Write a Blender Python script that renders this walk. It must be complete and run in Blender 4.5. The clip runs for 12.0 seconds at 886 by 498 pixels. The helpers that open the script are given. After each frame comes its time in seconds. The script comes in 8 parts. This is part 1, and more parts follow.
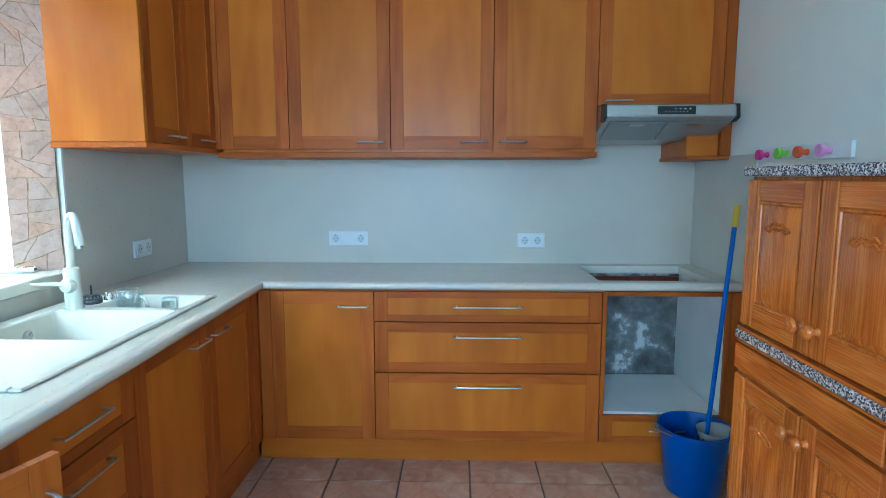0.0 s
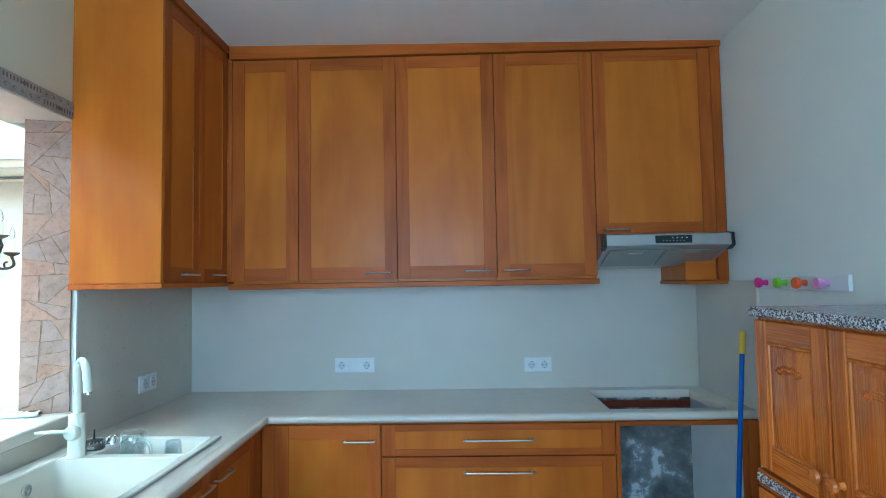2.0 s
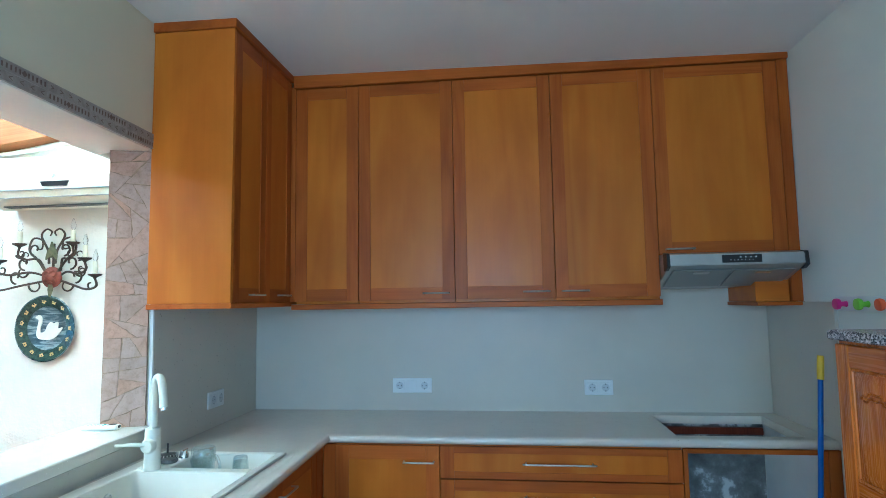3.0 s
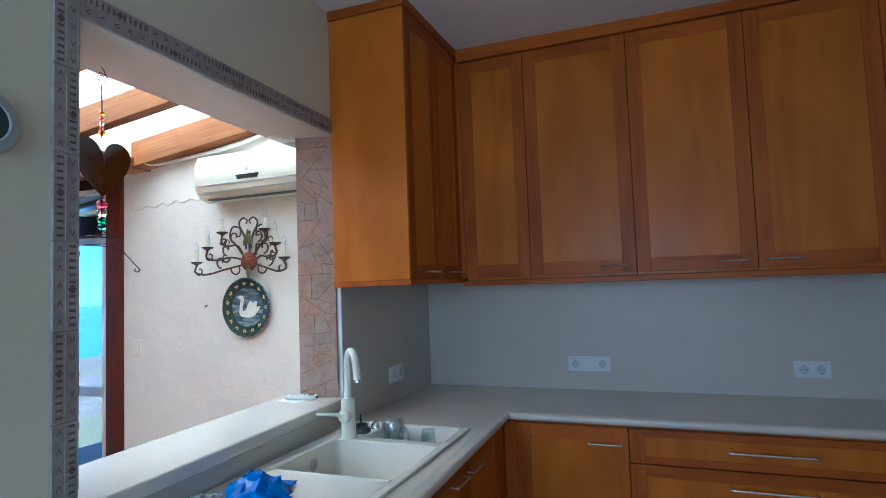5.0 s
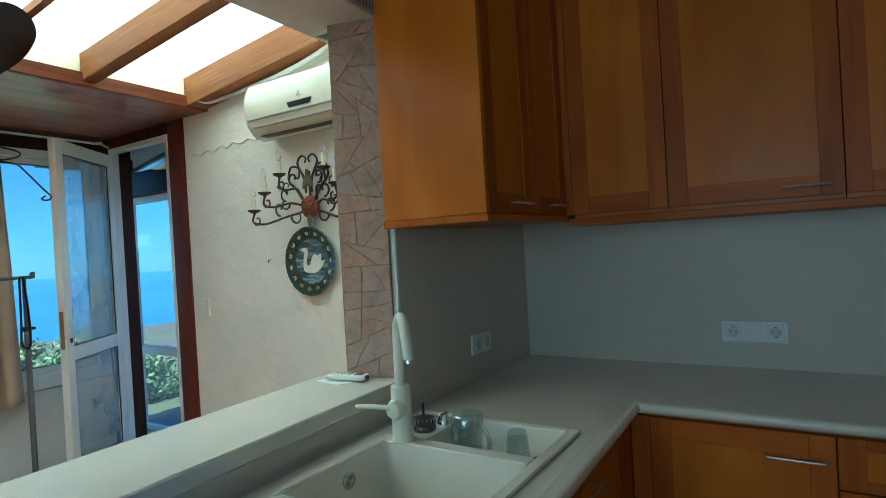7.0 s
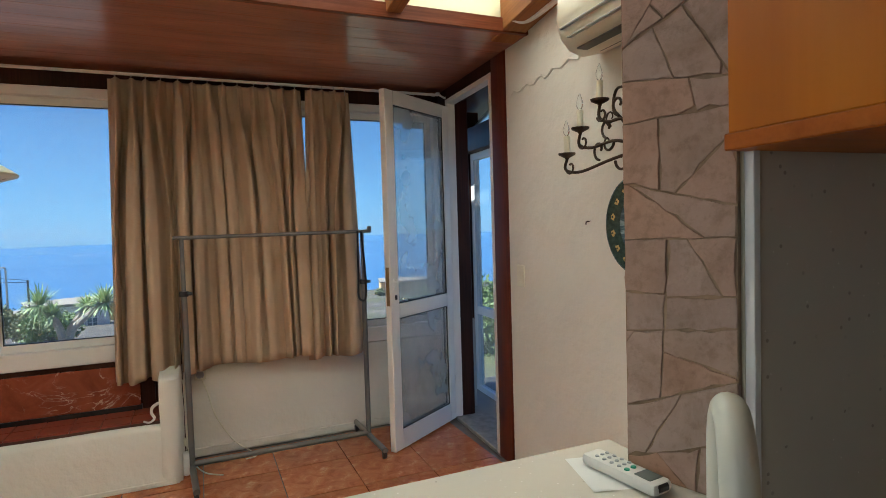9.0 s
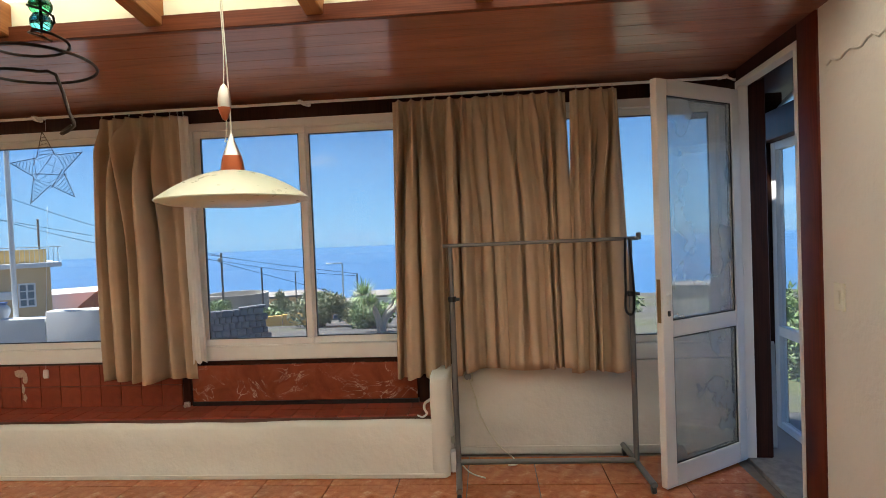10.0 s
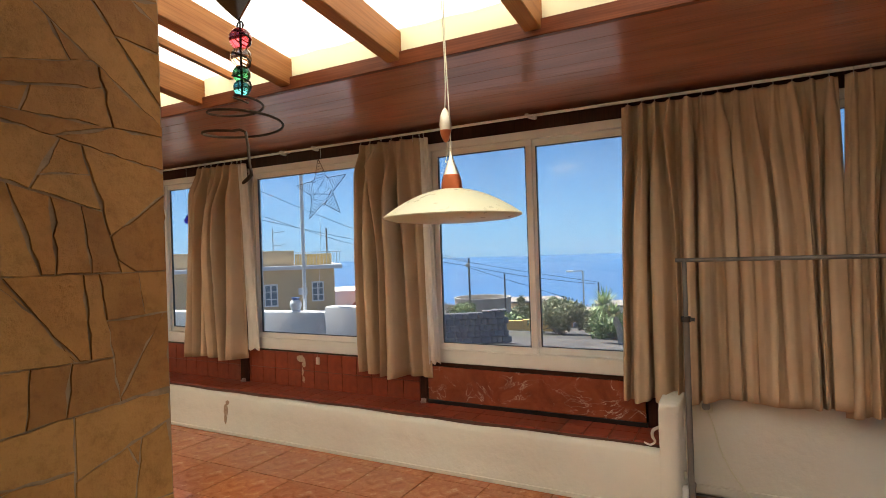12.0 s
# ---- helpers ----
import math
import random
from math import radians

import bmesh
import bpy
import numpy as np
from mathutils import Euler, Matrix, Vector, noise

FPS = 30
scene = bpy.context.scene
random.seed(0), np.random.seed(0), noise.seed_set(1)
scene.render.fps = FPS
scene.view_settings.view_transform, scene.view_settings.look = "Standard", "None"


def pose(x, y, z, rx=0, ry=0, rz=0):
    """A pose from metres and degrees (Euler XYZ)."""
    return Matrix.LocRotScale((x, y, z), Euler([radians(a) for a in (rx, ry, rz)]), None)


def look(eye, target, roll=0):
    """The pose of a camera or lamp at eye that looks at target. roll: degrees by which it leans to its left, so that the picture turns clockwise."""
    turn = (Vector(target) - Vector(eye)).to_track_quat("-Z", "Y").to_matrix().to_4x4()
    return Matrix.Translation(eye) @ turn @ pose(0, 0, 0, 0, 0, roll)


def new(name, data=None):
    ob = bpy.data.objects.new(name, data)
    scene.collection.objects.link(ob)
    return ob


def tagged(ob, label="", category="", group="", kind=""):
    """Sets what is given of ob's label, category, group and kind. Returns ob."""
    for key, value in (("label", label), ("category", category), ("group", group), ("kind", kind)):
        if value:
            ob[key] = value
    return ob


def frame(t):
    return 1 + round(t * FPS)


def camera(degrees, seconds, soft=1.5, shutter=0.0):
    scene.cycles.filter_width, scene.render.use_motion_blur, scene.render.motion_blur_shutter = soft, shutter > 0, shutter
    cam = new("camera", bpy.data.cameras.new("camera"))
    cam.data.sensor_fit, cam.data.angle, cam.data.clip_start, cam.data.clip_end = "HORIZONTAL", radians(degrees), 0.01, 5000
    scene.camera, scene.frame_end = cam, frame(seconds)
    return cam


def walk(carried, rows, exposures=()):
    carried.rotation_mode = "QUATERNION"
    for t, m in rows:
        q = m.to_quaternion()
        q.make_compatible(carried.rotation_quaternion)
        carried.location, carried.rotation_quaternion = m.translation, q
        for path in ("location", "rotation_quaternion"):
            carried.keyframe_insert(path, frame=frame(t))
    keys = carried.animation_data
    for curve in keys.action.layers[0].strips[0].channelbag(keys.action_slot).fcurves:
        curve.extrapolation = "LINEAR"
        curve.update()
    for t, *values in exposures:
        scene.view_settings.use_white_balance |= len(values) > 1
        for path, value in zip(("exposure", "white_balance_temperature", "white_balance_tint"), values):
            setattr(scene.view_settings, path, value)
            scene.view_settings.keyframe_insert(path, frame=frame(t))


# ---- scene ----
cam = camera(75.9, 12.0, soft=0.9)
PATH = [
    (0, (0.135, -0.21, 1.397), (0.079, 1.774, 1.146), 0.0),
    (0.5, (0.131, -0.218, 1.427), (0.09, 1.775, 1.268), -0.3),
    (1, (0.127, -0.226, 1.47), (0.096, 1.773, 1.411), -0.4),
    (1.5, (0.114, -0.233, 1.506), (0.083, 1.767, 1.532), -0.7),
    (2, (0.104, -0.241, 1.526), (0.052, 1.755, 1.634), -1.0),
    (2.5, (0.097, -0.242, 1.531), (-0.032, 1.747, 1.691), -1.0),
    (3, (0.082, -0.254, 1.53), (-0.154, 1.724, 1.71), -0.9),
    (3.5, (0.063, -0.254, 1.533), (-0.289, 1.706, 1.711), -1.1),
    (5.3, (-0.097, -0.134, 1.509), (-0.886, 1.701, 1.614), -2.3),
    (5.5, (-0.117, -0.089, 1.506), (-0.936, 1.734, 1.6), -2.5),
    (6, (-0.155, 0.086, 1.472), (-1.042, 1.878, 1.535), -3.1),
    (6.5, (-0.204, 0.309, 1.464), (-1.169, 2.061, 1.491), -3.4),
    (6.7, (-0.239, 0.395, 1.456), (-1.239, 2.127, 1.465), -3.4),
    (8.3, (-0.667, 1.186, 1.43), (-2.251, 2.403, 1.328), -1.8),
    (8.5, (-0.72, 1.246, 1.421), (-2.377, 2.361, 1.308), -1.4),
    (9, (-0.866, 1.361, 1.426), (-2.742, 2.048, 1.339), -1.7),
    (9.5, (-0.965, 1.389, 1.431), (-2.948, 1.646, 1.38), -3.0),
    (10, (-1.034, 1.491, 1.466), (-3.015, 1.223, 1.413), -2.3),
    (10.5, (-1.057, 1.531, 1.477), (-2.963, 0.926, 1.433), -2.0),
    (11, (-1.074, 1.577, 1.482), (-2.884, 0.725, 1.462), -1.9),
    (11.5, (-1.093, 1.591, 1.493), (-2.831, 0.601, 1.485), -2.0),
    (12, (-1.1, 1.591, 1.494), (-2.801, 0.538, 1.496), -1.9),
]
walk(cam, [(t, look(eye, target, roll)) for t, eye, target, roll in PATH],
     exposures=[(0, 3.75, 4050, -10), (3.5, 3.08, 4080, -8), (5.5, 2.2, 4400, 7), (6.5, 1.88, 4420, -18), (8.5, 1.42, 5400, 1), (9.5, 1.55, 5850, 8), (12, 1.56, 6450, 12)])

# ---- world, sun, exposure ----
scene.world = bpy.data.worlds.new("sky_world")
scene.world.use_nodes = True
_n = scene.world.node_tree.nodes
_bg = _n["Background"]
_sky = _n.new("ShaderNodeTexSky")
_sky.sky_type, _sky.sun_disc = "NISHITA", False
SUN_EL, SUN_AZ = radians(66), radians(184)   # azimuth clockwise from +y
_sky.sun_elevation, _sky.sun_rotation = SUN_EL, SUN_AZ
_sky.altitude, _sky.air_density, _sky.dust_density, _sky.ozone_density = 2500, 1.0, 0.0, 5.0
_bg.inputs[1].default_value = 0.042
_tint = _n.new("ShaderNodeMix")
_tint.data_type, _tint.blend_type = "RGBA", "MULTIPLY"
_tint.inputs[0].default_value, _tint.inputs[7].default_value = 1.0, (0.80, 1.0, 1.12, 1)
scene.world.node_tree.links.new(_sky.outputs[0], _tint.inputs[6])
scene.world.node_tree.links.new(_tint.outputs[2], _bg.inputs[0])
_sl = bpy.data.lights.new("sun", "SUN")
_sl.energy, _sl.angle, _sl.color = 5.0, radians(0.53), (1.0, 0.95, 0.86)
sun = new("sun", _sl)
_d = Vector((math.sin(SUN_AZ) * math.cos(SUN_EL), math.cos(SUN_AZ) * math.cos(SUN_EL), math.sin(SUN_EL)))
sun.matrix_world = look(_d * 50, (0, 0, 0))
# daylight in the opening of the kitchen's window behind the walk
_al = bpy.data.lights.new("window_daylight", "AREA")
_al.shape, _al.size, _al.size_y, _al.energy, _al.color = "RECTANGLE", 1.6, 1.25, 6.2, (0.93, 0.97, 1.0)
daylight = new("window_daylight", _al)
daylight.matrix_world = look((-0.42, -2.66, 1.60), (-0.22, 3.0, 1.40))


# ---- materials ----
class Mat:
    """A node material with a few shorthands."""
    def __init__(self, name, rough=0.5, metal=0.0, spec=0.5):
        self.m = bpy.data.materials.new(name)
        self.m.use_nodes = True
        self.t = self.m.node_tree
        self.b = self.t.nodes["Principled BSDF"]
        self.b.inputs["Roughness"].default_value = rough
        self.b.inputs["Metallic"].default_value = metal
        self.b.inputs["Specular IOR Level"].default_value = spec
        self.tc = self.t.nodes.new("ShaderNodeTexCoord").outputs["Object"]

    def node(self, kind, **values):
        n = self.t.nodes.new(kind)
        for key, value in values.items():
            n.inputs[key.replace("_", " ")].default_value = value
        return n

    def link(self, a, b):
        self.t.links.new(a, b)

    def coords(self, scale=(1, 1, 1), rot=(0, 0, 0)):
        n = self.node("ShaderNodeMapping")
        n.inputs["Scale"].default_value = scale
        n.inputs["Rotation"].default_value = rot
        self.link(self.tc, n.inputs["Vector"])
        return n.outputs[0]

    def noise(self, scale, detail=4, rough=0.55, coords=None, distortion=0.0):
        n = self.node("ShaderNodeTexNoise", Scale=scale, Detail=detail, Roughness=rough, Distortion=distortion)
        self.link(coords or self.tc, n.inputs["Vector"])
        return n.outputs["Fac"]

    def ramp(self, fac, stops):
        n = self.t.nodes.new("ShaderNodeValToRGB")
        e = n.color_ramp.elements
        while len(e) < len(stops):
            e.new(0.5)
        for el, (p, c) in zip(e, stops):
            el.position, el.color = p, (*c, 1)
        self.link(fac, n.inputs[0])
        return n.outputs[0]

    def mix(self, fac, a, b, mode="MIX"):
        n = self.t.nodes.new("ShaderNodeMix")
        n.data_type, n.blend_type = "RGBA", mode
        for sock, v in ((n.inputs[0], fac), (n.inputs[6], a), (n.inputs[7], b)):
            if isinstance(v, (int, float)):
                sock.default_value = v
            elif isinstance(v, tuple):
                sock.default_value = (*v, 1)
            else:
                self.link(v, sock)
        return n.outputs[2]

    def color(self, c):
        if isinstance(c, tuple):
            self.b.inputs["Base Color"].default_value = (*c, 1)
        else:
            self.link(c, self.b.inputs["Base Color"])
        return self

    def roughness(self, fac, lo, hi):
        n = self.node("ShaderNodeMapRange")
        n.inputs["To Min"].default_value, n.inputs["To Max"].default_value = lo, hi
        self.link(fac, n.inputs["Value"])
        self.link(n.outputs[0], self.b.inputs["Roughness"])
        return self

    def bump(self, fac, strength=0.2, distance=0.01):
        n = self.node("ShaderNodeBump", Strength=strength, Distance=distance)
        self.link(fac, n.inputs["Height"])
        old = self.b.inputs["Normal"]
        if old.is_linked:
            self.link(old.links[0].from_socket, n.inputs["Normal"])
        self.link(n.outputs[0], old)
        return self

    def random(self):
        return self.t.nodes.new("ShaderNodeObjectInfo").outputs["Random"]


def plain(name, c, rough=0.5, metal=0.0, vary=0.12, scale=6.0, bump=0.0, bscale=120.0):
    m = Mat(name, rough, metal)
    lo = tuple(v * (1 - vary) for v in c)
    hi = tuple(min(1.0, v * (1 + vary)) for v in c)
    m.color(m.ramp(m.noise(scale, 5), [(0.3, lo), (0.7, hi)]))
    m.roughness(m.noise(scale * 4, 3), max(0.02, rough - 0.08), min(1, rough + 0.08))
    if bump:
        m.bump(m.noise(bscale, 3), bump, 0.003)
    return m.m


def wood(name, dark, mid, light, axis="z", rough=0.35, grain=1.0, figure=0.5, vary=0.25, knots=False, coat=0.0, pore=0.3):
    """Straight grain along one axis, with broad flame figure and fine pores."""
    m = Mat(name, rough, 0.0, 0.18)
    stretch = {"x": (0.12, 1, 1), "y": (1, 0.12, 1), "z": (1, 1, 0.12)}[axis]
    fine = {"x": (0.02, 1, 1), "y": (1, 0.02, 1), "z": (1, 1, 0.02)}[axis]
    info = m.t.nodes.new("ShaderNodeObjectInfo")
    off = m.node("ShaderNodeVectorMath")
    off.operation = "SCALE"
    off.inputs[0].default_value = (7.3, 3.1, 5.7)
    m.link(info.outputs["Random"], off.inputs["Scale"])
    add = m.node("ShaderNodeVectorMath")
    add.operation = "ADD"
    m.link(m.tc, add.inputs[0])
    m.link(off.outputs[0], add.inputs[1])
    m.tc = add.outputs[0]
    flame = m.noise(5.0 * grain, 2, 0.5, m.coords(stretch), 1.2)
    w = m.node("ShaderNodeMath")
    w.operation = "MULTIPLY"
    w.inputs[1].default_value = 9.0
    m.link(flame, w.inputs[0])
    fr = m.node("ShaderNodeMath")
    fr.operation = "PINGPONG"
    fr.inputs[1].default_value = 1.0
    m.link(w.outputs[0], fr.inputs[0])
    pores = m.noise(160 * grain, 3, 0.6, m.coords(fine))
    broad = m.noise(2.2, 2, 0.5, m.coords(stretch))
    base = m.ramp(fr.outputs[0], [(0.0, dark), (0.45, mid), (1.0, light)])
    base = m.mix(1 - figure, base, mid)
    base = m.mix(pore, base, m.ramp(pores, [(0.35, tuple(v * 0.6 for v in dark)), (0.6, light)]), "MIX")
    tone = m.ramp(broad, [(0.3, (1 - vary,) * 3), (0.7, (1 + 0.0,) * 3)])
    base = m.mix(1.0, base, tone, "MULTIPLY")
    blotch = {"x": (0.4, 1, 1), "y": (1, 0.4, 1), "z": (1, 1, 0.4)}[axis]
    cloud = m.ramp(m.noise(4.5, 3, 0.5, m.coords(blotch), 0.4), [(0.32, (0.86, 0.82, 0.80)), (0.68, (1.07, 1.09, 1.05))])
    base = m.mix(1.0, base, cloud, "MULTIPLY")
    shade = m.ramp(info.outputs["Random"], [(0.0, (0.86, 0.84, 0.82)), (1.0, (1, 1, 1))])
    base = m.mix(1.0, base, shade, "MULTIPLY")
    if knots:
        v = m.node("ShaderNodeTexVoronoi", Scale=3.0)
        m.link(m.coords({"x": (0.5, 2, 2), "y": (2, 0.5, 2), "z": (2, 2, 0.5)}[axis]), v.inputs["Vector"])
        k = m.ramp(v.outputs["Distance"], [(0.0, (1, 1, 1)), (0.10, (0, 0, 0))])
        base = m.mix(k, base, tuple(v * 0.45 for v in dark))
    m.color(base)
    m.roughness(pores, rough - 0.06, rough + 0.1)
    m.bump(pores, 0.12, 0.002)
    if coat:
        m.b.inputs["Coat Weight"].default_value = coat
        m.b.inputs["Coat Roughness"].default_value = 0.18
    return m.m


def speckled(name, base, dots, rough=0.25, scale=160, amount=0.62, reach=0.32):
    m = Mat(name, rough)
    c = m.ramp(m.noise(3.0, 4), [(0.3, tuple(v * 0.93 for v in base)), (0.7, base)])
    for k, d in enumerate(dots):
        v = m.node("ShaderNodeTexVoronoi", Scale=scale * (1 + 0.6 * k))
        m.link(m.tc, v.inputs["Vector"])
        pick = m.ramp(v.outputs["Color"], [(amount, (0, 0, 0)), (amount + 0.02, (1, 1, 1))])
        near = m.ramp(v.outputs["Distance"], [(reach * 0.8, (1, 1, 1)), (reach * 1.25, (0, 0, 0))])
        both = m.mix(1.0, pick, near, "MULTIPLY")
        c = m.mix(both, c, d)
    m.color(c)
    m.roughness(m.noise(30, 3), rough - 0.05, rough + 0.08)
    return m.m


def plaster(name, c, rough=0.85, relief=0.5, scale=5.0, dirt=0.12, stain=(0.45, 0.36, 0.24)):
    m = Mat(name, rough, spec=0.25)
    a = m.noise(scale, 6, 0.6)
    col = m.ramp(m.noise(1.3, 5), [(0.3, tuple(v * (1 - dirt) for v in c)), (0.65, c)])
    spots = m.ramp(m.noise(9, 8, 0.7), [(0.68, (0, 0, 0)), (0.80, (0.35, 0.35, 0.35))])
    m.color(m.mix(spots, col, stain))
    m.bump(a, relief, 0.02)
    m.bump(m.noise(scale * 12, 5), relief * 0.4, 0.004)
    return m.m


def glass(name, tint=(1, 1, 1), gloss=0.06, dust_glare=0.0):
    m = Mat(name)
    out = m.t.nodes["Material Output"]
    tr = m.t.nodes.new("ShaderNodeBsdfTransparent")
    tr.inputs[0].default_value = (*tint, 1)
    gl = m.t.nodes.new("ShaderNodeBsdfGlossy")
    gl.inputs["Roughness"].default_value = 0.02
    mx = m.t.nodes.new("ShaderNodeMixShader")
    lw = m.t.nodes.new("ShaderNodeLayerWeight")
    pw_ = m.node("ShaderNodeMath")
    pw_.operation = "POWER"
    pw_.inputs[1].default_value = 4.0
    m.link(lw.outputs["Facing"], pw_.inputs[0])
    rg = m.node("ShaderNodeMapRange")
    rg.inputs["To Min"].default_value, rg.inputs["To Max"].default_value = gloss * 0.4, 0.5
    m.link(pw_.outputs[0], rg.inputs["Value"])
    m.link(rg.outputs[0], mx.inputs[0])
    m.link(tr.outputs[0], mx.inputs[1])
    m.link(gl.outputs[0], mx.inputs[2])
    # pale film: dirt on the windows, a painted reflection on the door
    if dust_glare:
        film = m.t.nodes.new("ShaderNodeMixShader")
        for k, kind in ((1, "ShaderNodeBsdfDiffuse"), (2, "ShaderNodeBsdfTranslucent")):
            side = m.t.nodes.new(kind)
            side.inputs[0].default_value = (0.72, 0.80, 0.86, 1)
            m.link(side.outputs[0], film.inputs[k])
        veil = m.t.nodes.new("ShaderNodeMixShader")
        m.link(m.ramp(m.noise(2.5, 5), [(0.3, (dust_glare * 0.6,) * 3), (0.7, (dust_glare * 1.4,) * 3)]), veil.inputs[0])
        m.link(mx.outputs[0], veil.inputs[1])
        m.link(film.outputs[0], veil.inputs[2])
        mx = veil
    m.link(mx.outputs[0], out.inputs["Surface"])
    return m.m


def solid_glass(name, tint=(0.95, 0.98, 1.0), rough=0.0):
    m = Mat(name, rough)
    m.b.inputs["Transmission Weight"].default_value = 1.0
    m.b.inputs["IOR"].default_value = 1.45
    m.color(tint)
    return m.m


HONEY = wood("honey_ply", (0.48, 0.138, 0.008), (0.57, 0.178, 0.009), (0.62, 0.22, 0.014), "z", 0.34, 0.45, 0.5, 0.10, coat=0.06, pore=0.05)
HONEY_X = wood("honey_ply_x", (0.45, 0.125, 0.008), (0.53, 0.160, 0.009), (0.58, 0.20, 0.014), "x", 0.36, 0.5, 0.5, 0.12, coat=0.05, pore=0.06)
RAIL_Z = wood("red_stile", (0.36, 0.084, 0.008), (0.46, 0.122, 0.010), (0.52, 0.150, 0.014), "z", 0.4, 1.0, 0.6, 0.2, coat=0.02, pore=0.14)
RAIL_X = wood("red_rail", (0.36, 0.084, 0.008), (0.46, 0.122, 0.010), (0.52, 0.150, 0.014), "x", 0.4, 1.0, 0.6, 0.2, coat=0.02, pore=0.14)
RAIL_Y = wood("red_rail_y", (0.36, 0.084, 0.008), (0.46, 0.122, 0.010), (0.52, 0.150, 0.014), "y", 0.4, 1.0, 0.6, 0.2, coat=0.02, pore=0.14)
PINE_Z = wood("varnished_pine", (0.42, 0.095, 0.008), (0.64, 0.178, 0.015), (0.72, 0.24, 0.028), "z", 0.25, 1.7, 0.75, 0.12, coat=0.5, pore=0.16)
PINE_Y = wood("varnished_pine_y", (0.42, 0.095, 0.008), (0.64, 0.178, 0.015), (0.72, 0.24, 0.028), "y", 0.25, 1.7, 0.75, 0.12, coat=0.5, pore=0.16)
BEAM = wood("rafter_pine", (0.26, 0.095, 0.028), (0.40, 0.16, 0.05), (0.49, 0.22, 0.08), "x", 0.5, 0.8, 0.5, 0.15, knots=True)
BOARD = wood("mahogany_board", (0.34, 0.115, 0.065), (0.50, 0.185, 0.110), (0.60, 0.235, 0.140), "y", 0.32, 1.0, 0.5, 0.3, coat=1.0)
DARKWOOD = wood("dark_brown_post", (0.030, 0.010, 0.006), (0.055, 0.017, 0.010), (0.085, 0.028, 0.014), "z", 0.4, 1.0, 0.5, 0.3)
REDWOOD = wood("red_brown_post", (0.10, 0.022, 0.012), (0.17, 0.038, 0.020), (0.22, 0.055, 0.028), "z", 0.4, 1.0, 0.5, 0.3)
BSPLASH = speckled("grey_quartz_panel", (0.62, 0.57, 0.475), [(0.36, 0.32, 0.26), (0.79, 0.75, 0.66)], 0.38, 120, 0.9)
WORKTOP = speckled("cream_quartz_worktop", (0.72, 0.67, 0.57), [(0.42, 0.37, 0.29), (0.86, 0.82, 0.74)], 0.2, 140, 0.9)
GRANITE = speckled("pink_grey_granite", (0.70, 0.65, 0.63), [(0.82, 0.80, 0.80), (0.36, 0.34, 0.35), (0.07, 0.07, 0.08)], 0.2, 95, 0.42, 0.6)
SINK = plain("cream_composite", (0.74, 0.70, 0.60), 0.35, vary=0.04)
CREAM = plaster("cream_wall_paint", (0.74, 0.69, 0.52), 0.7, 0.06, 8, 0.05)
PALE = plaster("pale_wall_paint", (0.79, 0.79, 0.71), 0.7, 0.05, 8, 0.04)
CEIL = plaster("white_ceiling_paint", (0.80, 0.80, 0.78), 0.8, 0.05, 6, 0.04)
ROUGHWALL = plaster("rough_white_plaster", (0.80, 0.77, 0.69), 0.85, 0.9, 3.5, 0.10)
LINTEL = plaster("white_lintel_plaster", (0.82, 0.80, 0.76), 0.8, 0.25, 5, 0.08)
EARTHWALL = plaster("outside_render", (0.62, 0.58, 0.50), 0.9, 0.4, 4, 0.15)
ALU = plain("white_lacquered_aluminium", (0.80, 0.78, 0.74), 0.35, 0.0, 0.03)
STEEL = plain("brushed_steel", (0.62, 0.61, 0.59), 0.3, 1.0, 0.06, 40)
CHROME = plain("chrome", (0.75, 0.75, 0.75), 0.12, 1.0, 0.04)
HOODSTEEL = plain("grey_hood_steel", (0.50, 0.50, 0.49), 0.35, 0.85, 0.06, 20)
BLACK = plain("black_plastic", (0.015, 0.015, 0.016), 0.35, vary=0.1)
WHITEPL = plain("white_plastic", (0.80, 0.80, 0.78), 0.35, vary=0.03)
GREYPL = plain("grey_plastic", (0.42, 0.45, 0.45), 0.45, vary=0.05)
CREAMPL = plain("ivory_plastic", (0.78, 0.76, 0.62), 0.35, vary=0.03)
MELAMINE = plain("white_melamine", (0.80, 0.81, 0.80), 0.4, vary=0.04)
BLUEPL = plain("blue_plastic", (0.012, 0.07, 0.34), 0.35, vary=0.08)
BLUEROD = plain("blue_coated_tube", (0.02, 0.12, 0.55), 0.3, vary=0.05)
YELLOWPL = plain("yellow_plastic", (0.75, 0.55, 0.02), 0.4, vary=0.05)
GREYTUBE = plain("grey_painted_tube", (0.17, 0.165, 0.16), 0.4, 0.3, 0.08)
GROUT = plain("grey_grout", (0.16, 0.13, 0.11), 0.9, vary=0.2, scale=20)
STONEGROUT = plain("stone_grout", (0.29, 0.205, 0.13), 0.95, vary=0.35, scale=30, bump=0.5, bscale=80)
WINGLASS = glass("window_glass", (0.97, 0.98, 0.98), 0.06, 0.07)
# the door's film stands in for the bright porch mirrored in its panes
DOORGLASS = glass("door_glass", (0.94, 0.96, 0.96), 0.22, 0.26)


def damp_wall():
    m = Mat("damp_grey_wall", 0.9)
    n = m.noise(5.0, 8, 0.62)
    c = m.ramp(n, [(0.35, (0.07, 0.07, 0.065)), (0.5, (0.17, 0.17, 0.16)), (0.56, (0.25, 0.25, 0.24)), (0.60, (0.62, 0.62, 0.60))])
    m.color(c)
    m.bump(n, 0.6, 0.01)
    return m.m


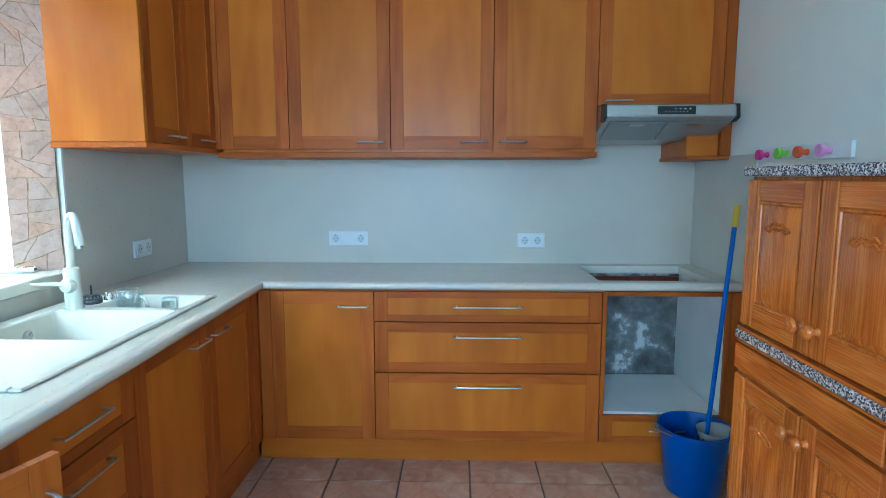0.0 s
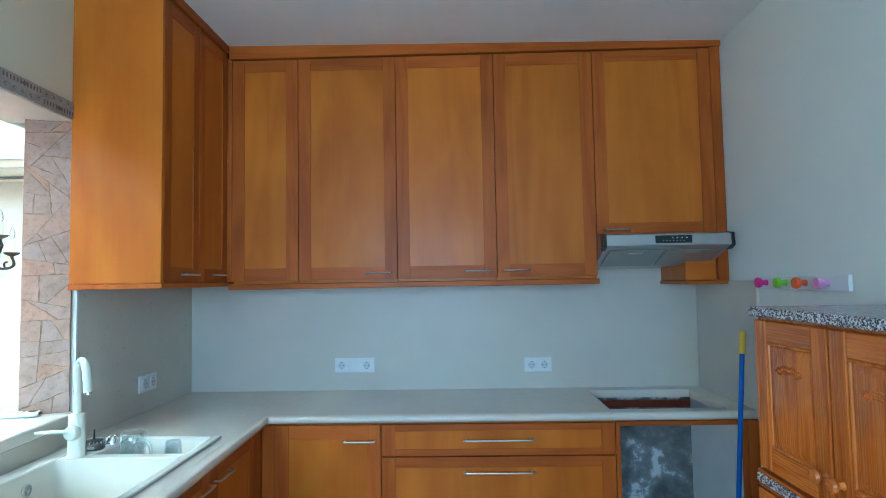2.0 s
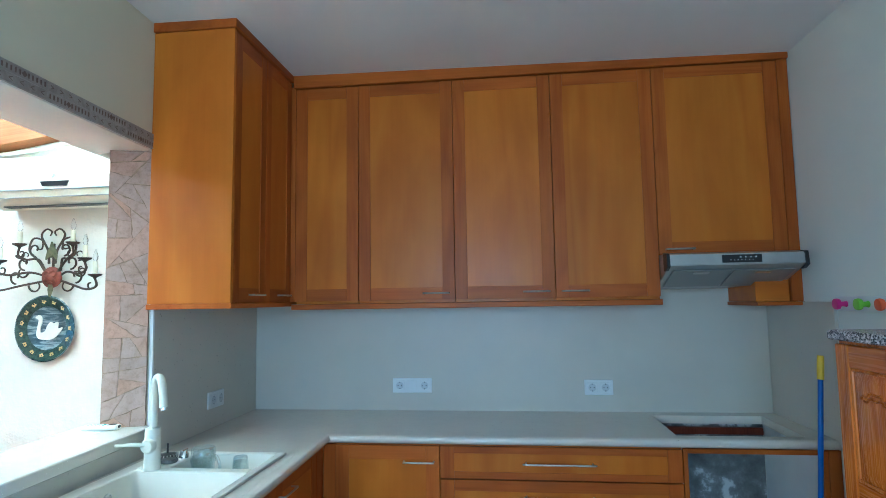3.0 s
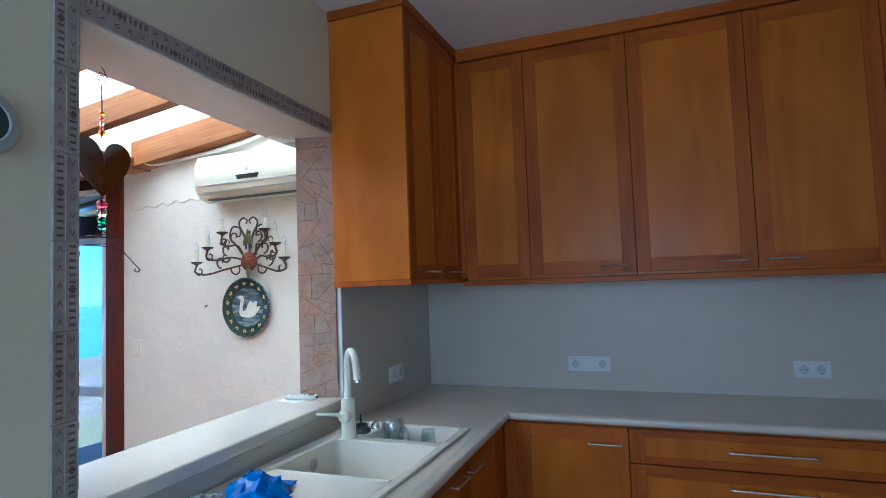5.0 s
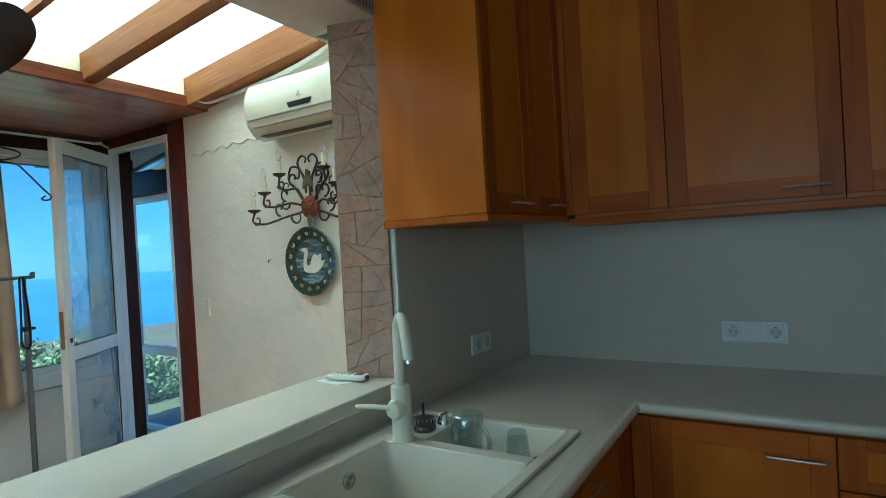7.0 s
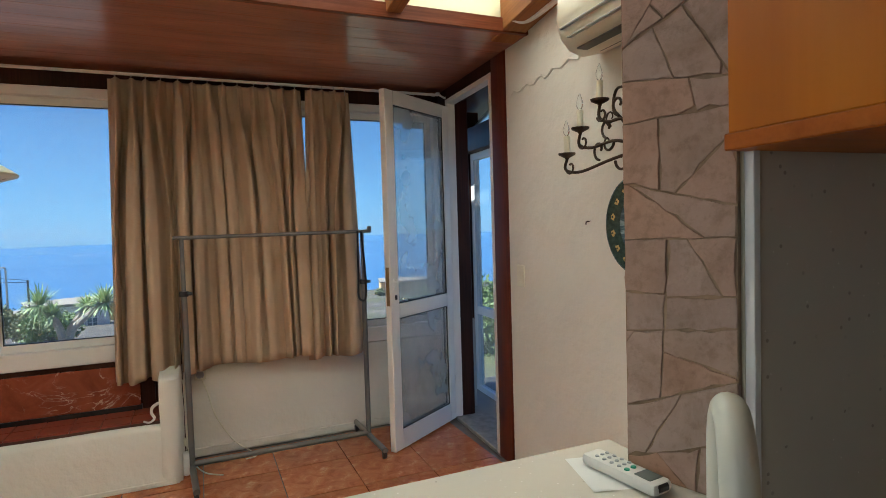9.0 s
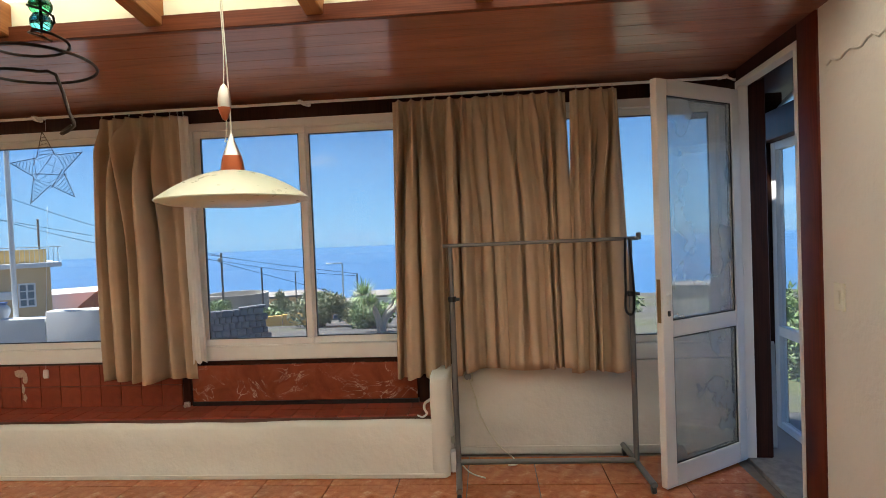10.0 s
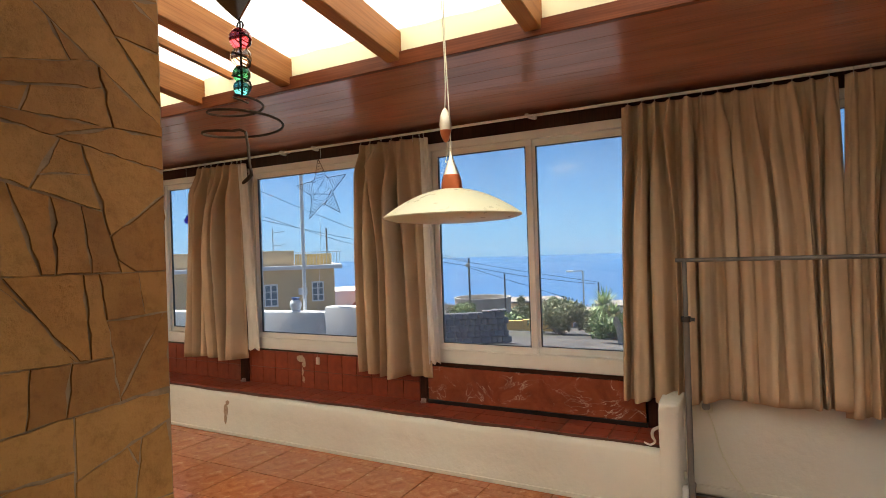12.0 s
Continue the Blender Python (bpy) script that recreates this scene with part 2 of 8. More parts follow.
def tile_mat(name, cols, rough, scale, bump=0.1, vein=None):
    m = Mat(name, rough)
    n = m.noise(scale, 8, 0.65, None, 0.8)
    c = m.ramp(n, [(0.28 + 0.44 * k / (len(cols) - 1), v) for k, v in enumerate(cols)])
    r = m.ramp(m.random(), [(0.0, (0.82, 0.80, 0.78)), (1.0, (1.0, 1.0, 1.0))])
    c = m.mix(1.0, c, r, "MULTIPLY")
    if vein:
        k = m.ramp(m.noise(scale * 0.8, 6, 0.6, None, 1.6), [(0.488, (0, 0, 0)), (0.5, (1, 1, 1)), (0.512, (0, 0, 0))])
        c = m.mix(m.mix(1.0, k, m.ramp(m.noise(4.0, 2), [(0.42, (0, 0, 0)), (0.6, (0.8, 0.8, 0.8))]), "MULTIPLY"), c, vein)
    m.color(c)
    m.roughness(n, rough - 0.08, rough + 0.12)
    m.bump(m.noise(scale * 5, 4), bump, 0.003)
    return m.m


DAMP = damp_wall()
KTILE = tile_mat("terracotta_floor_tile", [(0.34, 0.16, 0.10), (0.54, 0.32, 0.22), (0.68, 0.49, 0.38)], 0.4, 7, 0.1)
STILE = tile_mat("orange_marbled_tile", [(0.30, 0.070, 0.018), (0.46, 0.140, 0.046), (0.56, 0.20, 0.075), (0.74, 0.42, 0.22)], 0.16, 13, 0.04)
REDTILE = tile_mat("red_clay_tile", [(0.22, 0.038, 0.018), (0.30, 0.058, 0.026), (0.36, 0.085, 0.038)], 0.38, 6, 0.15)
MARBLE = tile_mat("red_veined_marble", [(0.16, 0.030, 0.016), (0.26, 0.060, 0.028), (0.32, 0.090, 0.045)], 0.2, 5, 0.02, (0.72, 0.55, 0.42))


def cladding_mat(name, tones):
    m = Mat(name, 0.72, 0.0, 0.3)
    tone = m.ramp(m.random(), [(k / (len(tones) - 1), c) for k, c in enumerate(tones)])
    blot = m.noise(7.0, 8, 0.68, None, 0.9)
    c = m.mix(1.0, tone, m.ramp(blot, [(0.30, (0.70, 0.66, 0.60)), (0.48, (0.94, 0.92, 0.90)), (0.62, (1.0, 1.0, 0.98)), (0.78, (1.18, 1.20, 1.22))]), "MULTIPLY")
    fleck = m.ramp(m.noise(55, 5, 0.7), [(0.36, (0.55, 0.50, 0.45)), (0.50, (1, 1, 1))])
    c = m.mix(0.4, c, fleck, "MULTIPLY")
    m.color(c)
    m.roughness(blot, 0.6, 0.85)
    m.bump(m.noise(16, 8, 0.65), 0.7, 0.008)
    return m.m


# one stone in two tints: each jamb's colour cast of light is mixed in
CLADDING = cladding_mat("warm_cast_sandstone", ((0.30, 0.140, 0.042), (0.42, 0.205, 0.060), (0.46, 0.250, 0.082), (0.39, 0.190, 0.060)))
COOLSTONE = cladding_mat("cool_cast_sandstone", ((0.44, 0.315, 0.245), (0.49, 0.360, 0.290), (0.46, 0.345, 0.285), (0.52, 0.325, 0.225), (0.42, 0.320, 0.270)))
TRIMTILE = tile_mat("grey_relief_tile", [(0.30, 0.27, 0.25), (0.40, 0.37, 0.34), (0.48, 0.45, 0.42)], 0.55, 30, 0.3)
CURTAIN = plain("taupe_cotton", (0.54, 0.395, 0.265), 0.9, vary=0.10, scale=3, bump=0.25, bscale=900)
LINING = plain("white_lining", (0.80, 0.77, 0.72), 0.9, vary=0.04, bump=0.2, bscale=900)


def translucent(name, c, mixfac=0.6):
    m = Mat(name, 0.6)
    out = m.t.nodes["Material Output"]
    tl = m.t.nodes.new("ShaderNodeBsdfTranslucent")
    df = m.t.nodes.new("ShaderNodeBsdfDiffuse")
    col = m.ramp(m.noise(1.2, 5), [(0.3, tuple(v * 0.9 for v in c)), (0.7, c)])
    m.link(col, tl.inputs[0])
    m.link(col, df.inputs[0])
    mx = m.t.nodes.new("ShaderNodeMixShader")
    mx.inputs[0].default_value = mixfac
    m.link(df.outputs[0], mx.inputs[1])
    m.link(tl.outputs[0], mx.inputs[2])
    m.link(mx.outputs[0], out.inputs["Surface"])
    return m.m


ROOFPANEL = translucent("translucent_roof_sheet", (0.90, 0.86, 0.71), 0.85)


# ---- mesh helpers ----
def box(bm, x0, x1, y0, y1, z0, z1, bevel=0.0, m=None):
    t = bmesh.new()
    bmesh.ops.create_cube(t, size=1)
    for v in t.verts:
        v.co = ((v.co.x + 0.5) * (x1 - x0) + x0, (v.co.y + 0.5) * (y1 - y0) + y0, (v.co.z + 0.5) * (z1 - z0) + z0)
    if bevel:
        bmesh.ops.bevel(t, geom=t.edges[:], offset=bevel, segments=1 if bevel < 0.007 else 2, affect="EDGES", profile=0.5)
    if m:
        t.transform(m)
    me = bpy.data.meshes.new("tmp")
    t.to_mesh(me)
    t.free()
    bm.from_mesh(me)
    bpy.data.meshes.remove(me)
    return bm


def lathe(bm, profile, center=(0, 0, 0), n=32, m=None):
    """Turn (r, z) points about z."""
    rings = []
    for r, z in profile:
        ring = []
        for k in range(n if r > 1e-5 else 1):
            a = 2 * math.pi * k / n
            co = Vector((r * math.cos(a), r * math.sin(a), z))
            if m:
                co = m @ co
            ring.append(bm.verts.new(co + Vector(center)))
        rings.append(ring)
    for a, b in zip(rings, rings[1:]):
        for k in range(n):
            q = [a[k % len(a)], a[(k + 1) % len(a)], b[(k + 1) % len(b)], b[k % len(b)]]
            q = [v for i, v in enumerate(q) if v not in q[:i]]
            if len(q) > 2:
                bm.faces.new(q)
    return bm


def tube(bm, pts, r, n=10, closed=False, taper=None):
    """A round tube along a polyline."""
    pts = [Vector(p) for p in pts]
    rings, up = [], None
    for i, p in enumerate(pts):
        if closed:
            d = pts[(i + 1) % len(pts)] - pts[i - 1]
        else:
            d = pts[min(i + 1, len(pts) - 1)] - pts[max(i - 1, 0)]
        d.normalize()
        if up is None:
            up = Vector((0, 0, 1)) if abs(d.z) < 0.9 else Vector((1, 0, 0))
        side = d.cross(up).normalized()
        up = side.cross(d).normalized()
        rr = r * (taper(i / max(1, len(pts) - 1)) if taper else 1)
        rings.append([bm.verts.new(p + (side * math.cos(2 * math.pi * k / n) + up * math.sin(2 * math.pi * k / n)) * rr) for k in range(n)])
    pairs = list(zip(rings, rings[1:])) + ([(rings[-1], rings[0])] if closed else [])
    for a, b in pairs:
        for k in range(n):
            bm.faces.new((a[k], a[(k + 1) % n], b[(k + 1) % n], b[k]))
    if not closed:
        bm.faces.new(rings[0][::-1])
        bm.faces.new(rings[-1])
    return bm


def rod(bm, a, b, r, n=12):
    return tube(bm, [a, b], r, n)


def prism(bm, poly, h0, h1, place=lambda u, v, w: (u, v, w), bevel=0.0):
    """A polygon (u, v) pushed from h0 to h1, with a small chamfer at h1."""
    c = [sum(p[i] for p in poly) / len(poly) for i in (0, 1)]
    top = [(p[0] + (c[0] - p[0]) * bevel, p[1] + (c[1] - p[1]) * bevel) for p in poly]
    levels = [(poly, h0), (poly, h1 - (h1 - h0) * 0.3 if bevel else h1)] + ([(top, h1)] if bevel else [])
    rings = [[bm.verts.new(place(u, v, h)) for u, v in pl] for pl, h in levels]
    for a, b in zip(rings, rings[1:]):
        for k in range(len(a)):
            bm.faces.new((a[k], a[(k + 1) % len(a)], b[(k + 1) % len(a)], b[k]))
    bm.faces.new(rings[-1])
    bm.faces.new(rings[0][::-1])
    return bm


def catmull(pts, n=8, closed=False):
    pts = [Vector(p) for p in pts]
    out, count = [], len(pts)
    for i in range(count if closed else count - 1):
        g = (lambda k: pts[k % count]) if closed else (lambda k: pts[max(0, min(count - 1, k))])
        p0, p1, p2, p3 = g(i - 1), g(i), g(i + 1), g(i + 2)
        for s in range(n):
            t = s / n
            out.append(0.5 * (2 * p1 + (p2 - p0) * t + (2 * p0 - 5 * p1 + 4 * p2 - p3) * t * t + (3 * p1 - p0 - 3 * p2 + p3) * t ** 3))
    if not closed:
        out.append(pts[-1])
    return out


def finish(bm, name, material, smooth=35):
    bmesh.ops.recalc_face_normals(bm, faces=bm.faces[:])
    me = bpy.data.meshes.new(name)
    bm.to_mesh(me)
    bm.free()
    me.materials.append(material)
    me.shade_smooth()
    me.set_sharp_from_angle(angle=radians(smooth))
    return me


def part(name, bm, material, parent=None, label="", smooth=35, m=None):
    ob = new(name, finish(bm, name, material, smooth))
    if parent:
        ob.parent = parent
    if m:
        ob.matrix_basis = m
    return tagged(ob, label)


def thing(name, label, category, m=None, group=""):
    ob = new(name)
    ob.empty_display_size = 0.05
    if m:
        ob.matrix_basis = m
    return tagged(ob, label, category, group)


def structure(name, bm, material, label="", m=None, smooth=35):
    ob = part(name, bm, material, None, label, smooth, m)
    return tagged(ob, kind="structure", category=name.rstrip("_0123456789"))


def at(x, y, z=0.0, rz=0.0):
    return pose(x, y, z, 0, 0, rz)


B = bmesh.new
# the glazed room stands askew to the kitchen: x inwards from its window wall, y along it
SUNROOM = pose(-4.70, 0, 0, 0, 0, 3.15)


def piece_copies(name, me, parent, places):
    for m in places:
        ob = new(name, me)
        ob.parent = parent
        ob.matrix_basis = m

# ---- structure ----
H_C = 2.72          # kitchen ceiling
WX0, WX1 = -1.70, -1.44   # wall between kitchen and glazed room
PY0, PY1, PZ0, PZ1 = 0.80, 2.00, 0.985, 2.19   # serving hatch
NY = 2.84           # north wall of the glazed room
BW, RW, SW = 3.0, 1.45, -2.6    # kitchen walls: back, right, behind

b = B()
box(b, WX0 + 0.14, 2.2, SW - 0.2, BW + 0.2, -0.20, -0.012)
floor_k = structure("floor_1", b, GROUT, "terracotta tiled kitchen floor with dark grout lines")
b = B()
box(b, WX1 - 0.0, RW + 0.15, BW, BW + 0.15, -0.012, H_C + 0.1)
structure("wall_back", b, PALE, "painted kitchen wall behind the cabinets")
b = B()
box(b, RW, RW + 0.15, SW, BW - 0.002, -0.012, H_C + 0.1)
structure("wall_right", b, PALE, "pale painted kitchen wall beside the dresser")
b = B()
box(b, WX0, -1.27, SW - 0.15, SW - 0.002, -0.012, H_C + 0.1)
box(b, 0.43, RW + 0.15, SW - 0.15, SW - 0.002, -0.012, H_C + 0.1)
box(b, -1.27, 0.43, SW - 0.15, SW - 0.002, -0.012, 0.95)
box(b, -1.27, 0.43, SW - 0.15, SW - 0.002, 2.25, H_C + 0.1)
structure("wall_behind", b, CREAM, "plain cream wall with a window closing the kitchen")
b = B()
box(b, WX0, RW, SW, BW, 0.0, 0.18)
structure("ceiling_1", b, CEIL, "flat white painted kitchen ceiling", pose(0, 0, 2.732, 0, 0.85, 0))

# wall between the rooms, askew like the glazed room: hatch, and a doorway further back
WALLM = pose(WX1, PY1, 0, 0, 0, 3.15)
HL = -1.253                     # left jamb of the hatch, along the wall
DY0, DY1, DZ = -3.75, -2.85, 2.08
b = B()
box(b, WX0 + 0.10, WX1, PY1 + 0.0, BW + 0.15, -0.012, 3.0)
prism(b, [(WX1 - 0.006, PY1), (WX0 + 0.10, PY1), (WX0 + 0.10, PY1 - 0.050)], 1.031, PZ1)
structure("wall_between_1", b, CREAM, "cream painted wall beside the serving hatch")
for k, (y0, y1, z0, z1) in enumerate(((HL, 0.0, -0.012, PZ0), (HL, 0.0, PZ1 + 0.02, 3.0), (DY1, HL, -0.012, 3.0), (DY0, DY1, DZ, 3.0), (-7.6, DY0, -0.012, 3.0))):
    b = B()
    box(b, -0.26, 0.0, y0, y1, z0, z1)
    structure("wall_between_%d" % (k + 2), b, CREAM, "cream painted wall round a wide serving hatch", WALLM)
b = B()
box(b, -0.272, -0.001, HL + 0.001, -0.001, PZ1, PZ1 + 0.02, 0.008)
structure("lintel", b, LINTEL, "white plastered underside of the hatch opening", WALLM)
b = B()
box(b, -0.274, -0.261, HL - 0.4, 0.84, PZ1, 2.98, 0.004)
structure("plaster_face", b, LINTEL, "white plaster above the hatch", WALLM)

# glazed room: floor
b = B()
box(b, -5.1, WX0 + 0.12, -5.6, NY + 0.1, -0.20, -0.012)
floor_s = structure("floor_2", b, GROUT, "orange marbled tile floor of the glazed room")

# north wall with the door opening, x from -4.74 to -3.97
NX0, NX1, NZ = -4.74, -3.97, 2.29
b = B()
box(b, -3.79, WX0 + 0.098, NY, NY + 0.22, -0.012, 3.0)
structure("wall_north", b, ROUGHWALL, "rough white plastered wall with cracks")
b = B()
box(b, -3.97, -3.79, NY - 0.012, NY + 0.14, 0, 2.40, 0.01)
structure("post_1", b, REDWOOD, "worn red-brown timber post beside the outer door")
b = B()
box(b, NX0 - 0.30, NX0, NY - 0.01, NY + 0.16, 0, 2.40, 0.006)
structure("post_2", b, DARKWOOD, "dark brown timber post in the room's corner")
b = B()
box(b, NX0, NX1, NY - 0.008, NY + 0.13, NZ + 0.03, 2.40, 0.004)
structure("door_header", b, DARKWOOD, "dark brown board above the outer door")
b = B()
box(b, -5.1, -3.79, NY - 0.002, NY + 0.14, 2.40, 3.0)
structure("wall_gable", b, ROUGHWALL, "white plaster above the boarded ceiling")
b = B()
box(b, -4.72, -3.98, NY + 0.0, NY + 0.24, -0.02, 0.012, 0.004)
structure("threshold", b, plain("grey_stone_sill", (0.30, 0.28, 0.25), 0.6, vary=0.25, scale=18, bump=0.4), "grey stone door threshold")

# window wall, in the glazed room's own axes
def sun_structure(name, b, mat, label):
    return structure(name, b, mat, label, SUNROOM)


SILL = 0.80
b = B()
box(b, -0.16, 0.0, 1.02, 2.83, -0.012, 0.60, 0.004)
sun_structure("wall_low", b, ROUGHWALL, "white plastered wall below the window")
b = B()
box(b, -0.16, -0.004, -5.0, 1.02, -0.012, 0.655)
sun_structure("wall_low_2", b, DARKWOOD, "dark board behind the tiled bench")
b = B()
box(b, -0.14, -0.03, -5.0, 2.83, 2.285, 2.40)
sun_structure("window_head", b, DARKWOOD, "dark brown timber above the windows")
for y0, y1 in ((-2.74, -2.62), (-0.83, -0.755), (0.80, 1.02)):
    b = B()
    box(b, -0.13, 0.004, y0, y1, 0.655, 2.285, 0.004)
    sun_structure("window_post", b, DARKWOOD, "dark brown timber post between windows")
b = B()
for k, (y0, y1) in enumerate(((-2.74, -2.64), (-0.83, -0.775), (0.795, 0.865))):
    box(b, 0.0, 0.035, y0, y1, 0.36, 0.655, 0.003)
sun_structure("bench_trim", b, DARKWOOD, "dark timber uprights behind the bench")
b = B()
box(b, -0.5, 3.4, -5.2, -5.0, -0.012, 3.0)
sun_structure("wall_south", b, ROUGHWALL, "plain white wall closing the glazed room")


def window(name, y0, y1, z0, z1, mullions, label):
    """White aluminium sliding window: outer frame, sashes and panes."""
    w = thing(name, label, "window", SUNROOM)
    w["kind"] = "structure"
    f = 0.055
    b = B()
    box(b, -0.11, -0.01, y0, y1, z0, z0 + 0.10, 0.004)
    part("window_sill", b, ALU, w)
    b = B()
    box(b, -0.11, -0.01, y0, y1, z1 - f, z1, 0.003)
    box(b, -0.11, -0.01, y0, y0 + f, z0 + 0.10, z1 - f, 0.003)
    box(b, -0.11, -0.01, y1 - f, y1, z0 + 0.10, z1 - f, 0.003)
    part("window_frame", b, ALU, w)
    cuts = [y0 + f] + list(mullions) + [y1 - f]
    for k, (a, c) in enumerate(zip(cuts, cuts[1:])):
        off = -0.028 if k % 2 == 0 else -0.062
        s = 0.045
        b = B()
        lap = 0.03 if k % 2 == 0 and len(cuts) > 2 else 0.0
        za, zb = z0 + 0.10, z1 - f
        box(b, off - 0.025, off, a, c + lap, za, za + s, 0.003)
        box(b, off - 0.025, off, a, c + lap, zb - s, zb, 0.003)
        box(b, off - 0.025, off, a, a + s, za + s, zb - s, 0.003)
        box(b, off - 0.025, off, c + lap - s, c + lap, za + s, zb - s, 0.003)
        sash = part("sash", b, ALU, w)
        b = B()
        for u in (a + s, c + lap - s - 0.006):
            box(b, off - 0.02, off - 0.004, u, u + 0.006, za + s, zb - s)
        for v in (za + s, zb - s - 0.006):
            box(b, off - 0.02, off - 0.004, a + s, c + lap - s, v, v + 0.006)
        part("gasket", b, BLACK, sash)
        b = B()
        box(b, off - 0.016, off - 0.011, a + s + 0.004, c + lap - s - 0.004, za + s + 0.004, zb - s - 0.004)
        g = part("pane", b, WINGLASS, sash)
        g.visible_shadow = False
    return w


# the kitchen's own window, behind the walk
w5 = thing("window_5", "white framed kitchen window", "window", at(-0.72, 0))
w5["kind"] = "structure"
b = B()
for q in ((-0.55, -0.49, 0.95, 2.25), (1.09, 1.15, 0.95, 2.25), (-0.49, 1.09, 0.95, 1.01), (-0.49, 1.09, 2.19, 2.25), (0.27, 0.33, 1.01, 2.19)):
    box(b, q[0], q[1], SW - 0.10, SW - 0.05, q[2], q[3], 0.003)
part("window_frame", b, ALU, w5)
window("window_1", -4.95, -2.74, 0.66, 2.285, (-3.84,), "white aluminium sliding window beside a taupe curtain")
window("window_2", -2.62, -0.83, 0.66, 2.285, (-1.40,), "white aluminium window with a wire star hung before it")
window("window_3", -0.755, 0.80, 0.655, 2.285, (0.05,), "white two-pane aluminium sliding window over the bench")
window("window_4", 1.02, 2.83, 0.605, 2.285, (1.92,), "white aluminium window half hidden by curtains")

# boarded ceiling strip along the windows
b = B()
box(b, -0.16, 1.30, -5.0, 2.95, 2.418, 2.44)
soffit = sun_structure("ceiling_2", b, BOARD, "glossy mahogany boarded ceiling strip")
b = B()
n_board = 10
for k in range(n_board):
    x0 = -0.16 + k * (1.46 / n_board)
    box(b, x0 + 0.0008, x0 + 1.46 / n_board - 0.0008, -5.0, 2.95, 2.400, 2.416, 0.0015)
sun_structure("ceiling_3", b, BOARD, "narrow mahogany boards with fine joints")
b = B()
box(b, 1.305, 1.335, -5.0, 2.95, 2.398, 2.47, 0.003)
sun_structure("trim_1", b, wood("lip_mahogany", (0.12, 0.03, 0.012), (0.18, 0.05, 0.02), (0.24, 0.07, 0.03), "y"), "dark timber lip at the edge of the boarded ceiling")
b = B()
# the eave beyond the windows is added, unseen, to keep sun off outside
box(b, -0.80, 1.298, -5.0, 2.95, 2.442, 2.462)
sun_structure("roof_1", b, EARTHWALL, "closed roof over the boarded ceiling, with an unseen added eave")

b = B()
box(b, 1.312, 1.316, -5.0, 2.95, 2.472, 2.60)
sun_structure("roof_closing", b, ROOFPANEL, "cream translucent strip closing the roof edge")

# translucent lean-to roof with pine rafters, rising towards the house
SLOPE = 0.145


def roof_z(lx):
    return 2.425 + (lx - 1.33) * SLOPE


tilt = Matrix.Translation((1.20, 0, 2.425 - 0.13 * SLOPE)) @ Matrix.Rotation(-math.atan(SLOPE), 4, "Y")
for y in (-4.48, -3.76, -3.04, -2.32, -1.60, -0.89, -0.175, 0.545, 1.27, 2.00):
    b = B()
    box(b, 0.0, 2.25, y, y + 0.078, 0.0, 0.15, 0.005)
    o = structure("rafter", b, BEAM, "knotty pine rafter under the translucent roof", SUNROOM @ tilt)
    o["group"] = "roof rafters"
    o["kind"], o["category"] = "", "rafter"
b = B()
box(b, 0.0, 2.6, 2.62, 2.76, -0.02, 0.16, 0.005)
o = structure("rafter_end", b, BEAM, "pine rafter along the plaster wall", SUNROOM @ tilt)
b = B()
for y in (-3.40, -2.45, -1.30, -0.25, 0.80, 1.62):
    box(b, 0.05, 2.3, y, y + 0.035, 0.115, 0.15)
o = structure("roof_batten", b, BEAM, "thin pine battens between the rafters", SUNROOM @ tilt)
b = B()
nx, ny = 60, 12
grid = [[b.verts.new((-0.1 + 2.75 * j / ny, -5.0 + 7.95 * i / nx, 0.156 + 0.006 * (i % 2))) for j in range(ny + 1)] for i in range(nx + 1)]
for i in range(nx):
    for j in range(ny):
        b.faces.new((grid[i][j], grid[i + 1][j], grid[i + 1][j + 1], grid[i][j + 1]))
structure("roof_sheet", b, ROOFPANEL, "cream translucent plastic roof sheeting", SUNROOM @ tilt)

# ---- kitchen furniture ----
CTR = 0.913     # worktop height


def handle(parent, a, b_, out, r=0.0043):
    """A bowed bar handle from a to b, standing out along the vector out."""
    a, b_, out = Vector(a), Vector(b_), Vector(out)
    d = (b_ - a).normalized()
    bm = B()
    pts = catmull([a, a + out * 0.75 + d * 0.002, a + out + d * 0.012, b_ + out - d * 0.012, b_ + out * 0.75 - d * 0.002, b_], 5)
    tube(bm, pts, r, 8)
    return part("handle", bm, STEEL, parent, "slim brushed steel bar handle")


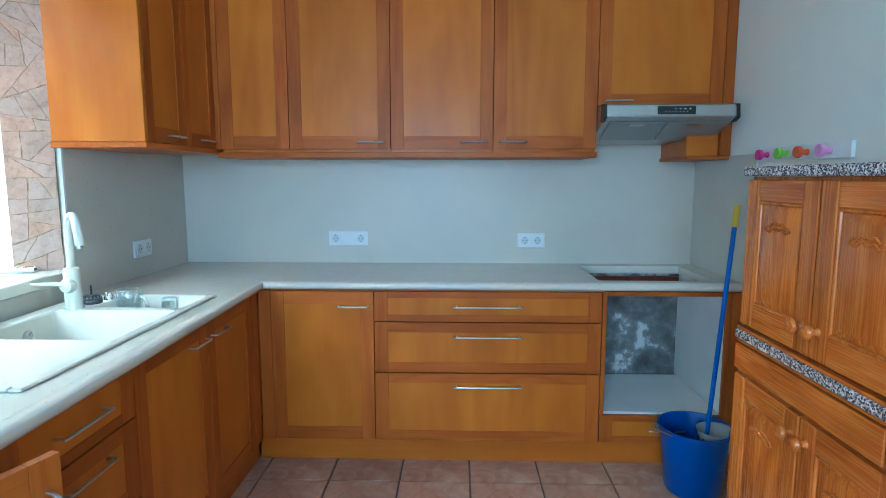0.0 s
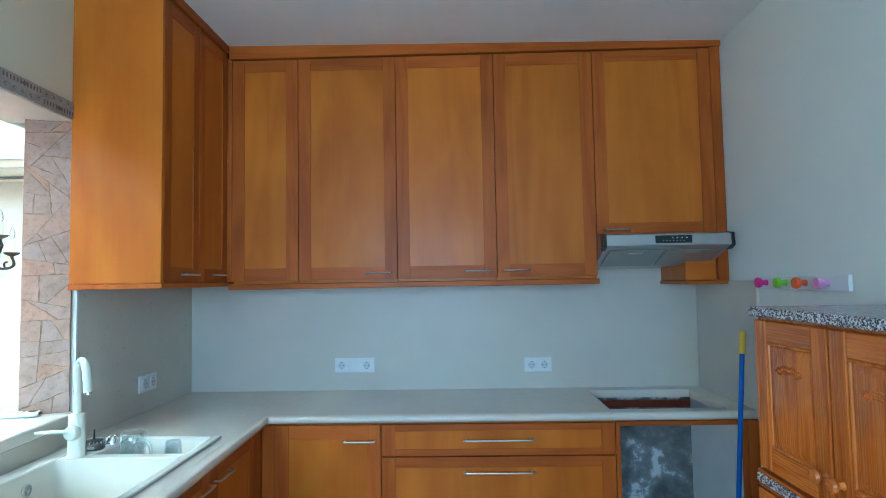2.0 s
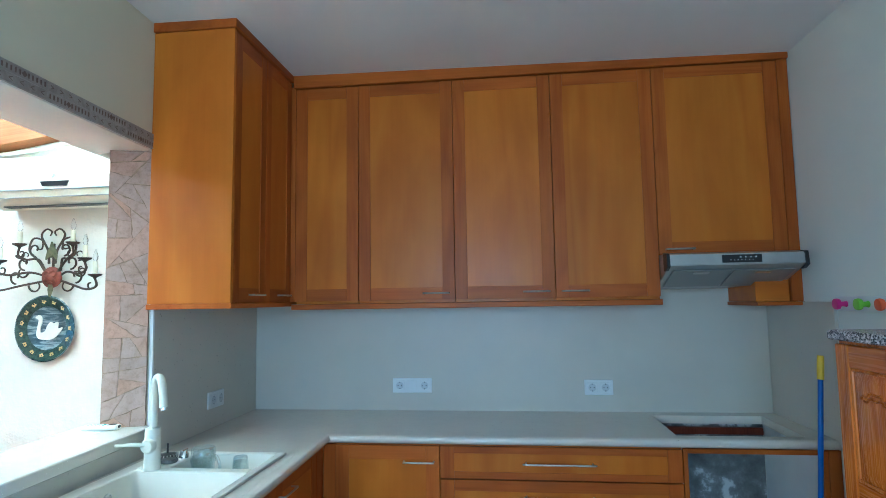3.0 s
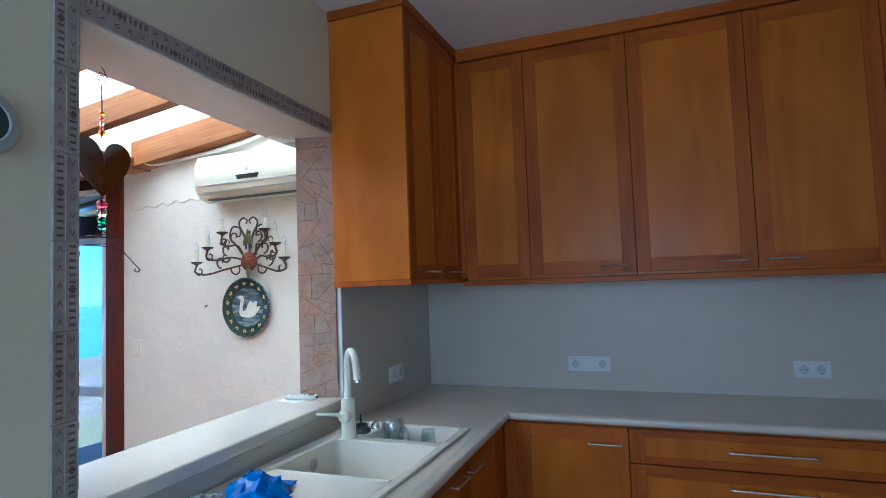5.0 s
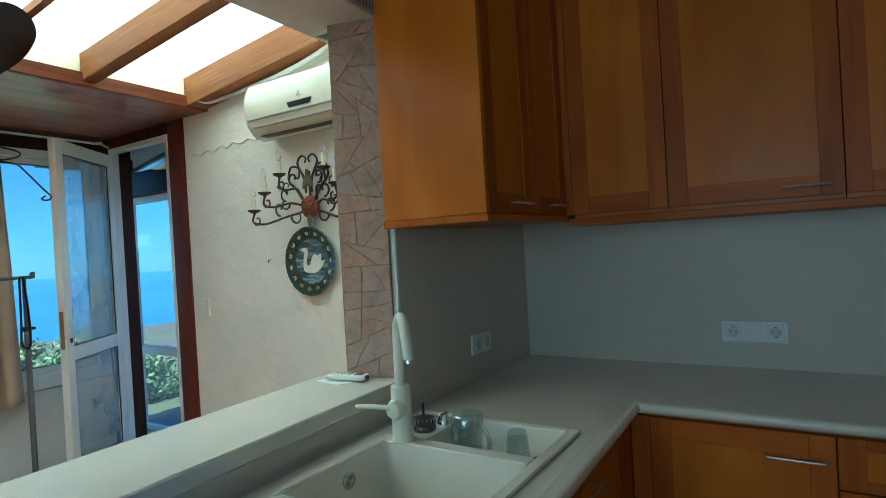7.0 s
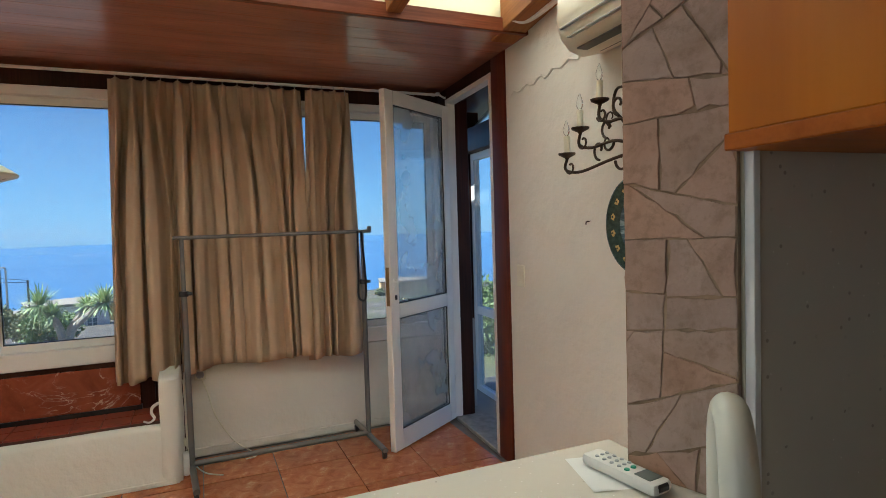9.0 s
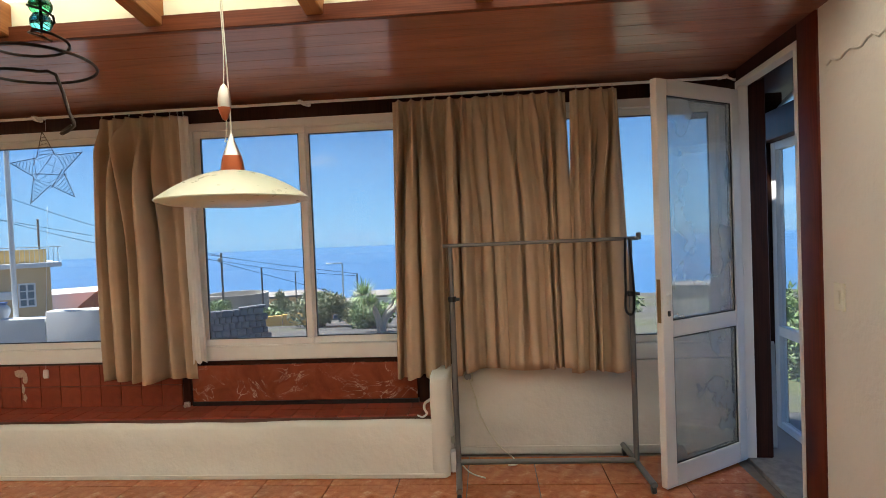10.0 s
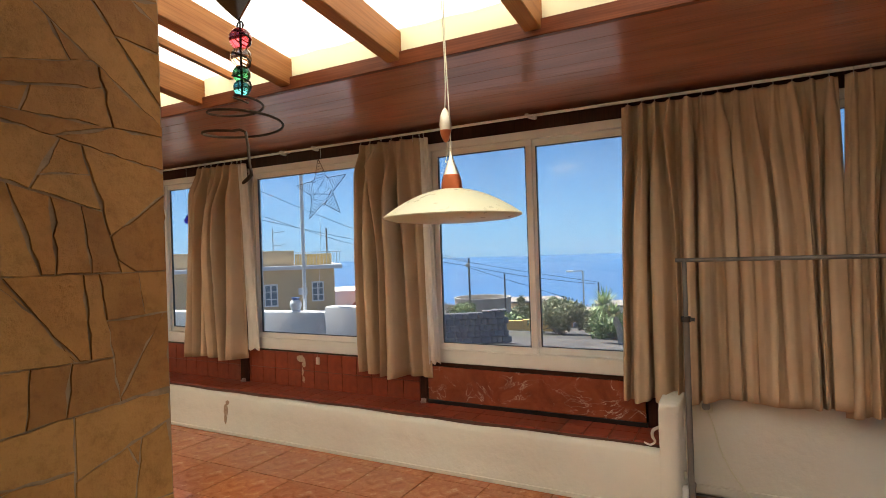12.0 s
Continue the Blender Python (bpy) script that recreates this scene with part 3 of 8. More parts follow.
def front(parent, name, u0, u1, z0, z1, place, mats, stile=0.062, rail=0.062, thick=0.022, label=""):
    """A framed cabinet front: flat panel, two stiles, two rails. place maps (u, out, z) to the cabinet's space."""
    panel_m, stile_m, rail_m = mats

    def slab(bm, a, c, lo, hi, o0, o1, bev=0.0008):
        p, q = place(a, o0, lo), place(c, o1, hi)
        box(bm, min(p[0], q[0]), max(p[0], q[0]), min(p[1], q[1]), max(p[1], q[1]), lo, hi, bev)
    g = 0.0015
    u0, u1, z0, z1 = u0 + g, u1 - g, z0 + g, z1 - g
    bm = B()
    slab(bm, u0 + stile - 0.004, u1 - stile + 0.004, z0 + rail - 0.004, z1 - rail + 0.004, 0.002, thick - 0.004, 0)
    door = part(name, bm, panel_m, parent, label)
    bm = B()
    slab(bm, u0, u0 + stile, z0, z1, 0, thick)
    part("stile", bm, stile_m, door)
    bm = B()
    slab(bm, u1 - stile, u1, z0, z1, 0, thick)
    part("stile", bm, stile_m, door)
    for lo, hi in ((z0, z0 + rail), (z1 - rail, z1)):
        bm = B()
        slab(bm, u0 + stile + 0.0006, u1 - stile - 0.0006, lo, hi, 0, thick - 0.0008)
        part("rail", bm, rail_m, door)
    return door


WOODS_Y = (HONEY, RAIL_Z, RAIL_X)     # fronts that face the room from the back wall
WOODS_X = (HONEY, RAIL_Z, RAIL_Y)     # fronts on the window side
BY = 2.418                            # carcass front, back run


def back_place(u, o, z):
    return (u, BY - o, z)


def carcass(parent, x0, x1, y0, y1, z0, z1, mat=HONEY, name="body"):
    bm = B()
    box(bm, x0, x1, y0, y1, z0, z1, 0.001)
    return part(name, bm, mat, parent)


# back run: door unit, wide drawer unit, empty oven housing
u = thing("base_cabinet", "honey-stained wooden base cabinet with one framed door", "cabinet", at(0, 0))
carcass(u, -0.79, -0.265, BY, 2.99, 0.125, 0.872)
bm = B()
box(bm, -0.8145, -0.755, BY - 0.022, BY, 0.13, 0.868, 0.002)
part("filler", bm, RAIL_Z, u)
d = front(u, "door", -0.755, -0.265, 0.135, 0.866, back_place, WOODS_Y)
handle(d, (-0.430, BY - 0.020, 0.795), (-0.292, BY - 0.020, 0.795), (0, -0.028, 0))
u = thing("drawer_cabinet", "wide honey-stained wooden drawer unit with three drawers", "cabinet", at(0, 0))
carcass(u, -0.263, 0.803, BY, 2.99, 0.125, 0.872)
for z0, z1 in ((0.722, 0.866), (0.474, 0.719), (0.135, 0.471)):
    d = front(u, "drawer", -0.263, 0.803, z0, z1, back_place, WOODS_Y, 0.062, 0.030 if z1 - z0 < 0.2 else 0.048)
    zh = {0.722: 0.796, 0.474: 0.652, 0.135: 0.410}[z0]
    handle(d, (0.125, BY - 0.020, zh), (0.420, BY - 0.020, zh), (0, -0.030, 0))
u = thing("oven_housing", "empty oven housing with white sides and damp wall behind", "cabinet", at(0, 0))
for nm, a in (("side_panel", (0.806, 0.824)), ("side_panel", (1.378, 1.396))):
    bm = B()
    box(bm, a[0], a[1], BY + 0.002, 2.985, 0.135, 0.868)
    part(nm, bm, MELAMINE, u)
bm = B()
box(bm, 0.826, 1.376, BY + 0.004, 2.95, 0.262, 0.280)
part("shelf", bm, MELAMINE, u)
for a in (0.806, 1.376):
    bm = B()
    box(bm, a, a + 0.02, BY - 0.018, BY, 0.27, 0.868, 0.0015)
    part("edge_strip", bm, RAIL_Z, u)
bm = B()
box(bm, 0.827, 1.375, BY - 0.016, BY + 0.05, 0.848, 0.868, 0.0015)
part("top_rail", bm, RAIL_X, u)
d = front(u, "drawer", 0.806, 1.398, 0.135, 0.272, back_place, WOODS_Y, 0.062, 0.030)
handle(d, (1.04, BY - 0.020, 0.205), (1.20, BY - 0.020, 0.205), (0, -0.028, 0))
bm = B()
box(bm, 1.398, 1.448, BY - 0.02, 2.99, 0.0, 0.870, 0.002)
part("end_panel", bm, RAIL_Z, u)
bm = B()
box(bm, 0.826, 1.376, 2.988, 2.996, 0.13, 0.87)
part("back_wall", bm, DAMP, u, "bare grey wall with flaking white damp patches")
bm = B()
box(bm, 0.86, 0.96, 2.96, 2.985, 0.66, 0.74, 0.004)
tube(bm, catmull([(0.93, 2.955, 0.67), (0.95, 2.92, 0.62), (0.94, 2.93, 0.56), (0.97, 2.95, 0.50)], 5), 0.007, 8)
tube(bm, catmull([(0.90, 2.955, 0.67), (0.91, 2.93, 0.60), (0.93, 2.94, 0.53)], 5), 0.006, 8)
part("connection_box", bm, BLACK, u, "black cooker connection box with loose wires")

bm = B()
box(bm, -0.85, 1.398, 2.462, 2.480, 0.0, 0.125, 0.002)
plinth = part("plinth_back", bm, HONEY_X, None)
tagged(plinth, "honey-stained wooden plinth along the tiled floor", "plinth", kind="structure")
bm = B()
box(bm, -0.880, -0.862, -0.4, 2.47, 0.0, 0.125, 0.002)
plinth = part("plinth_side", bm, HONEY_X, None)
tagged(plinth, "honey-stained wooden plinth under the sink run", "plinth", kind="structure")

# sink run, fronts face +x
SX = -0.837


def side_place(u, o, z):
    return (SX + o, u, z)


u = thing("sink_cabinet", "honey-stained wooden sink cabinet with two framed doors", "cabinet", at(0, 0))
carcass(u, -1.43, SX, 1.365, 2.33, 0.125, 0.70)
d = front(u, "door", 1.365, 1.857, 0.135, 0.866, side_place, WOODS_X)
handle(d, (SX + 0.020, 1.710, 0.795), (SX + 0.020, 1.840, 0.795), (0.028, 0, 0))
d = front(u, "door", 1.857, 2.305, 0.135, 0.866, side_place, WOODS_X)
handle(d, (SX + 0.020, 1.885, 0.795), (SX + 0.020, 2.015, 0.795), (0.028, 0, 0))
bm = B()
box(bm, SX, SX + 0.022, 2.306, 2.394, 0.13, 0.868, 0.002)
part("filler", bm, RAIL_Z, u)
u = thing("drawer_cabinet", "honey-stained wooden drawer cabinet beside the sink cabinet", "cabinet", at(0, 0))
carcass(u, -1.43, SX, 0.865, 1.363, 0.125, 0.70)
for z0, z1, zh in ((0.700, 0.866, 0.783), (0.450, 0.697, 0.640), (0.135, 0.447, 0.400)):
    d = front(u, "drawer", 0.865, 1.363, z0, z1, side_place, WOODS_X, 0.062, 0.030 if z1 > 0.8 else 0.048)
    handle(d, (SX + 0.020, 1.035, zh), (SX + 0.020, 1.220, zh), (0.030, 0, 0))
u = thing("base_cabinet", "honey-stained wooden base cabinet with its door standing open", "cabinet", at(0, 0))
carcass(u, -1.43, SX, -0.40, 0.863, 0.125, 0.872)
bm = B()
box(bm, SX, SX + 0.022, 0.78, 0.863, 0.135, 0.866, 0.002)
part("filler", bm, RAIL_Z, u)
d = front(u, "drawer", -0.38, 0.30, 0.135, 0.866, side_place, WOODS_X)
hinge = pose(-0.819, 0.362, 0, 0, 0, 73)
bm = B()
dd = new("door")
dd.parent = u
dd.matrix_basis = hinge
ddw = front(dd, "panel", 0.0, 0.50, 0.135, 0.860, lambda a, o, z: (a, -o, z), (HONEY, RAIL_Z, RAIL_X))
bm = B()
tube(bm, catmull([(0.468, -0.02, 0.66), (0.469, -0.045, 0.665), (0.47, -0.052, 0.68), (0.47, -0.052, 0.77), (0.469, -0.045, 0.785), (0.468, -0.02, 0.79)], 4), 0.0055, 8)
part("handle", bm, STEEL, dd)

# worktop: L with rounded front edge, hob cut-out and sink cut-out
wt = thing("worktop", "cream speckled quartz worktop with a hob cut-out", "worktop", at(0, 0))
xf, yf, t0 = -0.778, 2.380, 0.873


def askew(bm):
    """The sink leg runs slightly askew."""
    for v in bm.verts:
        if v.co.x < -0.7 and v.co.y < 2.38:
            v.co.x += 0.027 * (2.38 - v.co.y)
    return bm


for r in ((-1.43, xf - 0.04, 2.018, 2.985), (xf - 0.04, 0.795, 2.42, 2.985), (0.795, 1.335, 2.42, 2.452), (0.795, 1.335, 2.895, 2.985),
          (1.335, 1.447, 2.42, 2.985), (-1.43, xf - 0.04, -0.40, 1.005), (-0.895, xf - 0.04, 1.005, 2.018), (-1.43, -1.365, 1.005, 2.018)):
    part("slab", askew(box(B(), r[0], r[1], r[2], r[3], t0, CTR)), WORKTOP, wt)
# bullnose along the two fronts, mitred at the inner corner
bm = B()
prof = [(0.0, CTR)] + [(0.020 + 0.020 * math.sin(a), CTR - 0.020 + 0.020 * math.cos(a)) for a in (k * math.pi / 10 for k in range(11))] + [(0.0, t0)]
vs = [[bm.verts.new(q) for q in ((1.447, yf + 0.04 - o, z), (xf - 0.04 + o, yf + 0.04 - o, z), (xf - 0.04 + o, -0.40, z))] for o, z in prof]
for a, c in zip(vs, vs[1:]):
    for k in range(2):
        bm.faces.new((a[k], a[k + 1], c[k + 1], c[k]))
part("front_edge", askew(bm), WORKTOP, wt, smooth=60)
# raw timber seen inside the hob cut-out
bm = B()
box(bm, 0.80, 1.33, 2.865, 2.89, 0.826, 0.860, 0.002)
hobrail = part("hob_rail", bm, REDWOOD)
tagged(hobrail, "bare timber rail under the empty hob cut-out", "rail")

# splashback panels
def panel(name, x0, x1, y0, y1, z0, z1, label, mat=BSPLASH):
    bm = B()
    box(bm, x0, x1, y0, y1, z0, z1, 0.0015)
    ob = part(name, bm, mat)
    return tagged(ob, label, "splashback", kind="structure")


panel("splashback_1", -1.425, 1.434, 2.986, 2.9985, CTR - 0.03, 1.60, "grey speckled quartz splashback behind the worktop")
panel("splashback_2", -1.4385, -1.426, 2.012, 2.998, CTR - 0.03, 1.53, "grey speckled quartz splashback beside the hatch")
panel("splashback_3", 1.435, 1.4485, 2.345, 2.998, CTR - 0.03, 1.498, "grey speckled quartz splashback beside the hob")
panel("splashback_4", 0.0015, 0.013, -2.4, 0.008, CTR - 0.03, PZ0 + 0.0, "low quartz upstand under the hatch ledge").matrix_basis = WALLM
bm = B()
box(bm, -1.4395, -1.424, 2.0, 2.0115, 1.03, 1.545, 0.001)
o = part("edge_trim", bm, WHITEPL)
tagged(o, "white edge strip of the splashback", "trim", kind="structure")

# ledge of the hatch
bm = B()
box(bm, -0.278, 0.030, HL + 0.002, -0.002, PZ0 + 0.001, 1.030, 0.004)
o = part("hatch_ledge", bm, WORKTOP, m=WALLM)
tagged(o, "cream speckled quartz ledge in the serving hatch", "ledge")

# wall cabinets
UY, UZ0, UZ1 = 2.636, 1.505, 2.690


def up_place(a, o, z):
    return (a, UY - o, z)


doors = [(-1.045, -0.703), (-0.703, -0.201), (-0.201, 0.300), (0.300, 0.801)]
for k, (a, c) in enumerate(doors):
    u = thing("wall_cabinet", "honey-stained wooden wall cabinet with a framed door", "cabinet", at(0, 0), "wall cabinets")
    carcass(u, a + 0.001, c - 0.001, UY, 2.984, 1.520, 2.690)
    d = front(u, "door", a, c, 1.533, 2.676, up_place, WOODS_Y, 0.062, 0.062)
    if k == 1:
        handle(d, (-0.362, UY - 0.020, 1.567), (-0.232, UY - 0.020, 1.567), (0, -0.028, 0), 0.0045)
    if k == 2:
        handle(d, (0.142, UY - 0.020, 1.567), (0.270, UY - 0.020, 1.567), (0, -0.028, 0), 0.0045)
    if k == 3:
        handle(d, (0.332, UY - 0.020, 1.567), (0.460, UY - 0.020, 1.567), (0, -0.028, 0), 0.0045)
u = thing("hood_cabinet", "honey-stained wooden wall cabinet above the extractor hood", "cabinet", at(0, 0), "wall cabinets")
carcass(u, 0.802, 1.394, UY, 2.984, 1.735, 2.690)
d = front(u, "door", 0.801, 1.395, 1.738, 2.676, up_place, WOODS_Y, 0.062, 0.055)
handle(d, (0.836, UY - 0.020, 1.760), (0.964, UY - 0.020, 1.760), (0, -0.028, 0), 0.0045)
bm = B()
box(bm, 1.396, 1.447, UY - 0.022, 2.984, 1.500, 2.690, 0.002)
part("end_panel", bm, RAIL_Z, u)
bm = B()
box(bm, 1.242, 1.395, UY + 0.0, 2.984, 1.500, 1.70, 0.002)
part("side_block", bm, HONEY_X, u)
bm = B()
box(bm, 1.235, 1.447, UY - 0.034, 2.984, 1.481, 1.499, 0.002)
part("base_rail", bm, RAIL_X, u)
# corner cabinet with its long end panel beside the hatch
UXF = -1.090
u = thing("corner_cabinet", "honey-stained tall wall cabinet with two doors beside the hatch", "cabinet", at(0, 0), "wall cabinets")
carcass(u, -1.437, UXF, 1.990, 2.984, 1.520, 2.711)
bm = B()
box(bm, -1.437, UXF + 0.022, 1.970, 1.989, 1.533, 2.711, 0.0015)
part("end_panel", bm, HONEY, u, "pale honey-stained plywood end panel")
for a, c in ((1.990, 2.300), (2.300, 2.610)):
    d = front(u, "door", a, c, 1.533, 2.709, lambda q, o, z: (UXF + o, q, z), WOODS_X, 0.055, 0.062)
    handle(d, (UXF + 0.020, a + 0.15, 1.567), (UXF + 0.020, a + 0.27, 1.567), (0.026, 0, 0), 0.0045)
bm = B()
box(bm, -1.437, UXF + 0.030, 1.962, 2.606, 1.510, 1.532, 0.002)
part("base_rail", bm, RAIL_Y, u)
bm = B()
box(bm, UXF + 0.002, -1.046, UY - 0.020, UY + 0.02, 1.533, 2.69, 0.001)
part("corner_filler", bm, RAIL_Z, u)
# cornice and light pelmet, continuous
bm = B()
box(bm, -1.437, UXF + 0.034, 1.958, 2.610, 2.712, 2.80, 0.003)
o = part("cornice_side", bm, RAIL_Y)
tagged(o, "red-stained wooden cornice under the ceiling", "cornice", kind="structure")
bm = B()
box(bm, UXF + 0.034, 1.448, 2.600, 2.985, 2.680, 2.80, 0.003)
o = part("cornice_back", bm, RAIL_X)
tagged(o, "red-stained wooden cornice under the ceiling", "cornice", kind="structure")
bm = B()
box(bm, UXF + 0.03, 0.805, 2.602, 2.984, 1.492, 1.519, 0.002)
o = part("pelmet", bm, RAIL_X)
tagged(o, "red-stained wooden light pelmet under the wall cabinets", "pelmet", kind="structure")

# ---- glazed room: bench, curtains, lamp, rack, door ----
# bench with plastered front and short end wall
b = B()
prof = [(0.375, 0.0), (0.375, 0.03), (0.362, 0.06), (0.355, 0.20), (0.345, 0.300), (0.330, 0.326), (0.285, 0.328), (0.28, 0.0)]
ys = [-5.0 + 5.99 * k / 60 for k in range(61)]
rows = []
for i, y in enumerate(ys):
    w = 0.006 * math.sin(3.1 * y) + 0.004 * math.sin(9.7 * y + 1)
    rows.append([b.verts.new((x + (w if z > 0.03 else 0), y, z + (w * 0.8 if z > 0.25 else 0))) for x, z in prof])
for r0, r1 in zip(rows, rows[1:]):
    for k in range(len(prof) - 1):
        b.faces.new((r0[k], r0[k + 1], r1[k + 1], r1[k]))
b.faces.new(rows[-1])
bench = structure("bench_front", b, ROUGHWALL, "low rough white plastered bench front", SUNROOM, 60)
b = B()
box(b, 0.375, 0.386, -5.0, 0.975, 0.0, 0.028, 0.003)
structure("baseboard_1", b, ROUGHWALL, "painted skirting strip along the bench", SUNROOM)
b = B()
box(b, 0.001, 0.014, 1.03, 2.60, 0.0, 0.05, 0.003)
structure("baseboard_2", b, ROUGHWALL, "painted skirting strip below the window", SUNROOM)
b = B()
vs = [(0.0, 0.90), (0.37, 0.905), (0.385, 0.935), (0.382, 0.985), (0.35, 1.01), (0.0, 1.015)]
lev = [0.0, 0.15, 0.30, 0.45, 0.565, 0.597, 0.607]
rings = []
for i, z in enumerate(lev):
    s = 0.012 * (i % 3 - 1) * 0.4
    k = 0.985 if i == len(lev) - 2 else (0.93 if i == len(lev) - 1 else 1.0)
    cx, cy = 0.19, 0.957
    rings.append([b.verts.new((cx + (x - cx) * k + (s if x > 0.1 else 0), cy + (y - cy) * k + s * 0.5, z)) for x, y in vs])
for r0, r1 in zip(rings, rings[1:]):
    for k in range(len(vs)):
        b.faces.new((r0[k], r0[(k + 1) % len(vs)], r1[(k + 1) % len(vs)], r1[k]))
b.faces.new(rings[-1])
structure("bench_end", b, ROUGHWALL, "rounded white plastered end wall of the bench", SUNROOM, 60)
b = B()
box(b, 0.0, 0.284, -5.0, 0.90, 0.20, 0.345)
bench_core = structure("bench_seat", b, plain("dark_joint", (0.10, 0.05, 0.035), 0.9, vary=0.2), "red clay tiled bench seat", SUNROOM)
b = B()
box(b, 0.0, 0.006, -5.0, -0.84, 0.345, 0.655)
riser = structure("bench_back", b, plain("dark_joint_2", (0.10, 0.05, 0.035), 0.9, vary=0.2), "red clay tiled riser behind the bench", SUNROOM)
b = B()
box(b, 0.006, 0.030, -0.765, 0.785, 0.385, 0.632, 0.002)
mb = part("marble_slab", b, MARBLE, m=SUNROOM)
tagged(mb, "red veined marble slab standing behind the bench", "slab")
# black block in place of the gap's shade
b = B()
box(b, 0.0, 0.03, -0.77, 0.79, 0.347, 0.384)
o = structure("bench_gap", b, BLACK, "black strip painting the shaded gap under the marble slab", SUNROOM)
b = B()
for y in (-0.80, -2.69):
    box(b, 0.036, 0.055, y - 0.02, y + 0.02, 0.348, 0.39, 0.004)
    lathe(b, [(0.0, 0.02), (0.012, 0.018), (0.014, 0.0)], (0.056, y, 0.37), 10, Matrix.Rotation(math.pi / 2, 4, "Y"))
o = structure("bracket", b, STEEL, "small steel brackets at the bench posts", SUNROOM)
# worn patches
b = B()
for k, (y, z, w, h) in enumerate(((-2.57, 0.20, 0.022, 0.055), (-2.575, 0.13, 0.016, 0.05), (-2.55, 0.26, 0.02, 0.02))):
    poly = [(y + w * math.cos(a) * (0.7 + 0.5 * random.random()), z + h * math.sin(a) * (0.7 + 0.5 * random.random())) for a in (j * 0.7 for j in range(9))]
    prism(b, poly, 0.352, 0.3605, lambda u, v, h_: (h_ + (0.014 if v < 0.06 else 0), u, v))
structure("plaster_chip", b, plain("bare_clay", (0.42, 0.30, 0.20), 0.95, vary=0.3, scale=60, bump=0.6), "chipped patch in the bench plaster", SUNROOM)
b = B()
for y, z, w, h in ((-2.02, 0.60, 0.05, 0.035), (-1.99, 0.56, 0.02, 0.03), (-2.01, 0.49, 0.012, 0.04), (-2.0, 0.43, 0.016, 0.03)):
    poly = [(y + w * math.cos(a) * (0.6 + 0.6 * random.random()), z + h * math.sin(a) * (0.6 + 0.6 * random.random())) for a in (j * 0.63 for j in range(10))]
    prism(b, poly, 0.012, 0.0195, lambda u, v, h_: (h_, u, v))
structure("tile_chip", b, plain("bare_plaster", (0.55, 0.42, 0.33), 0.95, vary=0.2, scale=60), "chipped glaze showing pale plaster", SUNROOM)


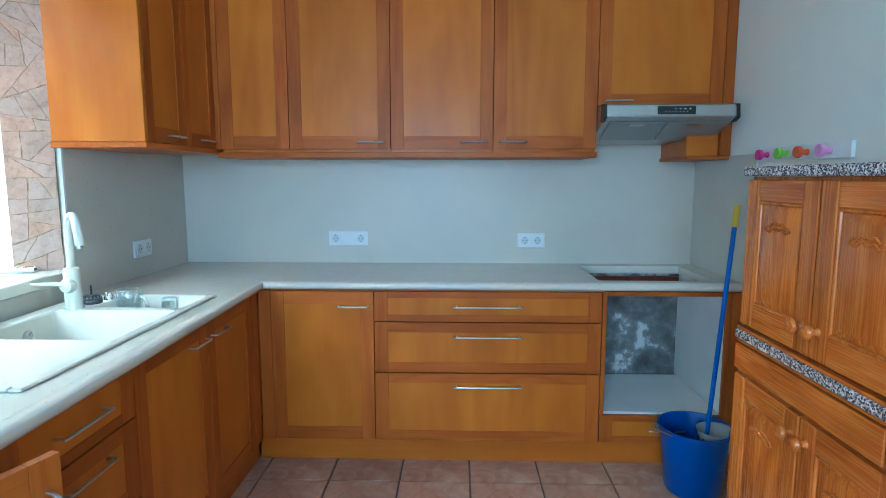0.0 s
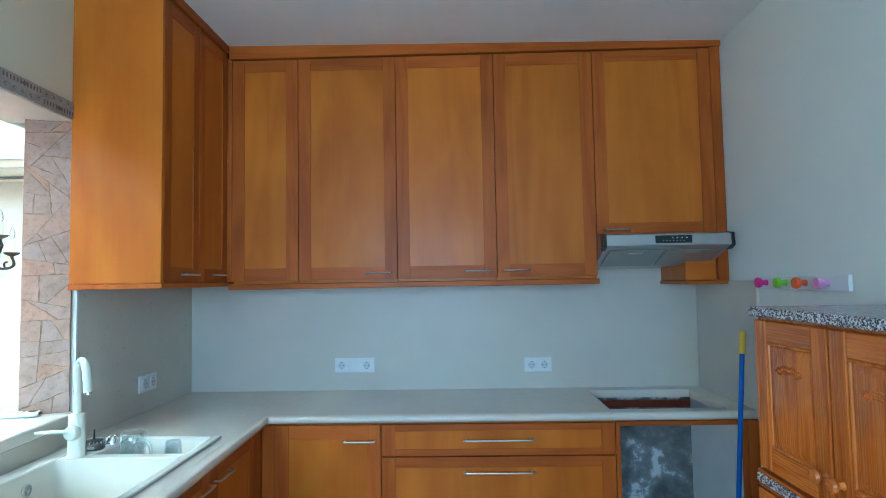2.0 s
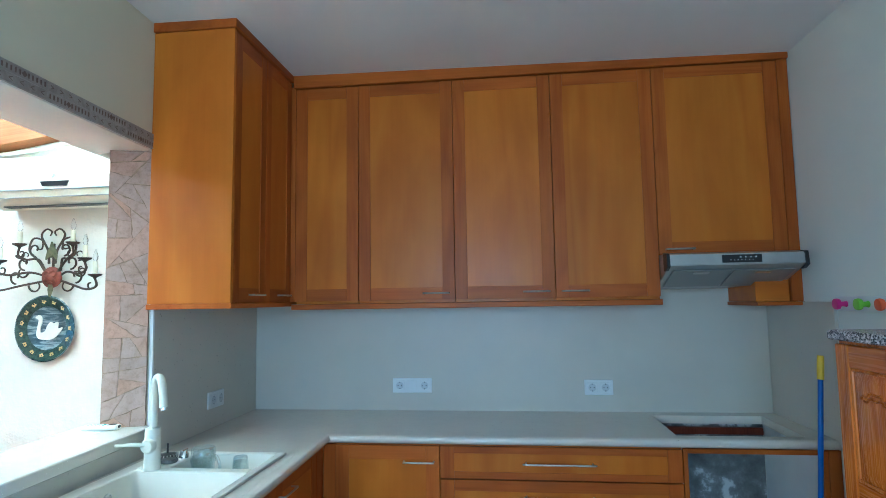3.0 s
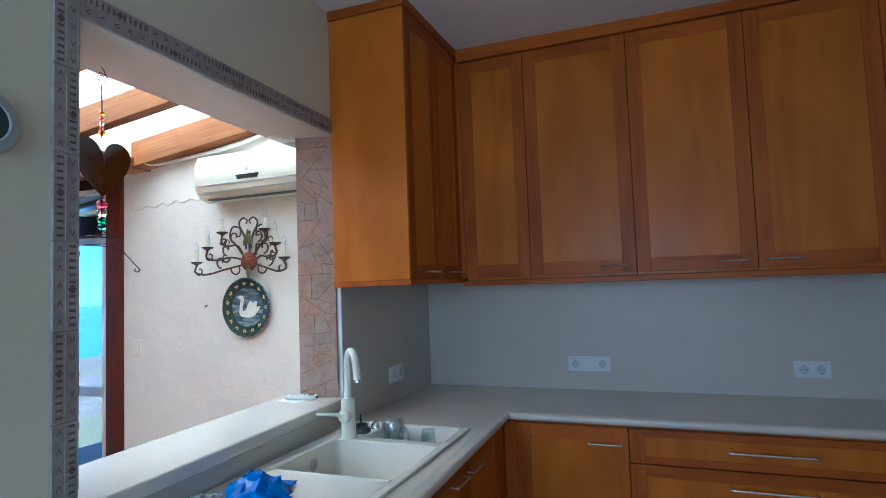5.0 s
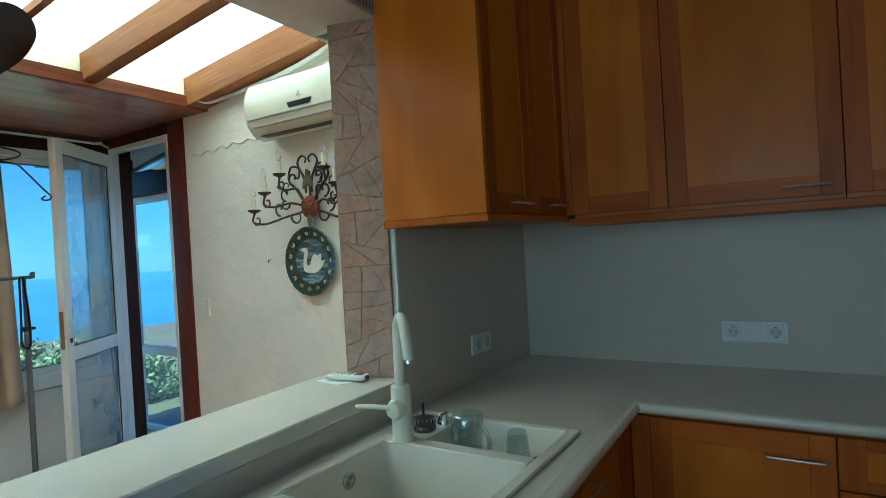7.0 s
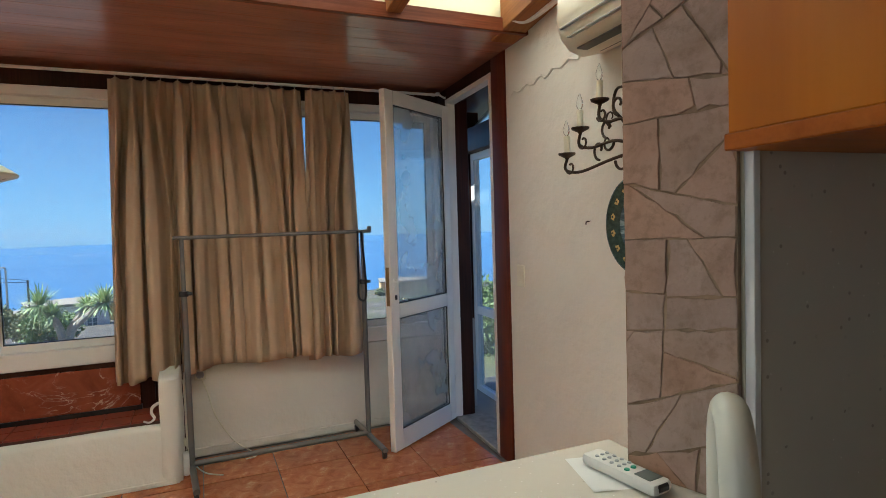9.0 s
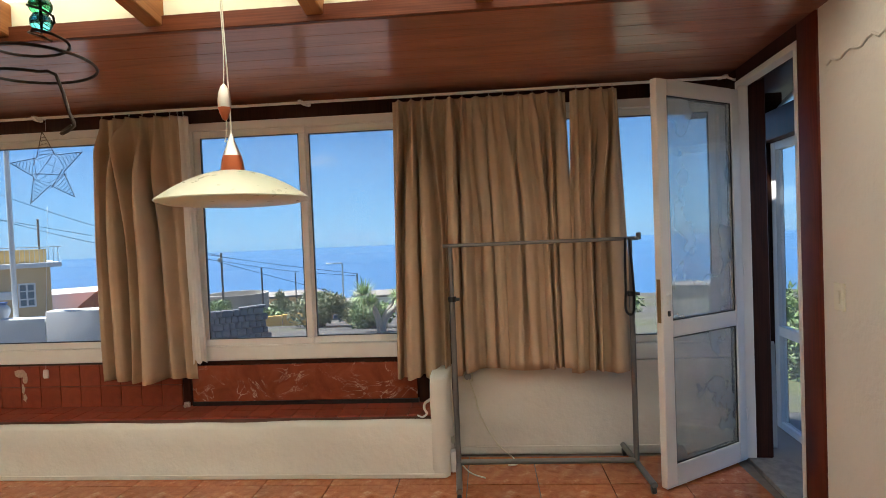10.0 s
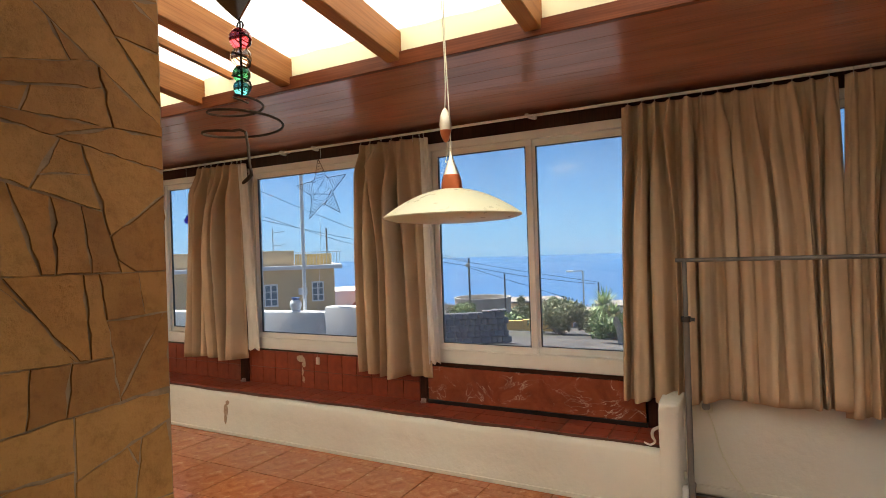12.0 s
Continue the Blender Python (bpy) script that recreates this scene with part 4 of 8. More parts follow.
def curtain(name, y0, y1, yb0, yb1, zt, zb, folds, seed, label, mat=CURTAIN, depth=0.155, lx=0.070, hem=0.0):
    """Pleated cloth: pinched at the heading, rounded uneven folds that deepen towards the hem."""
    rnd = random.Random(seed)
    c = thing(name, label, "curtain", SUNROOM, "taupe curtains")
    per, nv = 30, 40
    nu = folds * per
    wide = [rnd.choice((0.45, 0.7, 1.0, 1.5, 2.1)) for _ in range(folds)]
    edges = [0.0]
    for k in range(folds):
        edges.append(edges[-1] + wide[k] / sum(wide))
    top = [k / folds + rnd.uniform(-0.18, 0.18) / folds * (0 < k < folds) for k in range(folds + 1)]
    amp = [rnd.choice((0.45, 0.8, 1.0, 1.25)) for _ in range(folds)]
    lean = [rnd.choice((-1, 1)) * rnd.uniform(0.10, 0.34) for _ in range(folds)]
    ridge = [rnd.uniform(0.20, 0.38) for _ in range(folds)]
    middle = [rnd.uniform(0.42, 0.58) for _ in range(folds)]
    edge = [rnd.uniform(0.06, 0.16) for _ in range(folds)]
    crease = [rnd.uniform(-1, 1) for _ in range(folds)]
    start = [rnd.uniform(0.10, 0.30) for _ in range(folds)]
    wave = [rnd.uniform(0, 6.28) for _ in range(folds)]
    bm = B()
    grid = []
    for j in range(nv + 1):
        v = (j / nv) ** 1.25
        row = []
        spread = min(1.0, v / 0.5)
        spread = spread * spread * (3 - 2 * spread)
        for i in range(nu + 1):
            k = min(folds - 1, i // per)
            f = (i - k * per) / per
            opened = min(1.0, v / start[k])
            opened = opened * opened * (3 - 2 * opened)
            e0 = top[k] + (edges[k] - top[k]) * spread
            e1 = top[k + 1] + (edges[k + 1] - top[k + 1]) * spread
            w = (e1 - e0) * abs(y1 - y0)
            half = ridge[k] * (0.45 + 0.55 * opened)
            g = min(1.0, max(0.0, (half + edge[k] / 2 - abs(f - middle[k])) / edge[k]))
            bulge = g * g * (3 - 2 * g) * (0.80 + 0.20 * math.cos(1.5 * (f - middle[k]) / half))
            bulge += 0.10 * math.sin(math.pi * f)
            d_k = depth * amp[k] * min(1.2, 0.50 + w * 4.5) * (1 + 0.12 * math.sin(4 * v + wave[k]))
            ripple = 0.10 * crease[k] * math.sin(4 * math.pi * f) * math.sin(math.pi * f) * math.sin(3.2 * v + wave[k])
            loose = d_k * (bulge + ripple)
            g = abs(f - 0.5) / 0.30
            pinch = 0.024 * max(0.0, 1 - g * g)
            out = pinch * (1 - opened) + loose * (0.18 + 0.82 * opened)
            s = e0 + (e1 - e0) * f
            a, d = y0 + (yb0 - y0) * v, y1 + (yb1 - y1) * v
            y = a + (d - a) * s + lean[k] * w * bulge * opened * (0.6 + 0.4 * math.sin(2.6 * v + wave[k])) + 0.006 * math.sin(2.3 * v + seed + 5 * s) * v
            z = zt + (zb - zt) * v - hem * (s - 0.5) * v + (0.009 * math.sin(11 * s + seed) + 0.012 * (bulge - 0.5)) * v
            sway = 0.012 * math.sin(3 * v + 9 * s + seed) * v + 0.003 * math.sin(15 * v + wave[k] + 4 * f) * v
            row.append(bm.verts.new((lx - 0.02 + out + sway, y, z)))
        grid.append(row)
    for r0, r1 in zip(grid, grid[1:]):
        for i in range(nu):
            bm.faces.new((r0[i], r0[i + 1], r1[i + 1], r1[i]))
    cloth = part("cloth", bm, mat, c, smooth=60)
    sol = cloth.modifiers.new("thickness", "SOLIDIFY")
    sol.thickness = 0.0025
    # hooks at the heading
    for k in range(folds):
        hooks = B()
        y = y0 + (y1 - y0) * (top[k] + top[k + 1]) / 2
        lathe(hooks, [(0.0065, -0.002), (0.0095, 0.0), (0.0065, 0.002), (0.0065, -0.002)], (lx + 0.012, y, zt + 0.018), 10, Matrix.Rotation(math.pi / 2, 4, "X"))
        rod(hooks, (lx + 0.012, y, zt + 0.008), (lx + 0.016, y, zt - 0.03), 0.0018, 6)
        part("hook", hooks, STEEL, c, "thin metal curtain hook")
    return c


curtain("curtain", 0.70, 1.03, 0.665, 1.02, 2.335, 0.548, 4, 3, "short taupe cotton curtain drawn at the window post")
curtain("curtain", 1.03, 1.81, 1.02, 1.86, 2.335, 0.575, 9, 11, "wide taupe cotton curtain drawn across the window")
curtain("curtain", 1.835, 2.125, 1.79, 2.195, 2.335, 0.560, 4, 23, "narrow taupe cotton curtain beside the outer door", lx=0.10)
curtain("curtain", -1.315, -0.755, -1.340, -0.720, 2.330, 0.560, 6, 31, "taupe cotton curtain bunched between two windows")
curtain("curtain", -3.205, -2.665, -3.320, -2.600, 2.330, 0.575, 6, 47, "taupe cotton curtain bunched beside the window")
for y0, y1, yb0, yb1, sd in ((-0.765, -0.69, -0.745, -0.645, 5), (-2.675, -2.575, -2.62, -2.475, 8)):
    curtain("curtain_lining", y0, y1, yb0, yb1, 2.325, 0.660, 2, sd, "white cotton lining behind a taupe curtain", LINING, 0.03, 0.065)

# curtain rail
cr = thing("curtain_rail", "white double curtain rail with small brackets", "curtain rail", SUNROOM)
b = B()
box(b, 0.092, 0.104, -4.9, 2.80, 2.352, 2.366, 0.003)
part("rail", b, ALU, cr)
b = B()
box(b, 0.052, 0.062, -4.9, 2.80, 2.358, 2.370, 0.003)
part("rail", b, ALU, cr)
for y in (-3.9, -2.1, -1.75, 0.10, 2.78):
    b = B()
    box(b, 0.0, 0.106, y - 0.012, y + 0.012, 2.366, 2.376, 0.002)
    tube(b, catmull([(0.10, y, 2.36), (0.115, y + 0.02, 2.345), (0.112, y + 0.045, 2.335), (0.10, y + 0.055, 2.338)], 4), 0.007, 8)
    lathe(b, [(0, -0.012), (0.014, -0.008), (0.016, 0.004), (0.008, 0.012), (0, 0.013)], (0.11, y + 0.06, 2.337), 12)
    part("bracket", b, WHITEPL, cr)

# clothes rack
rk = thing("clothes_rack", "grey tubular metal clothes rack on small castors", "clothes rack", Matrix.Identity(4))
P0, P1 = Vector((-4.43, 1.075, 0)), Vector((-4.50, 2.135, 0))
along = (P1 - P0).normalized()
for P, out in ((P0, (0.36, 0.05)), (P1, (0.30, 0.03))):
    b = B()
    rod(b, P + Vector((0, 0, 0.07)), P + Vector((0, 0, 1.07)), 0.0165, 16)
    part("lower_post", b, GREYTUBE, rk)
    b = B()
    rod(b, P + Vector((0, 0, 1.06)), P + Vector((0, 0, 1.388)), 0.012, 14)
    part("upper_post", b, GREYTUBE, rk)
    b = B()
    lathe(b, [(0.012, 0.0), (0.024, 0.0), (0.026, 0.02), (0.024, 0.03), (0.012, 0.03)], P + Vector((0, 0, 1.055)), 16)
    rod(b, P + Vector((0, 0, 1.07)), P + Vector((0.01, 0.045, 1.07)), 0.010, 10)
    part("clamp_knob", b, BLACK, rk)
    b = B()
    d = Vector((1, 0.12, 0)).normalized()
    rod(b, P - d * 0.27 + Vector((0, 0, 0.065)), P + d * out[0] + Vector((0, 0, 0.055)), 0.0175, 14)
    foot = part("foot", b, GREYTUBE, rk)
    for e in (-0.255, out[0] - 0.02):
        b = B()
        c = P + d * e
        lathe(b, [(0.0, -0.012), (0.022, -0.012), (0.026, -0.006), (0.026, 0.006), (0.022, 0.012), (0, 0.012)], c + Vector((0, 0.0, 0.026)), 16, Matrix.Rotation(math.pi / 2, 4, "X"))
        part("castor", b, BLACK, foot)
b = B()
rod(b, P0 + Vector((0, 0, 0.075)), P1 + Vector((0, 0, 0.075)), 0.0165, 14)
part("bottom_bar", b, GREYTUBE, rk)
b = B()
rod(b, P0 - along * 0.045 + Vector((0, 0, 1.392)), P1 + along * 0.05 + Vector((0, 0, 1.396)), 0.0115, 14)
part("hanging_bar", b, GREYTUBE, rk)
b = B()
e = P1 + along * 0.05 + Vector((0, 0, 1.396))
lathe(b, [(0, -0.01), (0.014, -0.008), (0.015, 0.03), (0.009, 0.034), (0, 0.034)], e, 12)
part("end_stop", b, GREYTUBE, rk)
b = B()
q = P1 - along * 0.03
tube(b, catmull([q + Vector((0.014, 0, 1.40)), q + Vector((0.022, -0.004, 1.30)), q + Vector((0.02, -0.006, 1.10)), q + Vector((0.024, -0.01, 0.98)), q + Vector((0.03, 0.02, 0.95)), q + Vector((0.022, 0.04, 1.0)), q + Vector((0.02, 0.035, 1.2)), q + Vector((0.014, 0.02, 1.40))], 6), 0.007, 6)
part("strap", b, BLACK, rk, "dark woven strap hanging from the bar")

# outer door: opening frame and open leaf
df = thing("door_frame", "white aluminium frame of the outer door", "door frame", at(0, 0))
df["kind"] = "structure"
for q in ((NX0, NX0 + 0.03, 0.012, NZ + 0.03), (NX1 - 0.03, NX1, 0.012, NZ + 0.03)):
    b = B()
    box(b, q[0], q[1], NY - 0.014, NY + 0.05, q[2], q[3], 0.003)
    part("jamb", b, ALU, df)
b = B()
box(b, NX0 + 0.03, NX1 - 0.03, NY - 0.014, NY + 0.05, NZ - 0.005, NZ + 0.03, 0.003)
part("head", b, ALU, df)
hx, hy = -4.705, 2.815
ang = math.degrees(math.atan2(2.235 - hy, -4.262 - hx))
leaf = thing("outer_door", "open white aluminium door with two glass panes", "door", pose(hx, hy, 0.0, 0, 0, ang))
LW, L0, L1 = math.hypot(2.235 - hy, -4.262 - hx), 0.012, 2.262
for a, c in ((0.0, 0.075), (LW - 0.085, LW)):
    b = B()
    box(b, a, c, -0.022, 0.022, L0, L1, 0.004)
    part("stile", b, ALU, leaf)
for a, c in ((L0, 0.135), (0.845, 0.935), (2.175, L1)):
    b = B()
    box(b, 0.0755, LW - 0.0855, -0.022, 0.022, a, c, 0.003)
    part("rail", b, ALU, leaf)
for a, c in ((0.135, 0.845), (0.935, 2.175)):
    b = B()
    for s in (-0.015, 0.009):
        box(b, 0.0755, 0.083, s, s + 0.006, a, c)
        box(b, LW - 0.093, LW - 0.0855, s, s + 0.006, a, c)
        box(b, 0.083, LW - 0.093, s, s + 0.006, a, a + 0.008)
        box(b, 0.083, LW - 0.093, s, s + 0.006, c - 0.008, c)
    part("gasket", b, BLACK, leaf)
    b = B()
    box(b, 0.078, LW - 0.088, -0.004, 0.004, a + 0.002, c - 0.002)
    g = part("pane", b, DOORGLASS, leaf)
    g.visible_shadow = False
b = B()
box(b, LW - 0.002, LW + 0.003, -0.012, 0.012, 0.93, 1.17, 0.001)
part("lock_plate", b, plain("worn_brass", (0.30, 0.20, 0.10), 0.45, 0.8), leaf, "worn brass lock plate")
b = B()
lathe(b, [(0, 0.0), (0.016, 0.0), (0.016, 0.006), (0.008, 0.008), (0, 0.03)], (LW - 0.045, 0.022, 1.09), 14, Matrix.Rotation(-math.pi / 2, 4, "X"))
lathe(b, [(0, 0.0), (0.013, 0.0), (0.012, 0.006), (0, 0.008)], (LW - 0.045, 0.022, 1.04), 14, Matrix.Rotation(-math.pi / 2, 4, "X"))
part("handle_rose", b, WHITEPL, leaf)
b = B()
box(b, LW - 0.053, LW - 0.037, 0.022, 0.034, 0.965, 0.995, 0.003)
part("keyhole", b, BLACK, leaf)
for z in (0.25, 1.15, 2.05):
    b = B()
    rod(b, (-0.006, 0.02, z), (-0.006, 0.02, z + 0.08), 0.008, 10)
    part("hinge", b, ALU, leaf)

# porch beyond the door
b = B()
box(b, -5.95, -5.395, 3.25, 3.38, -0.95, 2.38, 0.01)
o = structure("porch_post", b, DARKWOOD, "dark brown timber post of the porch")
b = B()
box(b, -5.95, -3.6, 3.22, 3.42, 2.02, 2.22, 0.01)
structure("porch_beam", b, DARKWOOD, "dark brown beam over the porch")
b = B()
# stretched west out of view, so that it shades the porch frame
box(b, -6.4, -3.5, 3.0, 5.2, 2.40, 2.46)
structure("porch_roof", b, DARKWOOD, "dark boarded porch roof")
b = B()
box(b, -5.05, -4.96, 2.99, 3.05, 0.0, 2.40, 0.004)
structure("porch_board", b, DARKWOOD, "dark brown boarding outside the door")
b = B()
rod(b, (-5.4, 3.40, 2.22), (-3.9, 3.10, 2.30), 0.075, 20)
o = part("flue_pipe", b, STEEL)
tagged(o, "grey metal flue pipe under the porch roof", "pipe")
pw = thing("porch_window", "white framed glazed panel of the porch", "window", at(0, 0))
b = B()
for q in ((-5.39, -5.32, -0.018, 2.018), (-4.30, -4.25, -0.018, 2.018), (-5.32, -4.30, -0.018, 0.03), (-5.32, -4.30, 0.65, 0.72), (-5.32, -4.30, 1.96, 2.018)):
    box(b, q[0], q[1], 3.29, 3.34, q[2], q[3], 0.003)
part("frame", b, ALU, pw)
for z0, z1 in ((0.03, 0.65), (0.72, 1.96)):
    b = B()
    box(b, -5.32, -4.30, 3.312, 3.317, z0, z1)
    g = part("pane", b, WINGLASS, pw)
    g.visible_shadow = False

b = B()
prism(b, [(-5.005, -0.015), (-4.955, -0.015), (-4.952, 0.30), (-4.958, 0.66), (-4.975, 0.68), (-5.002, 0.67), (-5.008, 0.35)], 3.06, 3.11, lambda u, v, w: (u, w, v))
o = part("post_stub", b, plaster("flaking_white_paint", (0.62, 0.60, 0.56), 0.9, 0.5, 9, 0.3))
tagged(o, "short post stub with flaking white paint", "post")

# pendant lamp
LX, LY = -3.05, 0.435
lamp = thing("pendant_lamp", "cream dish pendant lamp with a silver and copper cone", "lamp", at(LX, LY))
b = B()
prof = [(0.0, 1.735)]
for k in range(15):
    r = 0.035 + (0.312 - 0.035) * k / 14
    prof.append((r, 1.737 - 0.105 * (r / 0.312) ** 1.9))
prof += [(0.318, 1.627), (0.314, 1.622), (0.27, 1.610), (0.16, 1.602), (0.0, 1.599)]
lathe(b, [(r * 0.87, z) for r, z in prof], n=64)
part("shade", b, plain("cream_glass_shade", (0.70, 0.70, 0.53), 0.3, vary=0.02), lamp)
b = B()
lathe(b, [(0.043, 1.733), (0.040, 1.765), (0.033, 1.79)], n=32)
part("copper_ring", b, plain("copper_lacquer", (0.42, 0.10, 0.03), 0.3, 0.4, 0.08), lamp, "copper red band of the cone")
b = B()
lathe(b, [(0.0331, 1.79), (0.022, 1.82), (0.010, 1.855), (0.004, 1.875), (0.0, 1.877)], n=32)
part("cone", b, plain("satin_nickel", (0.70, 0.66, 0.58), 0.3, 0.9, 0.05), lamp)
b = B()
lathe(b, [(0.0, 1.920), (0.010, 1.928), (0.020, 1.952), (0.0235, 1.970)], (0.004, -0.018, 0), 28)
cw = part("counterweight", b, plain("copper_lacquer_2", (0.42, 0.10, 0.03), 0.3, 0.4, 0.08), lamp, "copper and silver teardrop counterweight")
b = B()
lathe(b, [(0.0236, 1.970), (0.0245, 1.995), (0.021, 2.025), (0.012, 2.048), (0.004, 2.058), (0.0, 2.059)], (0.004, -0.018, 0), 28)
part("counterweight_top", b, plain("satin_nickel_2", (0.70, 0.66, 0.58), 0.3, 0.9, 0.05), lamp)
b = B()
tube(b, catmull([(0, 0, 1.87), (0.0, 0.0, 2.0), (0.002, -0.006, 2.2), (0.0, -0.012, 2.4), (0.0, -0.01, 2.62)], 6), 0.0028, 6)
tube(b, catmull([(0.004, -0.018, 2.05), (0.004, -0.012, 2.2), (0.0, -0.02, 2.45), (0, -0.02, 2.62)], 6), 0.0022, 6)
tube(b, catmull([(-0.008, -0.02, 1.93), (-0.012, -0.026, 1.87), (-0.004, -0.028, 1.845), (0.0, -0.015, 1.848)], 6), 0.002, 6)
part("cable", b, CREAMPL, lamp)

# wall fittings on the north wall
ac = thing("air_conditioner", "cream split air conditioner high on the plaster wall", "air conditioner", at(0, 0, 0.03))
b = B()
prof = [(NY - 0.001, 2.09), (NY - 0.10, 2.065), (NY - 0.165, 2.085), (NY - 0.205, 2.13), (NY - 0.222, 2.20), (NY - 0.215, 2.30), (NY - 0.19, 2.355), (NY - 0.12, 2.372), (NY - 0.001, 2.372)]
xs = [(-2.905, 0.90), (-2.895, 0.975), (-2.88, 1.0), (-2.06, 1.0), (-2.045, 0.975), (-2.035, 0.90)]
rings = []
for x, k in xs:
    rings.append([b.verts.new((x, NY - (NY - y) * k, 2.22 + (z - 2.22) * k)) for y, z in prof])
for r0, r1 in zip(rings, rings[1:]):
    for k in range(len(prof)):
        b.faces.new((r0[k], r0[(k + 1) % len(prof)], r1[(k + 1) % len(prof)], r1[k]))
b.faces.new(rings[0][::-1])
b.faces.new(rings[-1])
part("body", b, CREAMPL, ac, smooth=50)
b = B()
box(b, -2.83, -2.10, NY - 0.212, NY - 0.19, 2.118, 2.122)
box(b, -2.86, -2.08, NY - 0.228, NY - 0.21, 2.158, 2.163, 0.001)
part("panel_groove", b, GREYPL, ac)
b = B()
prism(b, [(-2.55, 2.205), (-2.37, 2.205), (-2.385, 2.178), (-2.535, 2.178)], 0, 0.006, lambda u, v, w: (u, NY - 0.221 - w, v), 0.05)
part("display", b, BLACK, ac)
b = B()
tube(b, [(-2.475, NY - 0.224, 2.225), (-2.462, NY - 0.223, 2.252), (-2.449, NY - 0.224, 2.225)], 0.0025, 5)
rod(b, (-2.472, NY - 0.224, 2.233), (-2.452, NY - 0.224, 2.233), 0.0025, 5)
part("badge", b, GREYPL, ac)
b = B()
box(b, -2.82, -2.11, NY - 0.175, NY - 0.06, 2.073, 2.080, 0.002, Matrix.Identity(4))
part("flap", b, plain("dark_vent", (0.10, 0.10, 0.09), 0.6), ac)
b = B()
tube(b, catmull([(-2.15, 2.805, 2.62), (-2.6, 2.80, 2.50), (-3.0, 2.80, 2.455), (-3.38, 2.78, 2.425), (-3.42, 2.70, 2.43)], 6), 0.013, 8)
o = part("ac_conduit", b, WHITEPL)
tagged(o, "white conduit along the end rafter", "conduit")

IRON = plain("rusty_wrought_iron", (0.085, 0.055, 0.035), 0.6, 0.6, 0.35, 40, 0.4, 200)
RUST = plain("rust_red_iron", (0.20, 0.055, 0.03), 0.7, 0.4, 0.35, 60, 0.5, 200)
ch = thing("wall_chandelier", "wrought iron candle wall chandelier with electric candles", "wall lamp", at(-2.595, NY - 0.05))


def spiral(cx, cz, r0, a0, a1, y=0.0, n=26, shrink=0.75):
    return [(cx + r0 * (1 - shrink * k / n) * math.cos(a0 + (a1 - a0) * k / n), y, cz + r0 * (1 - shrink * k / n) * math.sin(a0 + (a1 - a0) * k / n)) for k in range(n + 1)]


def scroll(parent, pts, r=0.0075):
    b = B()
    tube(b, pts, r, 7, taper=lambda t: 1.0 - 0.45 * t)
    part("scroll", b, IRON, parent, smooth=60)


arms = [(0.348, 1.705, 0.20), (0.270, 1.800, 0.17), (0.170, 1.895, 0.12)]
for sgn in (-1, 1):
    for k, (x, z, dpt) in enumerate(arms):
        base_z = 1.66 + 0.03 * k
        yy = -dpt * 0.5
        pts = catmull([(0.05 * sgn, 0, base_z + 0.02), (x * 0.45 * sgn, yy * 0.4, base_z - 0.005 + 0.045 * k), (x * 0.80 * sgn, yy * 0.8, base_z - 0.035 + 0.06 * k), (x * 1.03 * sgn, yy, z - 0.065), (x * 1.0 * sgn, yy, z - 0.02)], 8)
        b = B()
        tube(b, pts, 0.0065, 7)
        arm = part("arm", b, IRON, ch, smooth=60)
        b = B()
        tube(b, spiral(x * 0.93 * sgn, z - 0.055, 0.034, math.pi / 2 * (1 - sgn) + 0.3, math.pi / 2 * (1 - sgn) + 0.3 - sgn * 5.0, yy), 0.0045, 6)
        part("curl", b, IRON, arm, smooth=60)
        b = B()
        tube(b, spiral(x * 0.55 * sgn, base_z + 0.05 * k + 0.045, 0.042, -1.57, -1.57 + sgn * 5.2, yy * 0.5), 0.0055, 6)
        part("curl", b, IRON, arm, smooth=60)
        b = B()
        lathe(b, [(0.004, -0.028), (0.010, -0.016), (0.034, -0.004), (0.037, 0.004), (0.030, 0.0), (0.0, -0.004)], (x * sgn, yy, z), 18)
        part("drip_pan", b, IRON, arm)
        b = B()
        lathe(b, [(0.013, -0.003), (0.0135, 0.07), (0.012, 0.075), (0.0, 0.075)], (x * sgn, yy, z), 14)
        part("candle", b, plain("ivory_candle", (0.72, 0.68, 0.52), 0.5, vary=0.05), arm)
        b = B()
        lathe(b, [(0.006, 0.075), (0.013, 0.090), (0.014, 0.105), (0.008, 0.125), (0.002, 0.142), (0.0, 0.143)], (x * sgn, yy, z), 12)
        part("bulb", b, solid_glass("bulb_glass"), arm)
    scroll(ch, catmull([(0.03 * sgn, -0.01, 1.72), (0.09 * sgn, -0.01, 1.80), (0.15 * sgn, -0.01, 1.86), (0.13 * sgn, -0.01, 1.93), (0.07 * sgn, -0.01, 1.92), (0.07 * sgn, -0.01, 1.87), (0.10 * sgn, -0.01, 1.87)], 6))
    scroll(ch, catmull([(0.02 * sgn, -0.01, 1.78), (0.03 * sgn, -0.01, 1.86), (0.075 * sgn, -0.01, 1.945), (0.045 * sgn, -0.01, 1.985), (0.01 * sgn, -0.01, 1.97), (0.02 * sgn, -0.01, 1.945)], 6))
    scroll(ch, spiral(0.10 * sgn, 1.655, 0.045, math.pi / 2 * (1 - sgn), math.pi / 2 * (1 - sgn) - sgn * 5.5, -0.01), 0.006)
    scroll(ch, spiral(0.19 * sgn, 1.735, 0.040, math.pi / 2 * (1 + sgn), math.pi / 2 * (1 + sgn) + sgn * 5.5, -0.01), 0.006)
    scroll(ch, spiral(0.17 * sgn, 1.83, 0.035, -1.57, -1.57 + sgn * 5.5, -0.01), 0.005)
b = B()
